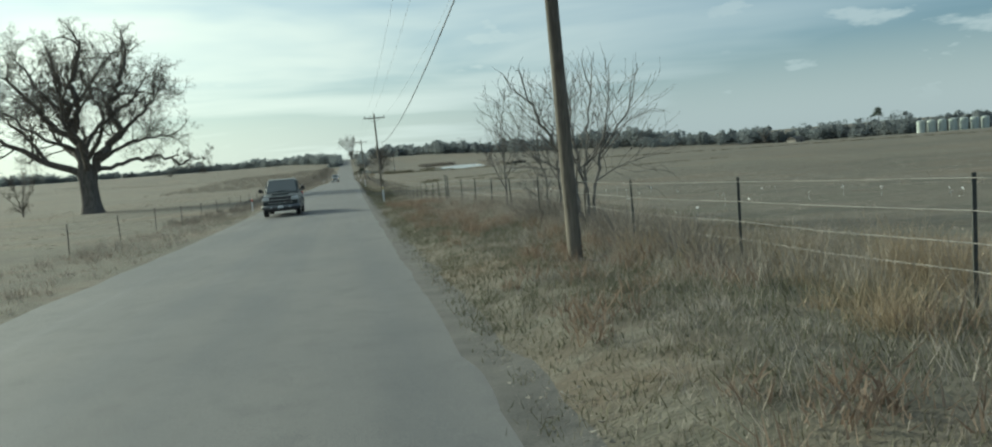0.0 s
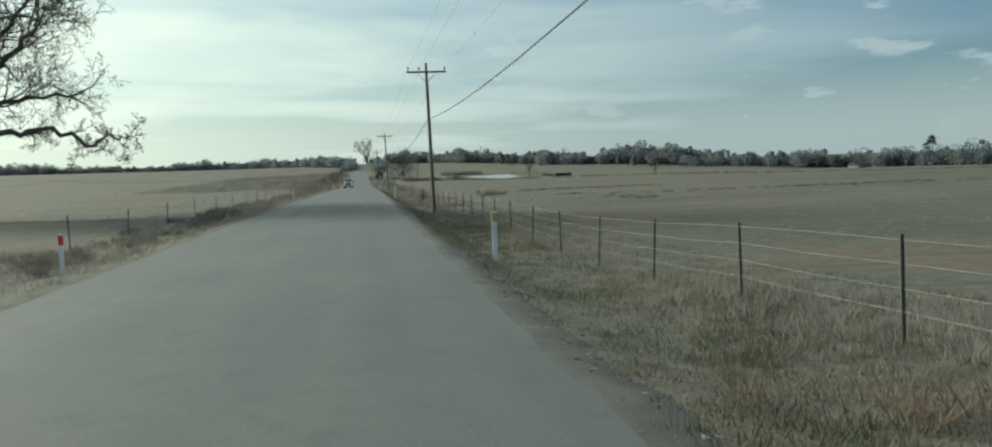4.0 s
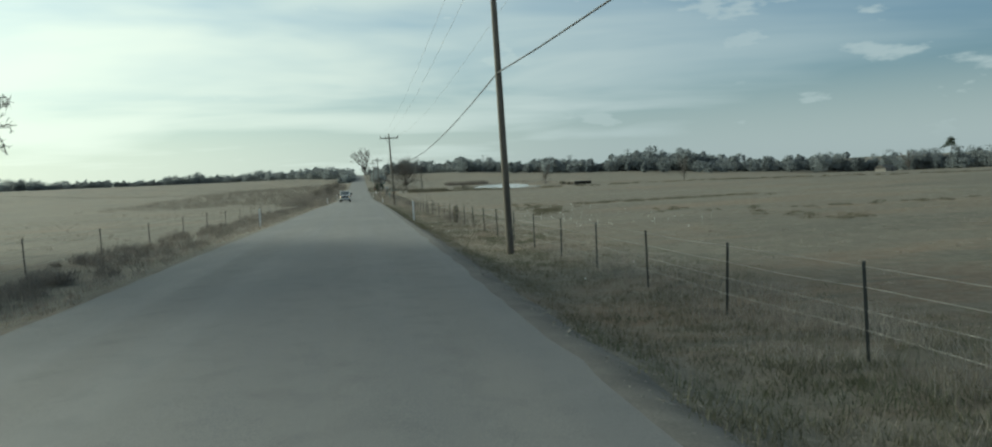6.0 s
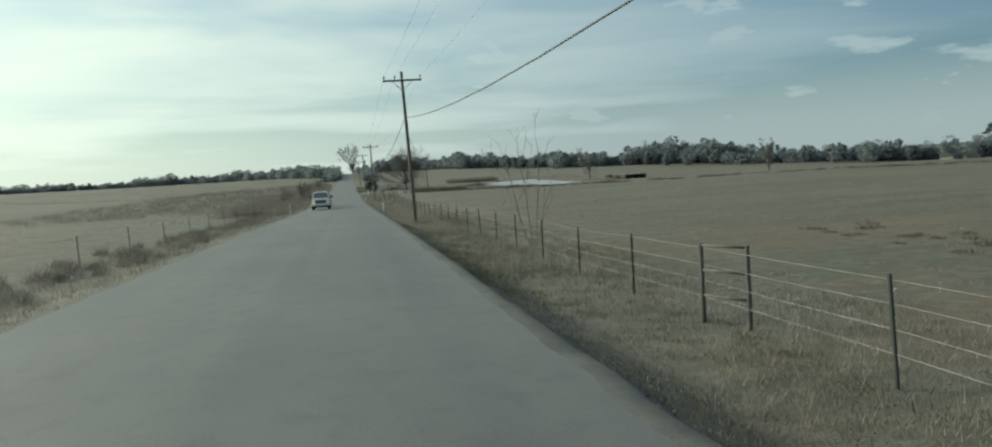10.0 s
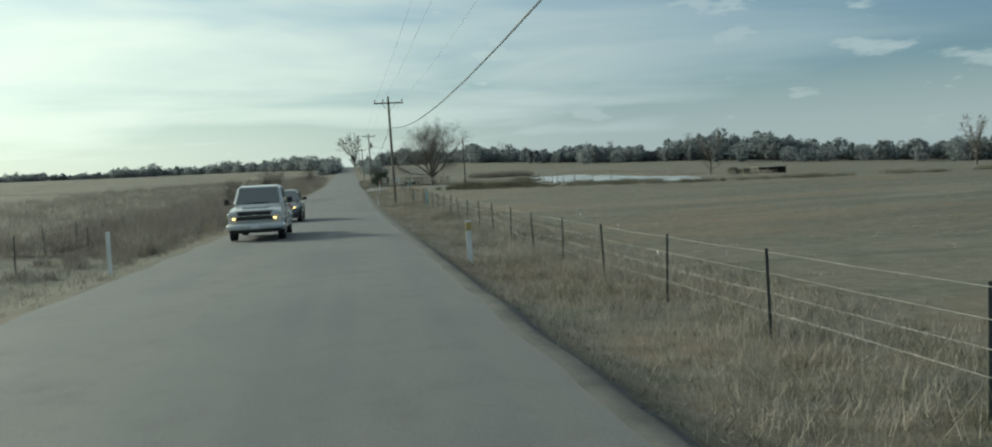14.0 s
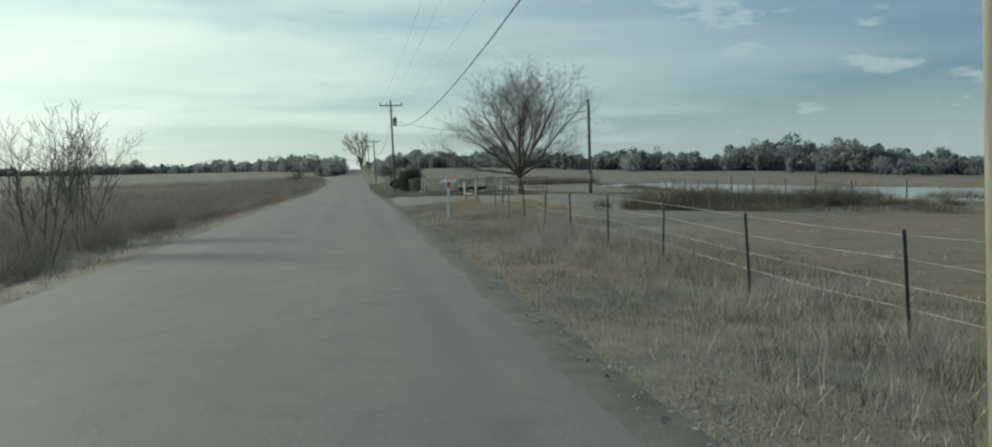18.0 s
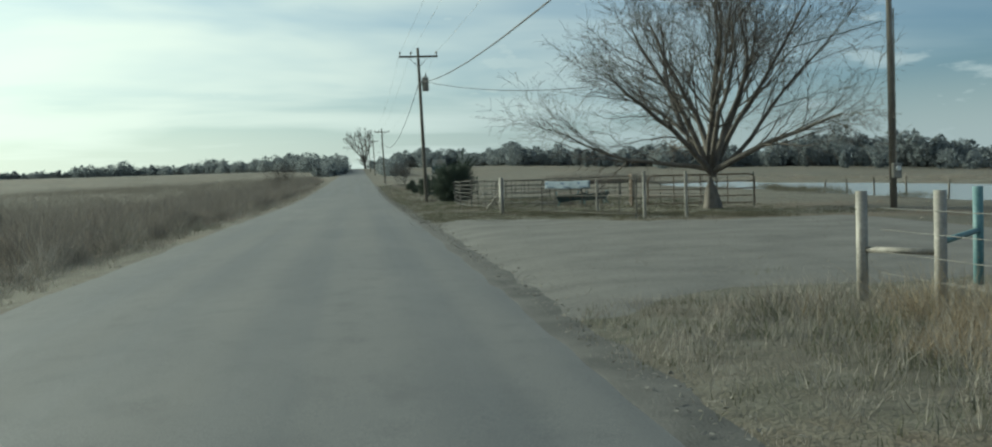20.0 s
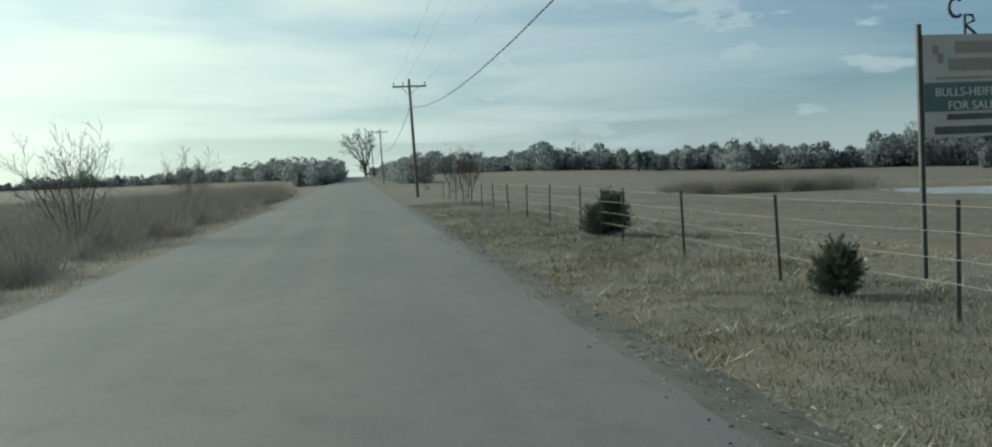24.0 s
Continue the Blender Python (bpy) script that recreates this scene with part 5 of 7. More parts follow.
def wire_gate(a, b, label, mat):
    e = thing("farm_gate", (a[0], a[1], gz(*a)), label, "gate", "pasture gates")
    o = e.matrix_basis.translation
    dx, dy, dz = b[0] - a[0], b[1] - a[1], gz(*b) - o[2]
    P = lambda u, z: (dx * u, dy * u, dz * u + z)
    part("hinge_post", tube([P(0, -0.3), P(0, 1.3)], [0.05, 0.05], 8), mat, e)
    part("latch_post", tube([P(1, -0.3), P(1, 1.3)], [0.05, 0.05], 8), mat, e)
    for z in (0.12, 1.2):
        part("rail", tube([P(0.02, z), P(0.98, z)], [0.022, 0.022], 7), mat, e)
    for z in (0.32, 0.52, 0.72, 0.95):
        part("wire", tube([P(0.02, z), P(0.5, z - 0.02), P(0.98, z)], [0.007] * 3, 4), M_wire, e)
    for u in (0.27, 0.52, 0.77):
        part("stay", tube([P(u, 0.12), P(u, 1.2)], [0.014, 0.014], 5), mat, e)
    part("diagonal", tube([P(0.55, 0.15), P(0.98, 0.42)], [0.012, 0.012], 5), mat, e)


wire_gate((5.22, 298.35), (5.83, 295.6), "closed rusty pipe farm gate with wire mesh", M_rust)
wire_gate((5.9, 295.2), (5.93, 293.6), "short rusty pipe gate panel hung askew", M_rust)


def marker(x, y, h, band, label, lean=0.0, w=0.1):
    e = thing("marker_post", (x, y, gz(x, y)), label, "marker post", "roadside marker posts", turn=rg.uniform(-15, 15))
    m = Matrix.Rotation(radians(lean), 4, "Y")
    b1 = bmesh.new()
    box(b1, (0, 0, h * 0.5 - 0.1), (w, 0.035, h + 0.2), 0.008)
    b1.transform(m)
    part("blade", b1, M_white, e)
    if band:
        b2 = bmesh.new()
        box(b2, (0, 0, h - 0.16), (w + 0.006, 0.041, 0.22))
        b2.transform(m)
        part("band", b2, band, e)


marker(3.36, 78.7, 1.3, M_yellow, "white plastic marker post with a yellow band", w=0.13)
marker(2.93, 142.7, 1.28, None, "plain white plastic marker post at the road edge")
marker(3.3, 246.3, 1.13, M_yellow, "white plastic marker post with a yellow label", w=0.14)
marker(2.4, 298.4, 0.7, None, "pale blue-white marker post at the road edge", lean=-3)
marker(3.5, 332.0, 1.45, M_red, "white marker post with a red top", lean=2)
marker(-5.9, 247.0, 1.1, None, "white marker post on the western verge")
marker(-5.5, 299.4, 1.25, None, "leaning white marker post on the western verge", lean=-9)
marker(-6.1, 141.5, 1.1, None, "white marker post on the western verge")
marker(-6.8, 78.0, 1.0, M_red, "white marker post with a dull red top on the western verge")

# == corral ==




def pipe_panel(a, b, h, rails, label, mat=None, posts=True, name="corral_panel", r=0.019):
    mat = mat or M_panel
    e = thing(name, (a[0], a[1], gz(*a)), label, "corral panel", "corral panels")
    o = e.matrix_basis.translation
    dx, dy, dz = b[0] - a[0], b[1] - a[1], gz(*b) - o[2]
    P = lambda u, z: (dx * u, dy * u, dz * u + z)
    ln = math.hypot(dx, dy)
    k = 0.22 / ln
    part("end_frame", tube([P(0.004, 0.1), P(0.004, h - 0.22), P(k * 0.3, h - 0.07), P(k, h), P(1 - k, h), P(1 - k * 0.3, h - 0.07), P(0.996, h - 0.22), P(0.996, 0.1)], [r * 1.1] * 8, 7), mat, e)
    wob = random.Random(int(a[1] * 10))
    for i in range(rails - 1):
        z = 0.16 + (h - 0.16) * i / (rails - 1)
        part("rail", tube([P(0.004, z), P(0.35, z + wob.uniform(-0.015, 0.01)), P(0.7, z + wob.uniform(-0.02, 0.01)), P(0.996, z)], [r * 0.85] * 4, 6), mat, e)
    n = max(2, round(ln / 0.95))
    for i in range(1, n):
        part("stay", tube([P(i / n, 0.1), P(i / n, h - 0.01)], [r * 0.75] * 2, 6), mat, e)
    if posts:
        o2 = new("post", POST)
        o2.parent = e
        o2.matrix_basis = pose(*P(0.99, h - 1.08), wob.uniform(-3, 3), wob.uniform(-3, 3), 20)
    return e


pipe_panel((5.9, 377.2), (5.15, 381.2), 1.35, 6, "weathered pipe corral panel facing the road")
pipe_panel((5.15, 381.3), (5.0, 384.6), 1.3, 7, "weathered pipe corral panel facing the road")
pipe_panel((5.0, 384.7), (5.15, 388.6), 1.25, 7, "weathered pipe corral panel facing the road")
pipe_panel((5.15, 388.7), (5.5, 392.6), 1.2, 7, "weathered pipe corral panel running into a cedar")
pipe_panel((6.3, 381.5), (9.9, 378.9), 1.25, 5, "pale pipe corral gate behind the entrance")
pipe_panel((9.3, 385.5), (13.8, 384.0), 1.3, 5, "pale pipe pen panel inside the corral")
pipe_panel((13.8, 384.0), (16.5, 379.5), 1.3, 5, "pale pipe pen panel inside the corral")
pipe_panel((8.7, 394.0), (15.5, 392.5), 1.2, 5, "far pipe pen panel inside the corral")
pipe_panel((10.6, 373.4), (12.0, 378.6), 1.35, 5, "rusty pipe panel under the shade tree", M_rust, r=0.03)
pipe_panel((11.6, 374.6), (15.6, 373.2), 1.3, 5, "rusty pipe panel behind the shade tree", M_rust, r=0.03)
pipe_panel((5.6, 392.7), (12.5, 399.0), 1.2, 5, "weathered pipe panel at the back of the corral")
h_brace((5.93, 377.0), (5.4, 373.3), 1.42, "thick pale weathered posts with a rail at the corral entrance", M_grey, (0.85,), 0.078)
e = thing("brace_pipe", (5.75, 377.3, gz(5.75, 377.3)), "diagonal pale pipe propping a corral post", "brace")
part("pipe", tube([(0.15, -0.1, 0.85), (-0.25, 1.6, 0.0)], [0.03, 0.03], 7), M_grey, e)


def banner_gate():
    a, b = (6.65, 371.7), (8.75, 366.5)
    e = pipe_panel(a, b, 1.3, 3, "wide pipe entrance gate hung with a pale banner", name="entrance_gate")
    tagged(e, category="gate")
    o = e.matrix_basis.translation
    d = Vector((b[0] - a[0], b[1] - a[1], gz(*b) - o[2]))
    nrm = Vector((-d.y, d.x, 0)).normalized()
    if nrm.x > 0:
        nrm = -nrm
    M_ban = material("pale_blue_banner", (0.12, 0.16, 0.2), (0.19, 0.235, 0.28), scale=1.5, fine=12, bump=0.1, rough=0.9)
    M_ink = material("dark_blue_ink", (0.05, 0.08, 0.14), (0.08, 0.11, 0.18), scale=3, fine=20, bump=0)
    bm = bmesh.new()
    nu, nv = 16, 5
    grid = {}
    for i in range(nu + 1):
        for j in range(nv + 1):
            u, v = 0.06 + 0.5 * i / nu, j / nv
            sag = 0.01 * math.sin(i * 1.1) + 0.01 * math.sin(i * 0.45 + v * 2)
            p = d * u + nrm * (0.05 + sag * (1 - v)) + Vector((0, 0, 0.99 + 0.27 * v - 0.02 * math.sin(math.pi * i / nu)))
            grid[i, j] = bm.verts.new(p)
    for i in range(nu):
        for j in range(nv):
            bm.faces.new((grid[i, j], grid[i + 1, j], grid[i + 1, j + 1], grid[i, j + 1]))
    bn = part("banner", bm, M_ban, e, "pale blue vinyl banner with unreadable dark marks", smooth=True)
    s = bn.modifiers.new("solid", "SOLIDIFY")
    s.thickness = 0.004
    ang = math.atan2(d.y, d.x)
    for u, w in ((0.08, 0.2), (0.26, 0.2), (0.44, 0.16)):
        p = d * u + nrm * 0.085 + Vector((0, 0, 1.17))
        part("printed_mark", boxes(((p.x + d.x * 0.012, p.y, p.z), (w, 0.004, 0.06), 0, Matrix.Rotation(ang, 4, "Z"))), M_ink, bn)
        p = d * (u + 0.05) + nrm * 0.085 + Vector((0, 0, 1.05))
        part("printed_mark", boxes((tuple(p), (0.4, 0.004, 0.03), 0, Matrix.Rotation(ang, 4, "Z"))), M_ink, bn)


banner_gate()
for x, y, h in ((10.2, 366.0, 1.45), (8.9, 366.2, 1.5), (8.4, 370.3, 1.3)):
    e = thing("pipe_post", (x, y, gz(x, y)), "pale standing pipe post at the corral front", "post", "corral posts")
    part("shaft", tube([(0, 0, -0.3), (0, 0, h)], [0.05, 0.05], 8), M_grey, e)


def feed_trough(x, y, turn):
    """A long low trough with sloped sides on splayed pipe legs, tipped at one end."""
    M_tr = material("dark_teal_plastic", (0.02, 0.04, 0.045), (0.045, 0.08, 0.085), scale=3, fine=25, bump=0.1, rough=0.55)
    e = thing("feed_trough", (x, y, gz(x, y)), "dark teal feed trough on pipe legs standing in the corral", "feed trough", turn=turn)
    bm = bmesh.new()
    ring = []
    for hx, hy, z in ((0.6, 0.14, 0.2), (0.72, 0.3, 0.5), (0.68, 0.26, 0.5), (0.57, 0.11, 0.24)):
        ring.append([bm.verts.new((cx * hx, cy * hy, z + 0.06 * cx)) for cx, cy in ((-1, -1), (1, -1), (1, 1), (-1, 1))])
    for p, q in zip(ring, ring[1:]):
        for i in range(4):
            bm.faces.new((p[i], p[(i + 1) % 4], q[(i + 1) % 4], q[i]))
    bm.faces.new(ring[0][::-1])
    bm.faces.new(ring[-1])
    part("tub", bm, M_tr, e)
    for sx in (-1, 1):
        for sy in (-1, 1):
            part("leg", tube([(sx * 0.52, sy * 0.13, 0.3), (sx * 0.64, sy * 0.32, -0.03)], [0.02, 0.02], 6), M_teal, e)
        part("cross_brace", tube([(sx * 0.6, -0.26, 0.1), (sx * 0.6, 0.26, 0.1)], [0.014, 0.014], 6), M_teal, e)
    for sx in (-0.7, 0.7):
        part("end_hoop", tube([(sx, -0.28, 0.5), (sx, -0.2, 0.62), (sx, 0.2, 0.62), (sx, 0.28, 0.5)], [0.016] * 4, 6), M_teal, e)


feed_trough(9.75, 380.4, -16)
feed_trough(11.0, 381.3, -34)


def wire_heap(x, y):
    """Loose bent wire and pale pipe ends lying beside the trough."""
    e = thing("wire_heap", (x, y, gz(x, y)), "loose heap of bent wire and pale pipe on the corral ground", "scrap heap")
    rng = random.Random(91)
    for i in range(9):
        a = rng.uniform(-0.5, 0.5)
        c, z = rng.uniform(-0.8, 0.8), rng.uniform(0.03, 0.3)
        part("wire", tube([(c - 0.6 * math.cos(a), -0.5 * math.sin(a), 0.02), (c, rng.uniform(-0.2, 0.2), z), (c + 0.6 * math.cos(a), 0.5 * math.sin(a), 0.03)], [0.016] * 3, 5), M_grey, e)


wire_heap(8.9, 381.2)


# == lone pole, transformer, loops ==


def lone_pole():
    x, y = 17.62, 366.6
    e = thing("service_pole", (x, y, gz(x, y)), "plain wooden service pole with a pale meter box", "service pole")
    part("pole", tube([(0, 0, -0.4), (-0.05, 0, 3.5), (-0.08, 0, 7.0)], [0.12, 0.105, 0.09], 10), M_pole, e, smooth=True)
    bx = part("meter_box", boxes(((0.0, -0.19, 1.25), (0.3, 0.16, 0.5), 0.02)), M_grey, e)
    part("meter", tube([(0, -0.27, 1.32), (0, -0.34, 1.32)], [0.085, 0.08], 12), M_white, bx)
    part("conduit", tube([(0.02, -0.13, 1.5), (0.0, -0.12, 6.6)], [0.025, 0.025], 6), M_grey, e)


lone_pole()


def transformer():
    p = POLES[4]
    z = gz(p[0], p[1])
    e = thing("transformer", (p[0] + 0.2, p[1] - 0.05, z + 7.35), "grey can transformer bolted to the power pole", "transformer")
    part("tank", tube([(0, 0, -0.42), (0, 0, -0.4), (0, 0, 0.35), (0, 0, 0.4), (0, 0, 0.45)], [0.18, 0.2, 0.2, 0.21, 0.12], 14), M_grey, e, smooth=True)
    part("bushing", tube([(0.03, 0, 0.42), (0.03, 0, 0.52), (0.03, 0, 0.54), (0.03, 0, 0.7)], [0.035, 0.05, 0.035, 0.02], 8), M_ceramic, e)
    part("bracket", boxes(((-0.2, 0, 0.1), (0.1, 0.1, 0.3), 0.01)), M_steel, e)
    span("service_wire", pole_top(p, 0.15, -2.05), (17.32, 366.6, gz(17.4, 366.6) + 6.2), 1.3, 0.016, M_cable, "black service drop wire to the plain pole", "service wires")


transformer()


def hanging_loop():
    p = POLES[2]
    z = gz(p[0], p[1])
    pts = [(p[0] - 0.05, p[1] - 0.05, z + 5.3), (p[0] + 0.2, p[1], z + 4.6), (p[0] + 0.34, p[1], z + 3.8), (p[0] + 0.27, p[1], z + 3.0), (p[0] + 0.04, p[1] - 0.05, z + 2.4)]
    w = [Vector(q) for q in [pts[0]] + pts + [pts[-1]]]
    pts = [0.5 * (2 * w[i] + (w[i + 1] - w[i - 1]) * t + (2 * w[i - 1] - 5 * w[i] + 4 * w[i + 1] - w[i + 2]) * t * t + (3 * w[i] - w[i - 1] - 3 * w[i + 1] + w[i + 2]) * t ** 3) for i in range(1, 5) for t in (0, 0.25, 0.5, 0.75)] + [w[-1]]
    ob = part("cable_loop", tube([tuple(q) for q in pts], [0.009] * len(pts), 5), M_cable)
    tagged(ob, "slack black cable loop hanging off the power pole", "cable")
    M_orange = material("orange_tape", (0.2, 0.1, 0.06), (0.28, 0.15, 0.09), scale=4, fine=30, bump=0)
    e = thing("marking_tape", (p[0] - 0.05, p[1], z + 1.66), "faded orange tape wrapped twice round the power pole", "tape")
    part("strip", tube([(0, 0, 0), (0, 0, 0.016)], [0.122, 0.122], 12), M_orange, e)
    part("strip", tube([(0, 0, 0.13), (0, 0, 0.152)], [0.122, 0.122], 12), M_orange, e)
    part("loose_end", boxes(((-0.06, -0.118, 0.07), (0.016, 0.006, 0.14), 0)), M_orange, e)


hanging_loop()

# == cedars ==


def cedar(x, y, h, w, seed, label, tips=5, shoots=(), crown=(0.6, 0.9)):
    """A juniper: a dense dark heart, upswept sprays of fine scale leaves on a few leaning spires, and loose feathery shoots."""
    rng = np.random.default_rng(seed)
    e = thing("cedar_bush", (x, y, gz(x, y)), label, "bush", "cedars by the fence")
    part("trunk", tube([(0, 0, -0.2), (0, 0, h * 0.6)], [0.035 * h, 0.012 * h], 7), M_bark, e)
    spires = [(0.0, 0.0, 1.0, 1.0)] if not shoots else [(0.0, 0.0, crown[1], 1.2)]
    for i in range(tips):
        a = 2 * math.pi * (i + rng.random() * 0.6) / tips
        spires.append((math.cos(a), math.sin(a), rng.uniform(*crown), rng.uniform(0.85, 1.15)))
    V = []
    nb = int(760 * (h * w) ** 0.37)
    for i in range(nb):
        sx, sy, sh, sr = spires[rng.integers(len(spires))]
        u = rng.random()
        a = rng.uniform(0, 6.283)
        half = w * 0.31 * sr * (1 - 0.92 * u ** 1.3) * (0.45 + 0.55 * min(1.0, u / 0.22)) + 0.02
        r = half * rng.random() ** 0.45
        lean = 0.27 * w * (0.4 + 0.6 * math.sin(min(1.0, u * 1.6) * 1.57))
        c = np.array([sx * lean + math.cos(a) * r, sy * lean + math.sin(a) * r, h * sh * (0.02 + 0.9 * u)])
        out = np.array([c[0], c[1], 0.0]) / (0.5 * w + 1e-6) + np.array([math.cos(a) * 0.6, math.sin(a) * 0.6, 0.75 + 0.9 * u])
        out /= np.linalg.norm(out)
        ln = rng.uniform(0.16, 0.4) * (0.4 + 0.6 * w / 2.4)
        k = 46
        s = rng.random(k)
        pos = c + out * (s * ln)[:, None] + rng.normal(0, 0.011 + 0.009 * w, (k, 3)) * (1.15 - s)[:, None]
        d = out + rng.normal(0, 0.36, (k, 3))
        d /= np.linalg.norm(d, axis=1, keepdims=True)
        sd = np.cross(d, rng.normal(size=(k, 3)))
        sd /= np.linalg.norm(sd, axis=1, keepdims=True)
        q = rng.uniform(0.018, 0.04, k)[:, None] * (0.7 + 0.14 * w)
        V.append(np.stack([pos - sd * q * 0.15, pos + sd * q * 0.15, pos + d * q * 2.0], 1).reshape(-1, 3))
        # shaded heart of the bush
        k = 15
        pos = c * np.array([0.82, 0.82, 0.93]) + rng.normal(0, 0.05 * w, (k, 3)) * 0.5
        pos[:, 2] = np.maximum(pos[:, 2], 0.05)
        V.append((pos[:, None, :] + rng.normal(0, 0.022 * (0.5 + w / 3), (k, 3, 3))).reshape(-1, 3))
    # feathery shoots: a bowed stem with short side sprays that point along it
    for p, q, wide in shoots:
        p, q = np.array(p), np.array(q)
        way = (q - p) / np.linalg.norm(q - p)
        for u in np.linspace(0, 1, int(15 * np.linalg.norm(q - p)) + 5):
            mid = p + (q - p) * u + np.array([0.08 * math.sin(u * 3), 0, -0.05 * math.sin(u * 3.1)])
            for _ in range(3):
                side = rng.normal(0, 1, 3)
                side -= way * side.dot(way)
                side /= np.linalg.norm(side)
                d = way * 1.1 + side
                d /= np.linalg.norm(d)
                ln = wide * 1.25 * (1.05 - u) * rng.uniform(0.4, 1.1) + 0.03
                k = 16
                t = rng.random(k)
                pos = mid + d * (t * ln)[:, None] + rng.normal(0, 0.007, (k, 3))
                dd = d + rng.normal(0, 0.35, (k, 3))
                dd /= np.linalg.norm(dd, axis=1, keepdims=True)
                sd = np.cross(dd, rng.normal(size=(k, 3)))
                sd /= np.linalg.norm(sd, axis=1, keepdims=True)
                z = rng.uniform(0.02, 0.038, k)[:, None]
                V.append(np.stack([pos - sd * z * 0.17, pos + sd * z * 0.17, pos + dd * z * 2.0], 1).reshape(-1, 3))
    ob = tri_soup("crown", np.concatenate(V), M_ever)
    ob.parent = e
    return e


cedar(5.7, 395.0, 2.6, 3.1, 1, "big dark green cedar with feathery shoots by the corral", 11, crown=(0.78, 0.92), shoots=(((0.25, 0, 1.9), (0.6, 0, 3.2), 0.26), ((0.3, 0.1, 1.9), (1.25, 0.1, 2.7), 0.2), ((0.4, 0, 2.0), (1.0, 0, 2.9), 0.18), ((0.3, 0, 2.0), (0.25, 0.1, 2.85), 0.2), ((0.5, -0.1, 1.9), (1.4, 0, 2.45), 0.16), ((0.6, 0.1, 1.9), (1.05, 0, 2.6), 0.2), ((-0.3, 0, 1.9), (-0.12, 0, 2.6), 0.15), ((-1.0, 0, 1.7), (-1.05, 0, 2.3), 0.14)))
cedar(5.75, 418.2, 1.75, 1.85, 3, "broad dark green cedar at the wire fence", 6, crown=(0.72, 0.98))
cedar(5.2, 427.7, 0.62, 0.5, 4, "small green cedar seedling at the wire fence")
cedar(5.5, 439.2, 1.08, 1.2, 5, "dark green cedar at the wire fence")
for i, (x, y, h) in enumerate(((6.4, 476.0, 2.2), (7.2, 492.0, 3.0), (6.2, 508.0, 2.6))):
    bare_tree((x, y), 70 + i, CLUMP, h, 0.03, "small bare tree by the fence under the power line", group="small trees in the brush")


def vine_post():
    """A dead vine heaped over a fence post."""
    x, y = 5.5, 142.5
    e = thing("vine_bush", (x, y, gz(x, y)), "dark tangle of dead vine heaped on a fence post", "bush")
    rng = np.random.default_rng(5)
    k = 3600
    u = rng.random(k)
    a = rng.uniform(0, 6.283, k)
    r = (0.06 + 0.13 * np.clip((u - 0.25) / 0.3, 0, 1) * np.sqrt(np.clip((1.03 - u) / 0.2, 0, 1))) * rng.random(k) ** 0.4
    c = np.stack([np.cos(a) * r, np.sin(a) * r * 1.2, 1.03 * u], 1)
    q = rng.normal(0, 1, (k, 3, 3))
    q = q / np.linalg.norm(q, axis=2, keepdims=True) * rng.uniform(0.008, 0.024, k)[:, None, None]
    ob = tri_soup("tangle", (c[:, None, :] + q).reshape(-1, 3), M_weed)
    ob.parent = e
    for i in range(7):
        a0 = i * 0.9
        part("vine", tube([(0.1 * math.cos(a0), 0.1 * math.sin(a0), -0.05), (0.15 * math.cos(a0 + 0.8), 0.16 * math.sin(a0 + 0.8), 0.45), (0.16 * math.cos(a0 + 1.7), 0.17 * math.sin(a0 + 1.7), 0.85), (0.1 * math.cos(a0 + 2.6), 0.1 * math.sin(a0 + 2.6), 1.04)], [0.014, 0.012, 0.009, 0.005], 5), M_twig, e)


vine_post()

# == sign ==


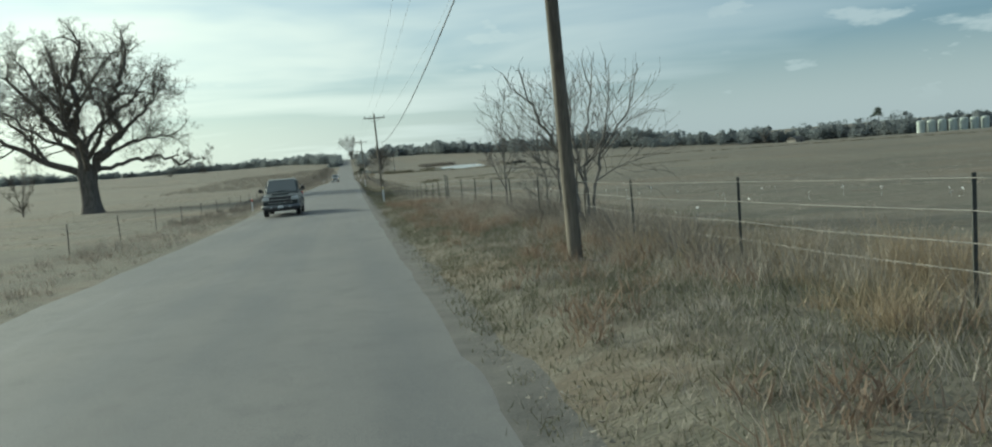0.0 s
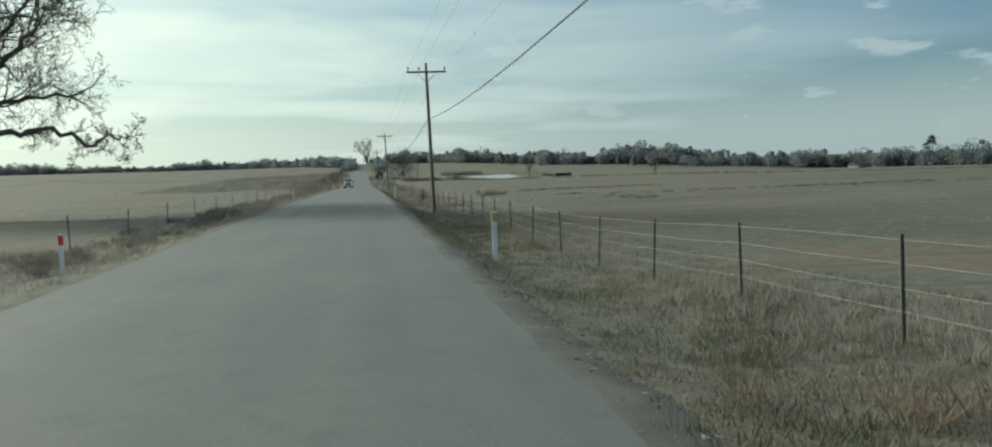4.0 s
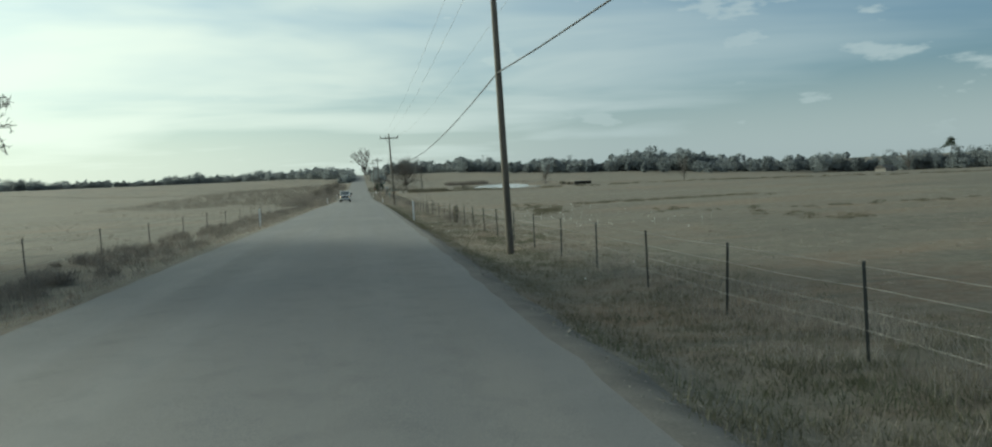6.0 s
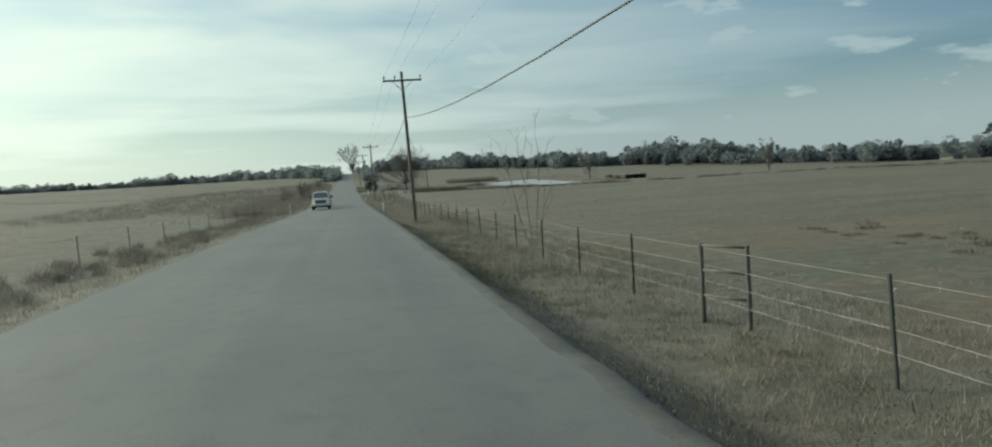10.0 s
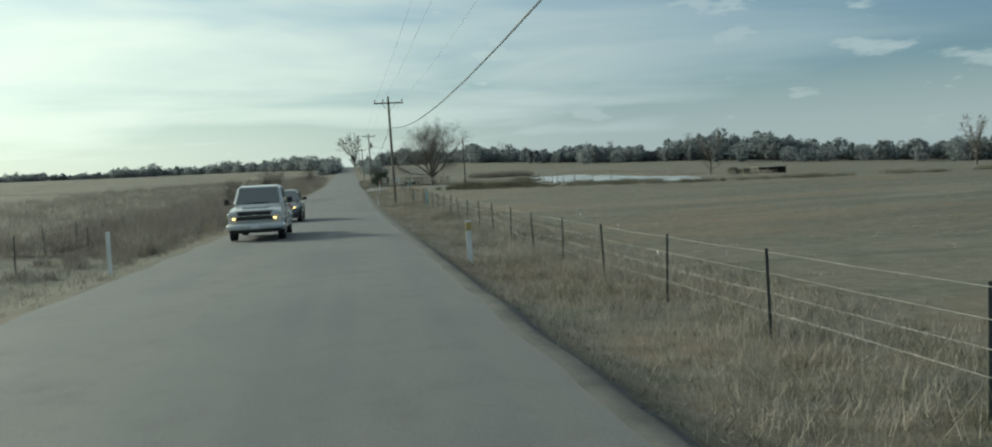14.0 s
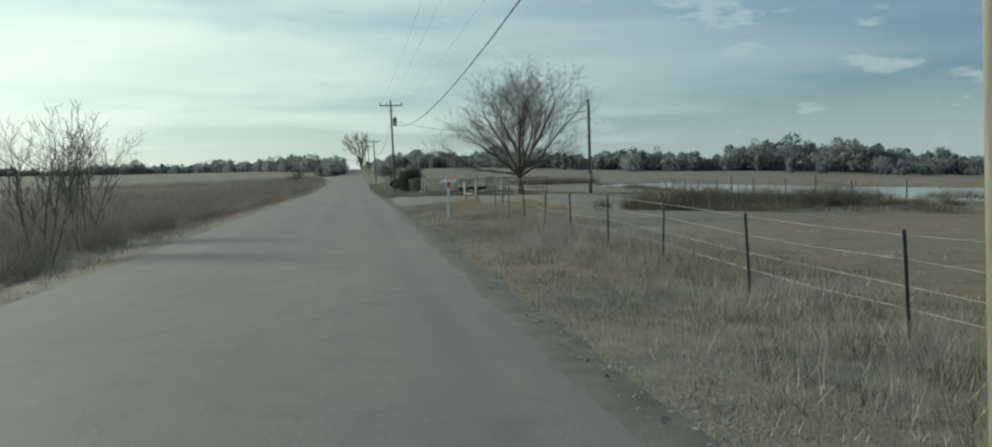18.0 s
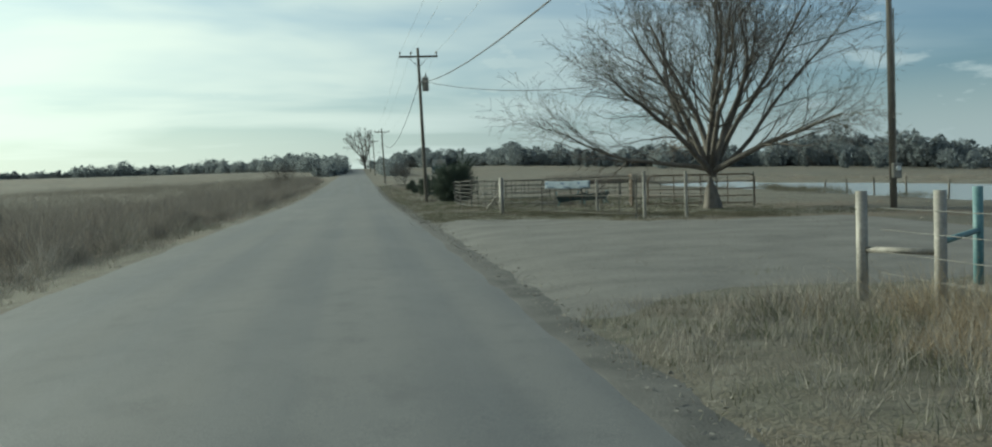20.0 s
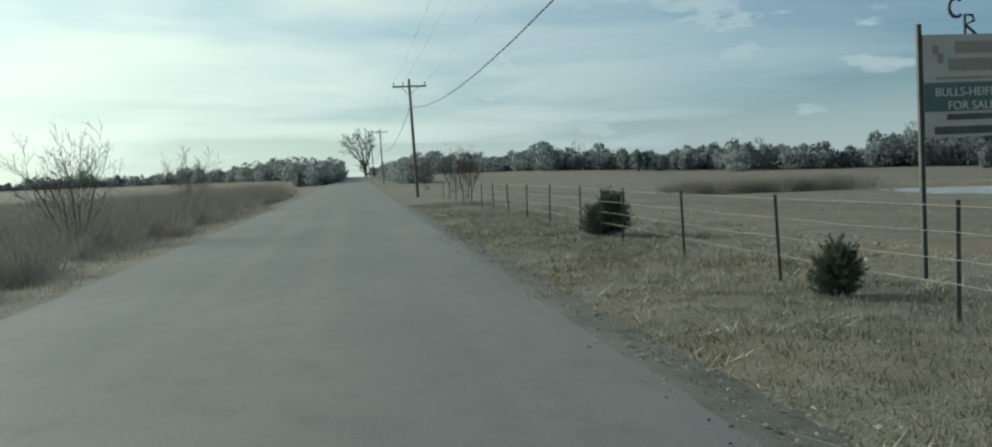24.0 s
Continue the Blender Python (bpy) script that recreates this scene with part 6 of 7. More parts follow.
def ranch_sign():
    x0, x1, y = 6.95, 8.32, 428.7
    z0 = gz(x0, y)
    e = thing("ranch_sign", (x0, y, z0), "tall steel ranch sign board with a green sale band", "sign")
    M_cream = material("cream_board", (0.36, 0.345, 0.3), (0.45, 0.43, 0.375), scale=1.5, fine=15, bump=0.03, rough=0.5)
    M_green = material("dark_green_band", (0.06, 0.1, 0.095), (0.09, 0.13, 0.12), scale=1.5, fine=15, bump=0.03, rough=0.5)
    M_tan = material("tan_ink", (0.24, 0.21, 0.17), (0.3, 0.265, 0.22), scale=3, fine=20, bump=0)
    M_dink = material("dark_ink", (0.06, 0.065, 0.07), (0.1, 0.1, 0.1), scale=3, fine=20, bump=0)
    M_pal = material("pale_lettering", (0.5, 0.5, 0.45), (0.6, 0.6, 0.55), scale=3, fine=20, bump=0)
    w = x1 - x0
    up = 2.48 - z0
    for dx in (0, w):
        part("post", boxes(((dx, 0, up / 2 - 0.2), (0.06, 0.06, up + 0.4), 0.006)), M_steel, e)
    zt, zb = 2.34 - z0, 1.02 - z0
    bd = part("board", boxes(((w / 2, -0.02, (zt + zb) / 2), (w - 0.07, 0.03, zt - zb), 0.004)), M_cream, e)
    part("sale_band", boxes(((w / 2, -0.039, 1.54 - z0), (w - 0.07, 0.006, 0.37), 0)), M_green, bd)
    part("thin_line", boxes(((w / 2, -0.038, 1.78 - z0), (w * 0.7, 0.004, 0.03), 0)), M_tan, bd)
    # heading and contact lines, as plain bars
    part("heading_bar", boxes(((w * 0.56, -0.038, 2.17 - z0), (w * 0.42, 0.004, 0.15), 0)), M_tan, bd)
    part("heading_bar", boxes(((w * 0.56, -0.038, 1.95 - z0), (w * 0.56, 0.004, 0.16), 0)), M_tan, bd)
    part("emblem", boxes(((w * 0.15, -0.038, 2.14 - z0), (0.07, 0.004, 0.12), 0), ((w * 0.2, -0.038, 2.04 - z0), (0.07, 0.004, 0.12), 0)), M_tan, bd)
    part("contact_bar", boxes(((w * 0.5, -0.038, 1.28 - z0), (w * 0.5, 0.004, 0.075), 0)), M_dink, bd)
    part("contact_bar", boxes(((w * 0.5, -0.038, 1.11 - z0), (w * 0.76, 0.004, 0.1), 0)), M_dink, bd)
    for txt, zz, size in (("BULLS-HEIFERS", 1.595, 0.155), ("FOR SALE", 1.42, 0.155)):
        cu = bpy.data.curves.new("lettering", "FONT")
        cu.body, cu.size, cu.align_x, cu.align_y, cu.extrude = txt, size, "CENTER", "CENTER", 0.003
        cu.materials.append(M_pal)
        t = new("lettering", cu)
        t.parent = bd
        t.matrix_basis = pose(w / 2, -0.047, zz - z0, 90, 0, 0)
    # cut-out steel emblem above the board: an open ring and a hooked bar
    pts = [(w * 0.38 + 0.1 * math.cos(a), -0.02, zt + 0.34 + 0.12 * math.sin(a)) for a in [radians(50 + 26 * k) for k in range(11)]]
    em = part("top_emblem", tube(pts, [0.022] * len(pts), 6), M_steel, e, "cut-out dark steel emblem")
    pts = [(w * 0.5 - 0.05, -0.02, zt), (w * 0.5 - 0.05, -0.02, zt + 0.25), (w * 0.5 + 0.06, -0.02, zt + 0.24), (w * 0.5 + 0.08, -0.02, zt + 0.17), (w * 0.5 - 0.04, -0.02, zt + 0.12), (w * 0.5 + 0.1, -0.02, zt)]
    part("emblem_leg", tube(pts, [0.02] * len(pts), 6), M_steel, em)


ranch_sign()

# == far buildings ==


def far_shed(x, y, w, d, h, label, turn, roof_col=None):
    e = thing("farm_shed", (x, y, gz(x, y) - 0.1), label, "shed", turn=turn)
    M_tin = M_white if roof_col is None else roof_col
    bm = bmesh.new()
    box(bm, (0, 0, h / 2), (w, d, h))
    part("wall", bm, M_grey, e)
    vs = [(-w / 2 - 0.4, -d / 2 - 0.4, h), (w / 2 + 0.4, -d / 2 - 0.4, h), (w / 2 + 0.4, d / 2 + 0.4, h), (-w / 2 - 0.4, d / 2 + 0.4, h), (-w / 2 - 0.4, 0, h + d * 0.28), (w / 2 + 0.4, 0, h + d * 0.28)]
    fs = [(0, 1, 5, 4), (2, 3, 4, 5), (0, 4, 3), (1, 2, 5), (3, 2, 1, 0)]
    part("roof", (vs, fs), M_tin, e)
    part("door", boxes(((w * 0.15, -d / 2 - 0.03, h * 0.42), (w * 0.2, 0.06, h * 0.84), 0)), M_steel, e)


far_shed(263, 536, 9, 6, 2.0, "small grey-roofed farm building before the far trees", 30, M_panel)
far_shed(215, 706, 4, 4, 2.6, "little white hut at the edge of the woods", 20)
far_shed(150, 742, 3.5, 3, 2.4, "little white hut at the edge of the woods", 10)


def oil_tank(x, y):
    e = thing("storage_tank", (x, y, gz(x, y) - 0.2), "pale green steel storage tank in a row", "storage tank", "storage tanks")
    part("shell", tube([(0, 0, 0), (0, 0, 6.0), (0, 0, 6.05), (0, 0, 6.5)], [1.9, 1.9, 1.85, 0.2], 20), M_tank, e, smooth=False)
    part("hatch", tube([(0.6, 0, 6.2), (0.6, 0, 6.6)], [0.3, 0.3], 8), M_grey, e)


M_tank = material("pale_green_steel", (0.33, 0.38, 0.35), (0.46, 0.5, 0.47), scale=0.5, fine=5, bump=0, rough=0.5)
for i in range(7):
    oil_tank(286 + i * 5.4, 446 - i * 0.8)


def hay_feeder(x, y, turn):
    e = thing("livestock_shelter", (x, y, gz(x, y)), "low dark open livestock shelter by the pond", "shelter", turn=turn)
    part("roof", boxes(((0, 0, 1.5), (6.6, 2.6, 0.1), 0.02)), M_grey, e)
    part("back_wall", boxes(((0, 1.2, 0.72), (6.3, 0.08, 1.44), 0)), M_steel, e)
    for k in range(4):
        part("post", boxes(((-3.1 + k * 2.07, -1.15, 0.72), (0.14, 0.14, 1.44), 0.01)), M_pole, e)
    for k in (-1, 1):
        part("side_wall", boxes(((k * 3.15, 0, 0.72), (0.08, 2.3, 1.44), 0)), M_pole, e)


hay_feeder(64.5, 362.5, 25)


def hay_bale(x, y, turn):
    e = thing("hay_bale", (x, y, gz(x, y)), "round grey-brown hay bale in the pasture", "hay bale", "hay bales", turn=turn)
    vs, fs = tube([(-0.65, 0, 0.72), (-0.62, 0, 0.72), (0.62, 0, 0.72), (0.65, 0, 0.72)], [0.64, 0.74, 0.74, 0.64], 18)
    part("bale", (vs, fs), M_weed, e)


for x, y, t in ((60.4, 361.2, 10), (59.0, 362.4, 40)):
    hay_bale(x, y, t)

# == vehicles ==


def glossy(name, col, rough=0.25, metal=0.0, coat=0.6):
    m = bpy.data.materials.new(name)
    m.use_nodes = True
    nt = m.node_tree
    b = nt.nodes["Principled BSDF"]
    n = nt.nodes.new("ShaderNodeTexNoise")
    n.inputs["Scale"].default_value = 3.0
    n.inputs["Detail"].default_value = 4
    r = nt.nodes.new("ShaderNodeMapRange")
    r.inputs[3].default_value, r.inputs[4].default_value = rough * 0.7, rough * 1.6
    nt.links.new(n.outputs[0], r.inputs[0])
    nt.links.new(r.outputs[0], b.inputs["Roughness"])
    x = nt.nodes.new("ShaderNodeMix")
    x.data_type = "RGBA"
    x.inputs[6].default_value = (*[c * 0.82 for c in col], 1)
    x.inputs[7].default_value = (*col, 1)
    nt.links.new(n.outputs[0], x.inputs[0])
    nt.links.new(x.outputs[2], b.inputs["Base Color"])
    b.inputs["Metallic"].default_value = metal
    b.inputs["Coat Weight"].default_value = coat
    return m


M_pw = glossy("dusty_white_paint", (0.62, 0.63, 0.62))
M_pd = glossy("dark_green_paint", (0.03, 0.042, 0.044), rough=0.4, coat=0.25)
M_ps = glossy("dark_silver_paint", (0.13, 0.14, 0.145), metal=0.4)
# reflected sky and pale cabin are put into the glass's base colour
M_glass = glossy("sky_pale_glass", (0.1, 0.112, 0.112), rough=0.08, coat=1.0)
M_rubber = glossy("tyre_rubber", (0.02, 0.02, 0.02), rough=0.8, coat=0.0)
M_chrome = glossy("dull_chrome", (0.5, 0.5, 0.5), rough=0.22, metal=1.0, coat=0.0)
M_dull = glossy("grey_bumper", (0.16, 0.165, 0.17), rough=0.35, metal=0.6, coat=0.0)
M_black = glossy("black_plastic", (0.02, 0.02, 0.021), rough=0.5, coat=0.0)
M_lens = glossy("lamp_lens", (0.55, 0.56, 0.55), rough=0.12)


def lit(name, col, strength):
    m = bpy.data.materials.new(name)
    m.use_nodes = True
    b = m.node_tree.nodes["Principled BSDF"]
    b.inputs["Base Color"].default_value = (*col, 1)
    b.inputs["Emission Color"].default_value = (*col, 1)
    b.inputs["Emission Strength"].default_value = strength
    return m


M_amber = lit("amber_running_lamp", (1.0, 0.62, 0.22), 3.0)


def slab(profile, half, bevel=0.0, taper=None):
    """A side outline (y, z) spread across the width; taper(y, z) gives the half width."""
    bm = bmesh.new()
    sides = []
    for s in (-1, 1):
        sides.append([bm.verts.new((s * (taper(y, z) if taper else half), y, z)) for y, z in profile])
    n = len(profile)
    bm.faces.new(sides[0])
    bm.faces.new(list(reversed(sides[1])))
    for i in range(n):
        j = (i + 1) % n
        bm.faces.new((sides[0][j], sides[0][i], sides[1][i], sides[1][j]))
    bmesh.ops.recalc_face_normals(bm, faces=bm.faces)
    if bevel:
        es = [e for e in bm.edges if abs(e.verts[0].co.x - e.verts[1].co.x) < 0.3]
        bmesh.ops.bevel(bm, geom=es, offset=bevel, segments=3, affect="EDGES")
    return bm


def arch(y, z, r, n=9):
    return [(y + r * math.cos(a), z + r * math.sin(a)) for a in [math.pi * (k / (n - 1)) for k in range(n)]]


def quad(bm, pts, thick=0.008):
    a = [Vector(p) for p in pts]
    nr = (a[1] - a[0]).cross(a[2] - a[0]).normalized()
    lo = [bm.verts.new(p) for p in a]
    hi = [bm.verts.new(p + nr * thick) for p in a]
    bm.faces.new(hi)
    bm.faces.new(list(reversed(lo)))
    for i in range(len(a)):
        j = (i + 1) % len(a)
        bm.faces.new((lo[i], lo[j], hi[j], hi[i]))
    return bm


def wheel(e, x, y, r, w):
    s = 1 if x > 0 else -1
    t = part("wheel", tube([(x - s * w / 2, y, r), (x - s * w * 0.4, y, r), (x + s * w * 0.4, y, r), (x + s * w / 2, y, r)], [r * 0.88, r, r, r * 0.88], 22), M_rubber, e, smooth=False)
    part("rim", tube([(x + s * w * 0.3, y, r), (x + s * w * 0.52, y, r), (x + s * w * 0.53, y, r)], [r * 0.64, r * 0.62, r * 0.2], 18), M_chrome, t)


def vehicle(x, y, paint, label, category, kind, lamps, name):
    """Front points to -y."""
    z = zr(y) + 0.02
    e = thing(name, (x, y, z), label, category, "oncoming vehicles")
    if kind == "pickup":
        L0, L1, W, H, hood, belt = -2.85, 2.85, 0.99, 2.0, 1.16, 1.27
        fy, ry, r = -1.85, 1.75, 0.39
        cab = (-1.35, 0.95, -0.62, 0.72)
    else:
        L0, L1, W, H, hood, belt = -2.2, 2.2, 0.92, 1.74, 0.93, 1.09
        fy, ry, r = -1.4, 1.35, 0.36
        cab = (-1.22, 2.08, -0.28, 1.25)
    low = 0.36 if kind == "pickup" else 0.26
    prof = [(L0 + 0.04, low + 0.2), (L0 - 0.02, hood - 0.34), (L0 + 0.0, hood - 0.12), (L0 + 0.08, hood - 0.03), (L0 + 0.3, hood + 0.02), ((L0 + cab[0]) / 2 + 0.2, hood + 0.06), (cab[0], belt)]
    if kind == "suv":
        prof = [(L0 + 0.12, low + 0.08), (L0 - 0.01, 0.46), (L0, 0.63), (L0 + 0.07, 0.75), (L0 + 0.2, 0.84), (L0 + 0.45, 0.92), (L0 + 0.75, 1.0), (cab[0], belt)]
    if kind == "pickup":
        prof += [(cab[1], belt), (L1, belt - 0.02), (L1, low + 0.15)]
    else:
        prof += [(cab[1], belt + 0.02), (L1, belt - 0.15), (L1 + 0.03, low + 0.2)]
    prof += [(ry + r + 0.12, low)] + arch(ry, r, r + 0.07) + [(ry - r - 0.12, low), (fy + r + 0.12, low)] + arch(fy, r, r + 0.07) + [(fy - r - 0.1, low)]
    clean = []
    for p in prof:
        if not clean or (abs(p[0] - clean[-1][0]) + abs(p[1] - clean[-1][1])) > 0.02:
            clean.append((p[0], max(p[1], low)))
    body = slab(clean, W)
    for zc in (0.42, 0.55, 0.68, 0.8, 0.92):
        bmesh.ops.bisect_plane(body, geom=body.verts[:] + body.edges[:] + body.faces[:], plane_co=(0, 0, zc), plane_no=(0, 0, 1))
    for yc in (L0 + 0.1, L0 + 0.28, L0 + 0.5, L0 + 0.8, L1 - 0.3, L1 - 0.12):
        bmesh.ops.bisect_plane(body, geom=body.verts[:] + body.edges[:] + body.faces[:], plane_co=(0, yc, 0), plane_no=(0, 1, 0))
    for xc in [W * k / 8 for k in (-7, -6, -4, -2, 0, 2, 4, 6, 7)]:
        bmesh.ops.bisect_plane(body, geom=body.verts[:] + body.edges[:] + body.faces[:], plane_co=(xc, 0, 0), plane_no=(1, 0, 0))
    nose = 0.42 if kind == "suv" else 0.1
    for v in body.verts:
        u = v.co.x / W
        front = max(0.0, min(1.0, (L0 + 0.8 - v.co.y) / 0.8))
        rear = max(0.0, min(1.0, (v.co.y - L1 + 0.3) / 0.3))
        v.co.x *= (1 - 0.075 * ((v.co.z - 0.7) / 0.45) ** 2) * (1 - (0.15 if kind == "suv" else 0.06) * front ** 2 - 0.06 * rear ** 2)
        v.co.y += nose * abs(u) ** 2.6 * front
        if v.co.z > 0.75:
            v.co.z -= (0.09 if kind == "suv" else 0.05) * u ** 4
    bmesh.ops.recalc_face_normals(body, faces=body.faces)
    me = bpy.data.meshes.new("body")
    body.to_mesh(me)
    body.free()
    me.materials.append(paint)
    me.shade_smooth()
    me.set_sharp_from_angle(angle=radians(34))
    part("body", me, paint, e)
    # cab: tapered glasshouse with a bowed roof
    y0, y1, t0, t1 = cab
    wb, wt = W * 0.94, W * (0.8 if kind == "pickup" else 0.74)
    base = [(-wb, y0, belt - 0.02), (wb, y0, belt - 0.02), (wb, y1, belt - 0.02), (-wb, y1, belt - 0.02)]
    top = [(-wt, t0, H - 0.05), (wt, t0, H - 0.05), (wt, t1, H - 0.04), (-wt, t1, H - 0.04)]
    roof = [(t0 + (t1 - t0) * k / 5, H - 0.05 + 0.045 * math.sin(math.pi * k / 5)) for k in range(1, 5)]
    bm = slab([(y0, belt - 0.02), (t0, H - 0.05)] + roof + [(t1, H - 0.04), (y1, belt - 0.02)], wb, 0.13 if kind == "suv" else 0.08, lambda yy, zz: wb + (wt - wb) * (zz - belt + 0.02) / (H - belt - 0.03))
    c = part("cab", bm, paint, e)

    def lerp(p, q, k):
        return tuple(p[i] + (q[i] - p[i]) * k for i in range(3))

    def pane(name, a, b, u0, u1, v0, v1):
        """A pane on the cab's side from base corner a to b."""
        def at(u, v):
            return lerp(lerp(base[a], base[b], u), lerp(top[a], top[b], u), v)
        return part(name, quad(bmesh.new(), [at(u0, v0), at(u1, v0), at(u1, v1), at(u0, v1)]), M_glass, c)

    pane("windscreen", 0, 1, 0.06, 0.94, 0.07, 0.93)
    for a, b, nm in ((1, 2, "side_window"), (3, 0, "side_window")):
        for u0, u1 in ((0.14, 0.5), (0.55, 0.92)):
            pane(nm, a, b, u0, u1, 0.12, 0.9)
    pane("rear_window", 2, 3, 0.08, 0.92, 0.12, 0.9)
    # front
    gw, gh = (W * 1.3, 0.3) if kind == "pickup" else (W * 0.9, 0.15)
    part("grille", boxes(((0, L0 - 0.015, hood - 0.24), (gw, 0.05, gh), 0.02)), M_black, e)
    part("grille_bar", boxes(((0, L0 - 0.045, hood - 0.24), (gw, 0.02, 0.03), 0)), M_chrome, e)
    if kind == "pickup":
        part("badge", tube([(-0.08, L0 - 0.06, hood - 0.24), (0.08, L0 - 0.06, hood - 0.24)], [0.03, 0.03], 6), M_chrome, e)
    if kind == "suv":
        bp = part("bumper", boxes(((0, L0 + 0.02, low + 0.2), (W * 1.15, 0.1, 0.14), 0.045)), M_black, e)
    else:
        bp = part("bumper", tube([(-W * 0.97, L0 + 0.2, low + 0.18), (-W * 0.93, L0, low + 0.18), (-W * 0.6, L0 - 0.08, low + 0.18), (W * 0.6, L0 - 0.08, low + 0.18), (W * 0.93, L0, low + 0.18), (W * 0.97, L0 + 0.2, low + 0.18)], [0.09, 0.11, 0.115, 0.115, 0.11, 0.09], 10), M_dull if paint is M_pd else paint, e, smooth=True)
    part("number_plate", boxes(((0, L0 - (0.2 if kind == "pickup" else 0.04), low + 0.18), (0.3, 0.012, 0.13), 0)), M_white, bp)
    part("air_dam", boxes(((0, L0 + 0.02, low + 0.02), (W * 1.8, 0.1, 0.14), 0.02)), M_black, e)
    for s in (-1, 1):
        h = part("headlight", boxes(((s * W * 0.76, L0 + (0.17 if kind == "suv" else 0.015), hood - (0.12 if kind == "suv" else 0.2)), (W * 0.4, 0.14, 0.13 if kind == "suv" else 0.2), 0.05, Matrix.Rotation(radians(s * (34 if kind == "suv" else 8)), 4, "Z") @ Matrix.Rotation(radians(-s * (14 if kind == "suv" else 0)), 4, "Y"))), M_lens, e)
        if lamps:
            part("running_lamp", boxes(((s * W * (0.72 if kind == "pickup" else 0.6), L0 - (0.075 if kind == "pickup" else -0.02), hood - (0.33 if kind == "pickup" else 0.15)), (0.1, 0.02, 0.05), 0)), M_amber, h)
        m = part("mirror", boxes(((s * (W + 0.16), y0 + 0.25, belt + 0.14), (0.2, 0.1, 0.22 if kind == "pickup" else 0.16), 0.03)), M_black, e)
        part("mirror_arm", boxes(((s * (W + 0.02), y0 + 0.25, belt + 0.06), (0.14, 0.05, 0.05), 0.01)), M_black, m)
        for yy in (y0 + 0.95, ):
            part("door_handle", boxes(((s * (W * 0.975), yy, belt - 0.14), (0.03, 0.16, 0.03), 0.006)), M_chrome, e)
        part("side_moulding", boxes(((s * W * 1.0, 0.0, 0.72), (0.03, (ry - fy) - 2 * r - 0.2, 0.06), 0.008)), M_black, e)
        part("tail_light", boxes(((s * W * 0.88, L1 + 0.01, belt - 0.25), (0.14, 0.04, 0.3), 0.01)), M_red, e)
        wheel(e, s * (W - 0.13), fy, r, 0.26)
        wheel(e, s * (W - 0.13), ry, r, 0.26)
        part("wiper", tube([(s * 0.15 - 0.3, y0 + 0.06, belt + 0.06), (s * 0.15 + 0.25, y0 + 0.1, belt + 0.1)], [0.01, 0.008], 5), M_black, c)
    if kind == "pickup":
        for zz in (hood - 0.075, hood - 0.405):
            part("grille_surround", boxes(((0, L0 - 0.03, zz), (gw + 0.06, 0.05, 0.035), 0.008)), M_chrome, e)
        part("hood_bulge", boxes(((0, (L0 + cab[0]) / 2 + 0.1, hood + 0.05), (W * 0.95, 1.1, 0.07), 0.03)), paint, e)
    part("lower_valance", boxes(((0, L0 - 0.02, low + 0.03), (W * 1.5, 0.1, 0.1), 0.02)), M_black, e)
    for s in (-1, 1):
        for yy in (y0 + 0.3, y0 + 1.32) + ((cab[1] - 0.05,) if kind == "pickup" else (y0 + 2.3,)):
            part("door_seam", boxes(((s * W * 0.992, yy, 0.74), (0.012, 0.012, 0.56), 0)), M_black, e)
        for yy in (fy, ry):
            pts = [(s * W * 0.985, p[0], p[1]) for p in arch(yy, r, r + 0.085, 11)]
            part("wheel_arch_lip", tube(pts, [0.02] * len(pts), 5), paint if kind == "pickup" else M_black, e)
        part("fog_lamp", tube([(s * W * 0.5, L0 - 0.19, low + 0.16), (s * W * 0.5, L0 - 0.205, low + 0.16)] if kind == "pickup" else [(s * W * 0.5, L0 - 0.03, low + 0.2), (s * W * 0.5, L0 - 0.045, low + 0.2)], [0.05, 0.05], 10), M_lens, bp)
    part("underbody", boxes(((0, 0, low + 0.02), (W * 1.5, L1 - L0 - 0.6, 0.16), 0)), M_black, e)
    if kind == "pickup":
        part("bed_cover", boxes(((0, (cab[1] + L1) / 2 + 0.05, belt - 0.01), (W * 1.7, L1 - cab[1] - 0.25, 0.03), 0)), M_black, e)
    else:
        for s in (-1, 1):
            part("roof_rail", tube([(s * wt * 0.92, t0 + 0.2, H + 0.03), (s * wt * 0.92, t1 - 0.1, H + 0.05)], [0.02, 0.02], 6), M_black, e)
    return e


vehicle(-2.9, 57.0, M_pd, "dark green pickup truck with chrome bumper on the road", "pickup truck", "pickup", False, "pickup_truck")
vehicle(-3.15, 259.2, M_pw, "dusty white pickup truck with amber lamps on the road", "pickup truck", "pickup", True, "pickup_truck")
vehicle(-3.3, 275.3, M_ps, "dark silver compact sport utility car on the road", "car", "suv", True, "suv_car")

# == litter and fallen wood ==


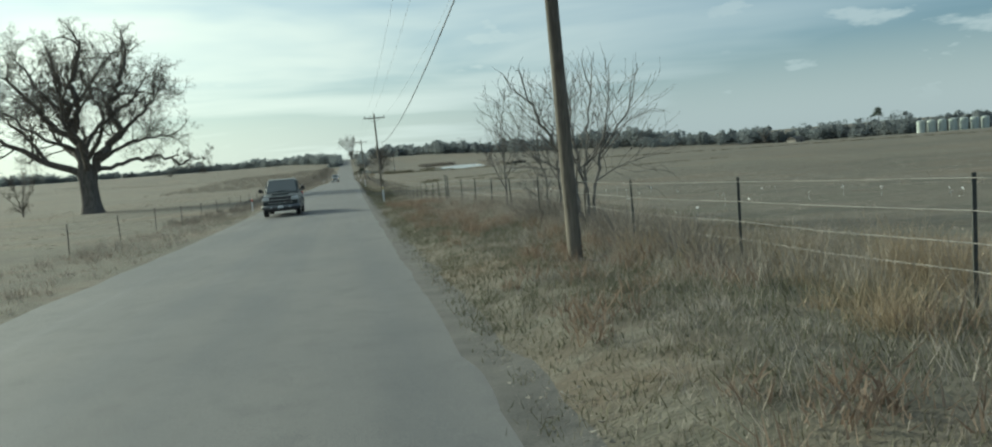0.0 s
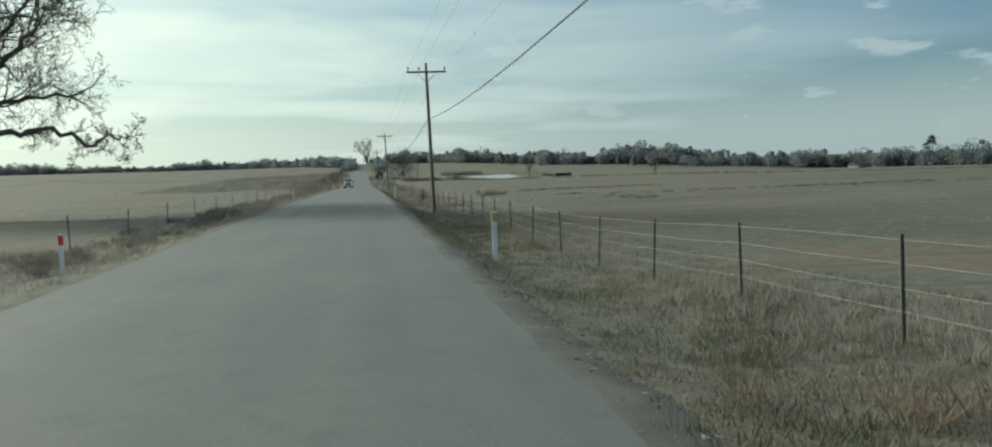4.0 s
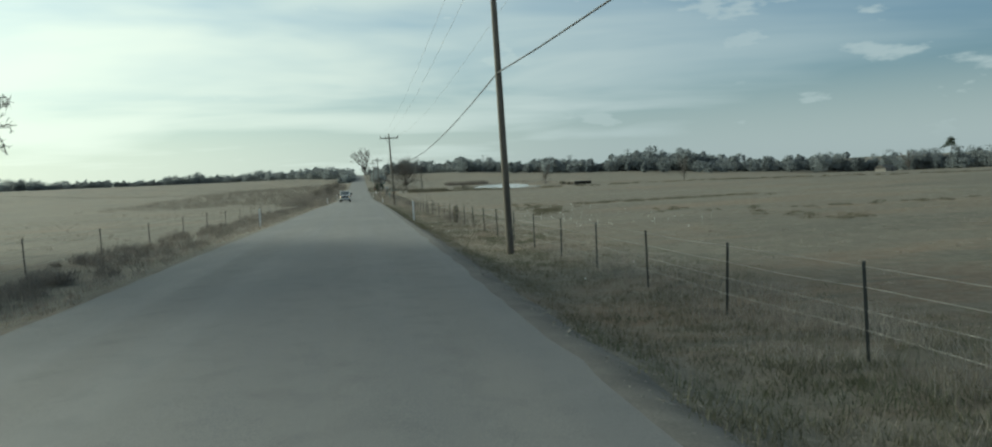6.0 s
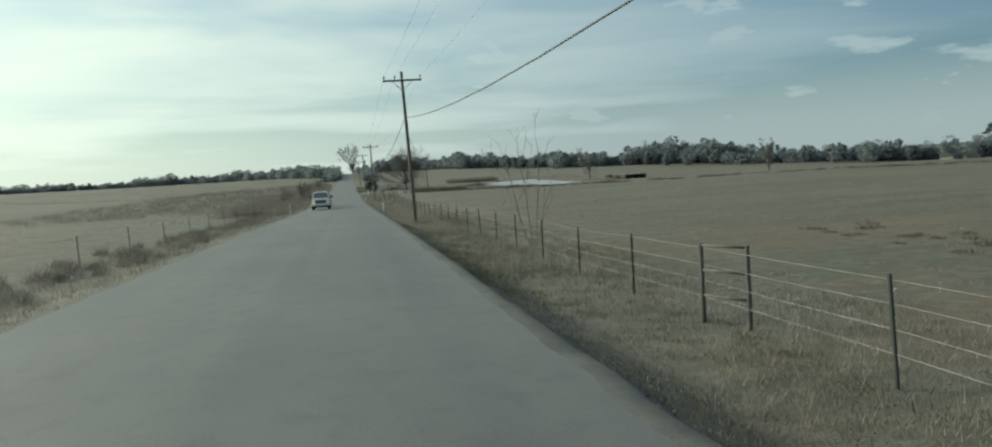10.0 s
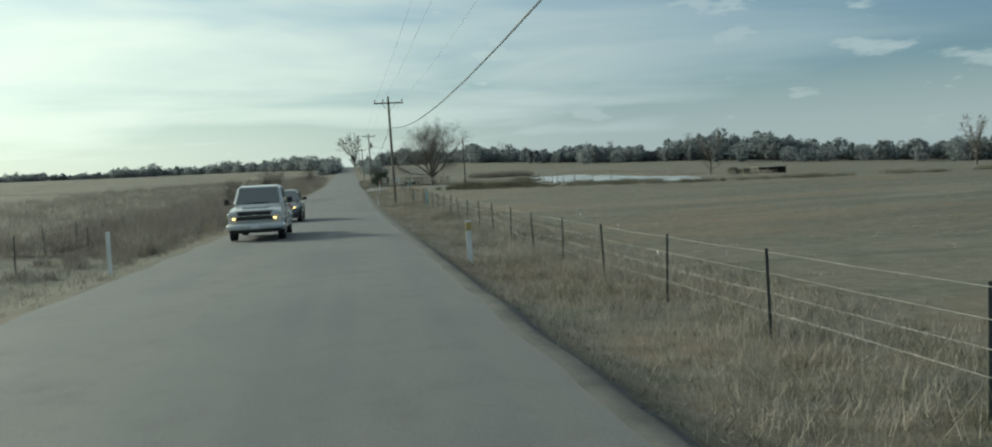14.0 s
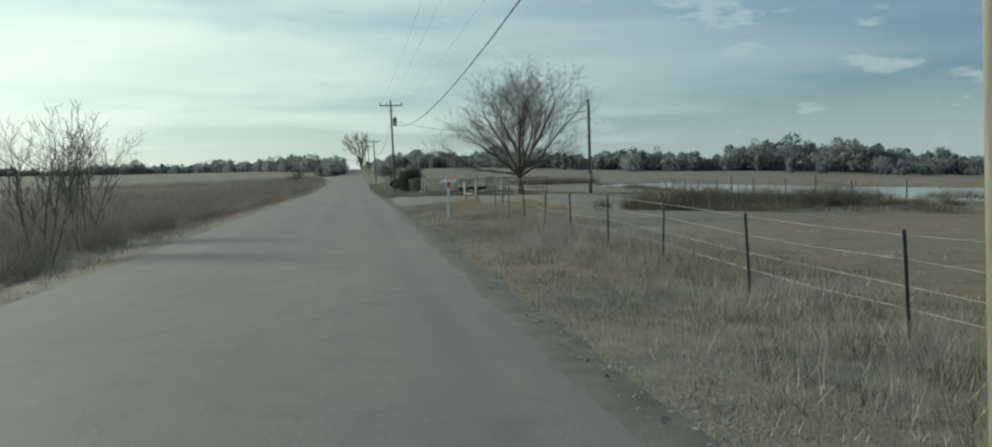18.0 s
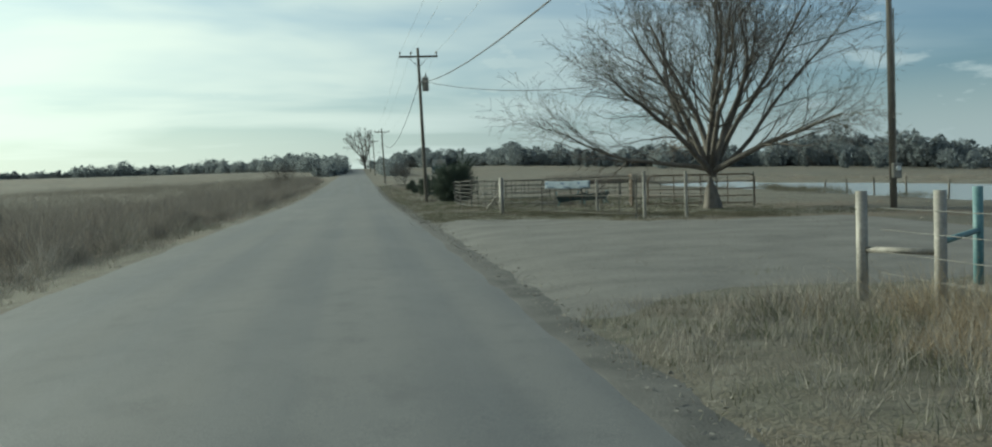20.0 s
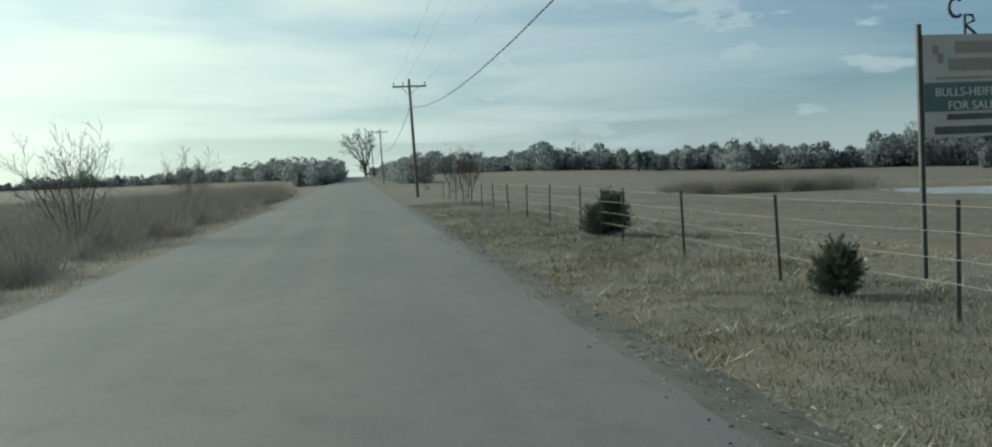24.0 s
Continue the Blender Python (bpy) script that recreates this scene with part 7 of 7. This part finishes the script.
def litter():
    rng = random.Random(17)
    for i in range(16):
        y = rng.choice((rng.uniform(20, 60), rng.uniform(100, 140), rng.uniform(376, 440)))
        x = rng.uniform(3.4, 7.5)
        s = rng.uniform(0.025, 0.05)
        bm = bmesh.new()
        bmesh.ops.create_icosphere(bm, subdivisions=1, radius=s)
        for v in bm.verts:
            v.co *= rng.uniform(0.6, 1.25)
            v.co.z *= 0.6
        e = part("litter", bm, M_white)
        e.matrix_basis = pose(x, y, gz(x, y) + s * 0.4 + 0.03, 0, 0, rng.uniform(0, 360))
        tagged(e, "crumpled pale scrap of litter in the grass", "litter", "roadside litter")
    bm = bmesh.new()
    bmesh.ops.create_icosphere(bm, subdivisions=3, radius=0.14)
    for v in bm.verts:
        v.co *= 0.75 + 0.9 * noise.noise(v.co * 11) + 0.4 * noise.noise(v.co * 27)
        v.co.z *= 0.8
    e = part("plastic_bag", bm, M_white)
    e.matrix_basis = pose(5.95, 23.7, gz(5.95, 23.7) + 0.16, 0, 0, 0)
    tagged(e, "crumpled white plastic bag caught in the weeds", "bag")


litter()


def fallen_branches():
    rng = random.Random(23)
    for x, y, ln in ((5.3, 21.5, 1.6), (4.9, 15.8, 1.3), (5.6, 26.2, 1.2), (4.3, 374.6, 0.7), (4.0, 397.9, 0.9), (4.6, 398.6, 1.2), (4.4, 396.1, 0.8), (3.6, 396.6, 0.7), (4.9, 397.2, 0.9), (3.3, 397.3, 0.6), (3.9, 395.6, 0.6), (5.0, 400.5, 0.8), (4.5, 403.0, 0.7)):
        z = gz(x, y)
        a = rng.uniform(0, 6.28)
        pts = [(0, 0, 0.06)]
        for k in range(5):
            a += rng.uniform(-0.4, 0.4)
            q = pts[-1]
            pts.append((q[0] + math.cos(a) * ln / 5, q[1] + math.sin(a) * ln / 5, max(0.03, q[2] + rng.uniform(-0.03, 0.06))))
        vs, fs = tube(pts, [0.016, 0.015, 0.013, 0.011, 0.008, 0.005], 6)
        side = pts[2]
        add_tube(vs, fs, [side, (side[0] + 0.2, side[1] + 0.15, side[2] + 0.1), (side[0] + 0.4, side[1] + 0.2, side[2] + 0.14)], [0.012, 0.009, 0.004], 5)
        e = part("fallen_branch", (vs, fs), M_pale if y < 100 else M_twig)
        e.matrix_basis = pose(x, y, z)
        tagged(e, "fallen pale dry branch lying in the grass" if y < 100 else "fallen dry grey-brown branch lying in the grass", "branch", "fallen branches")


fallen_branches()
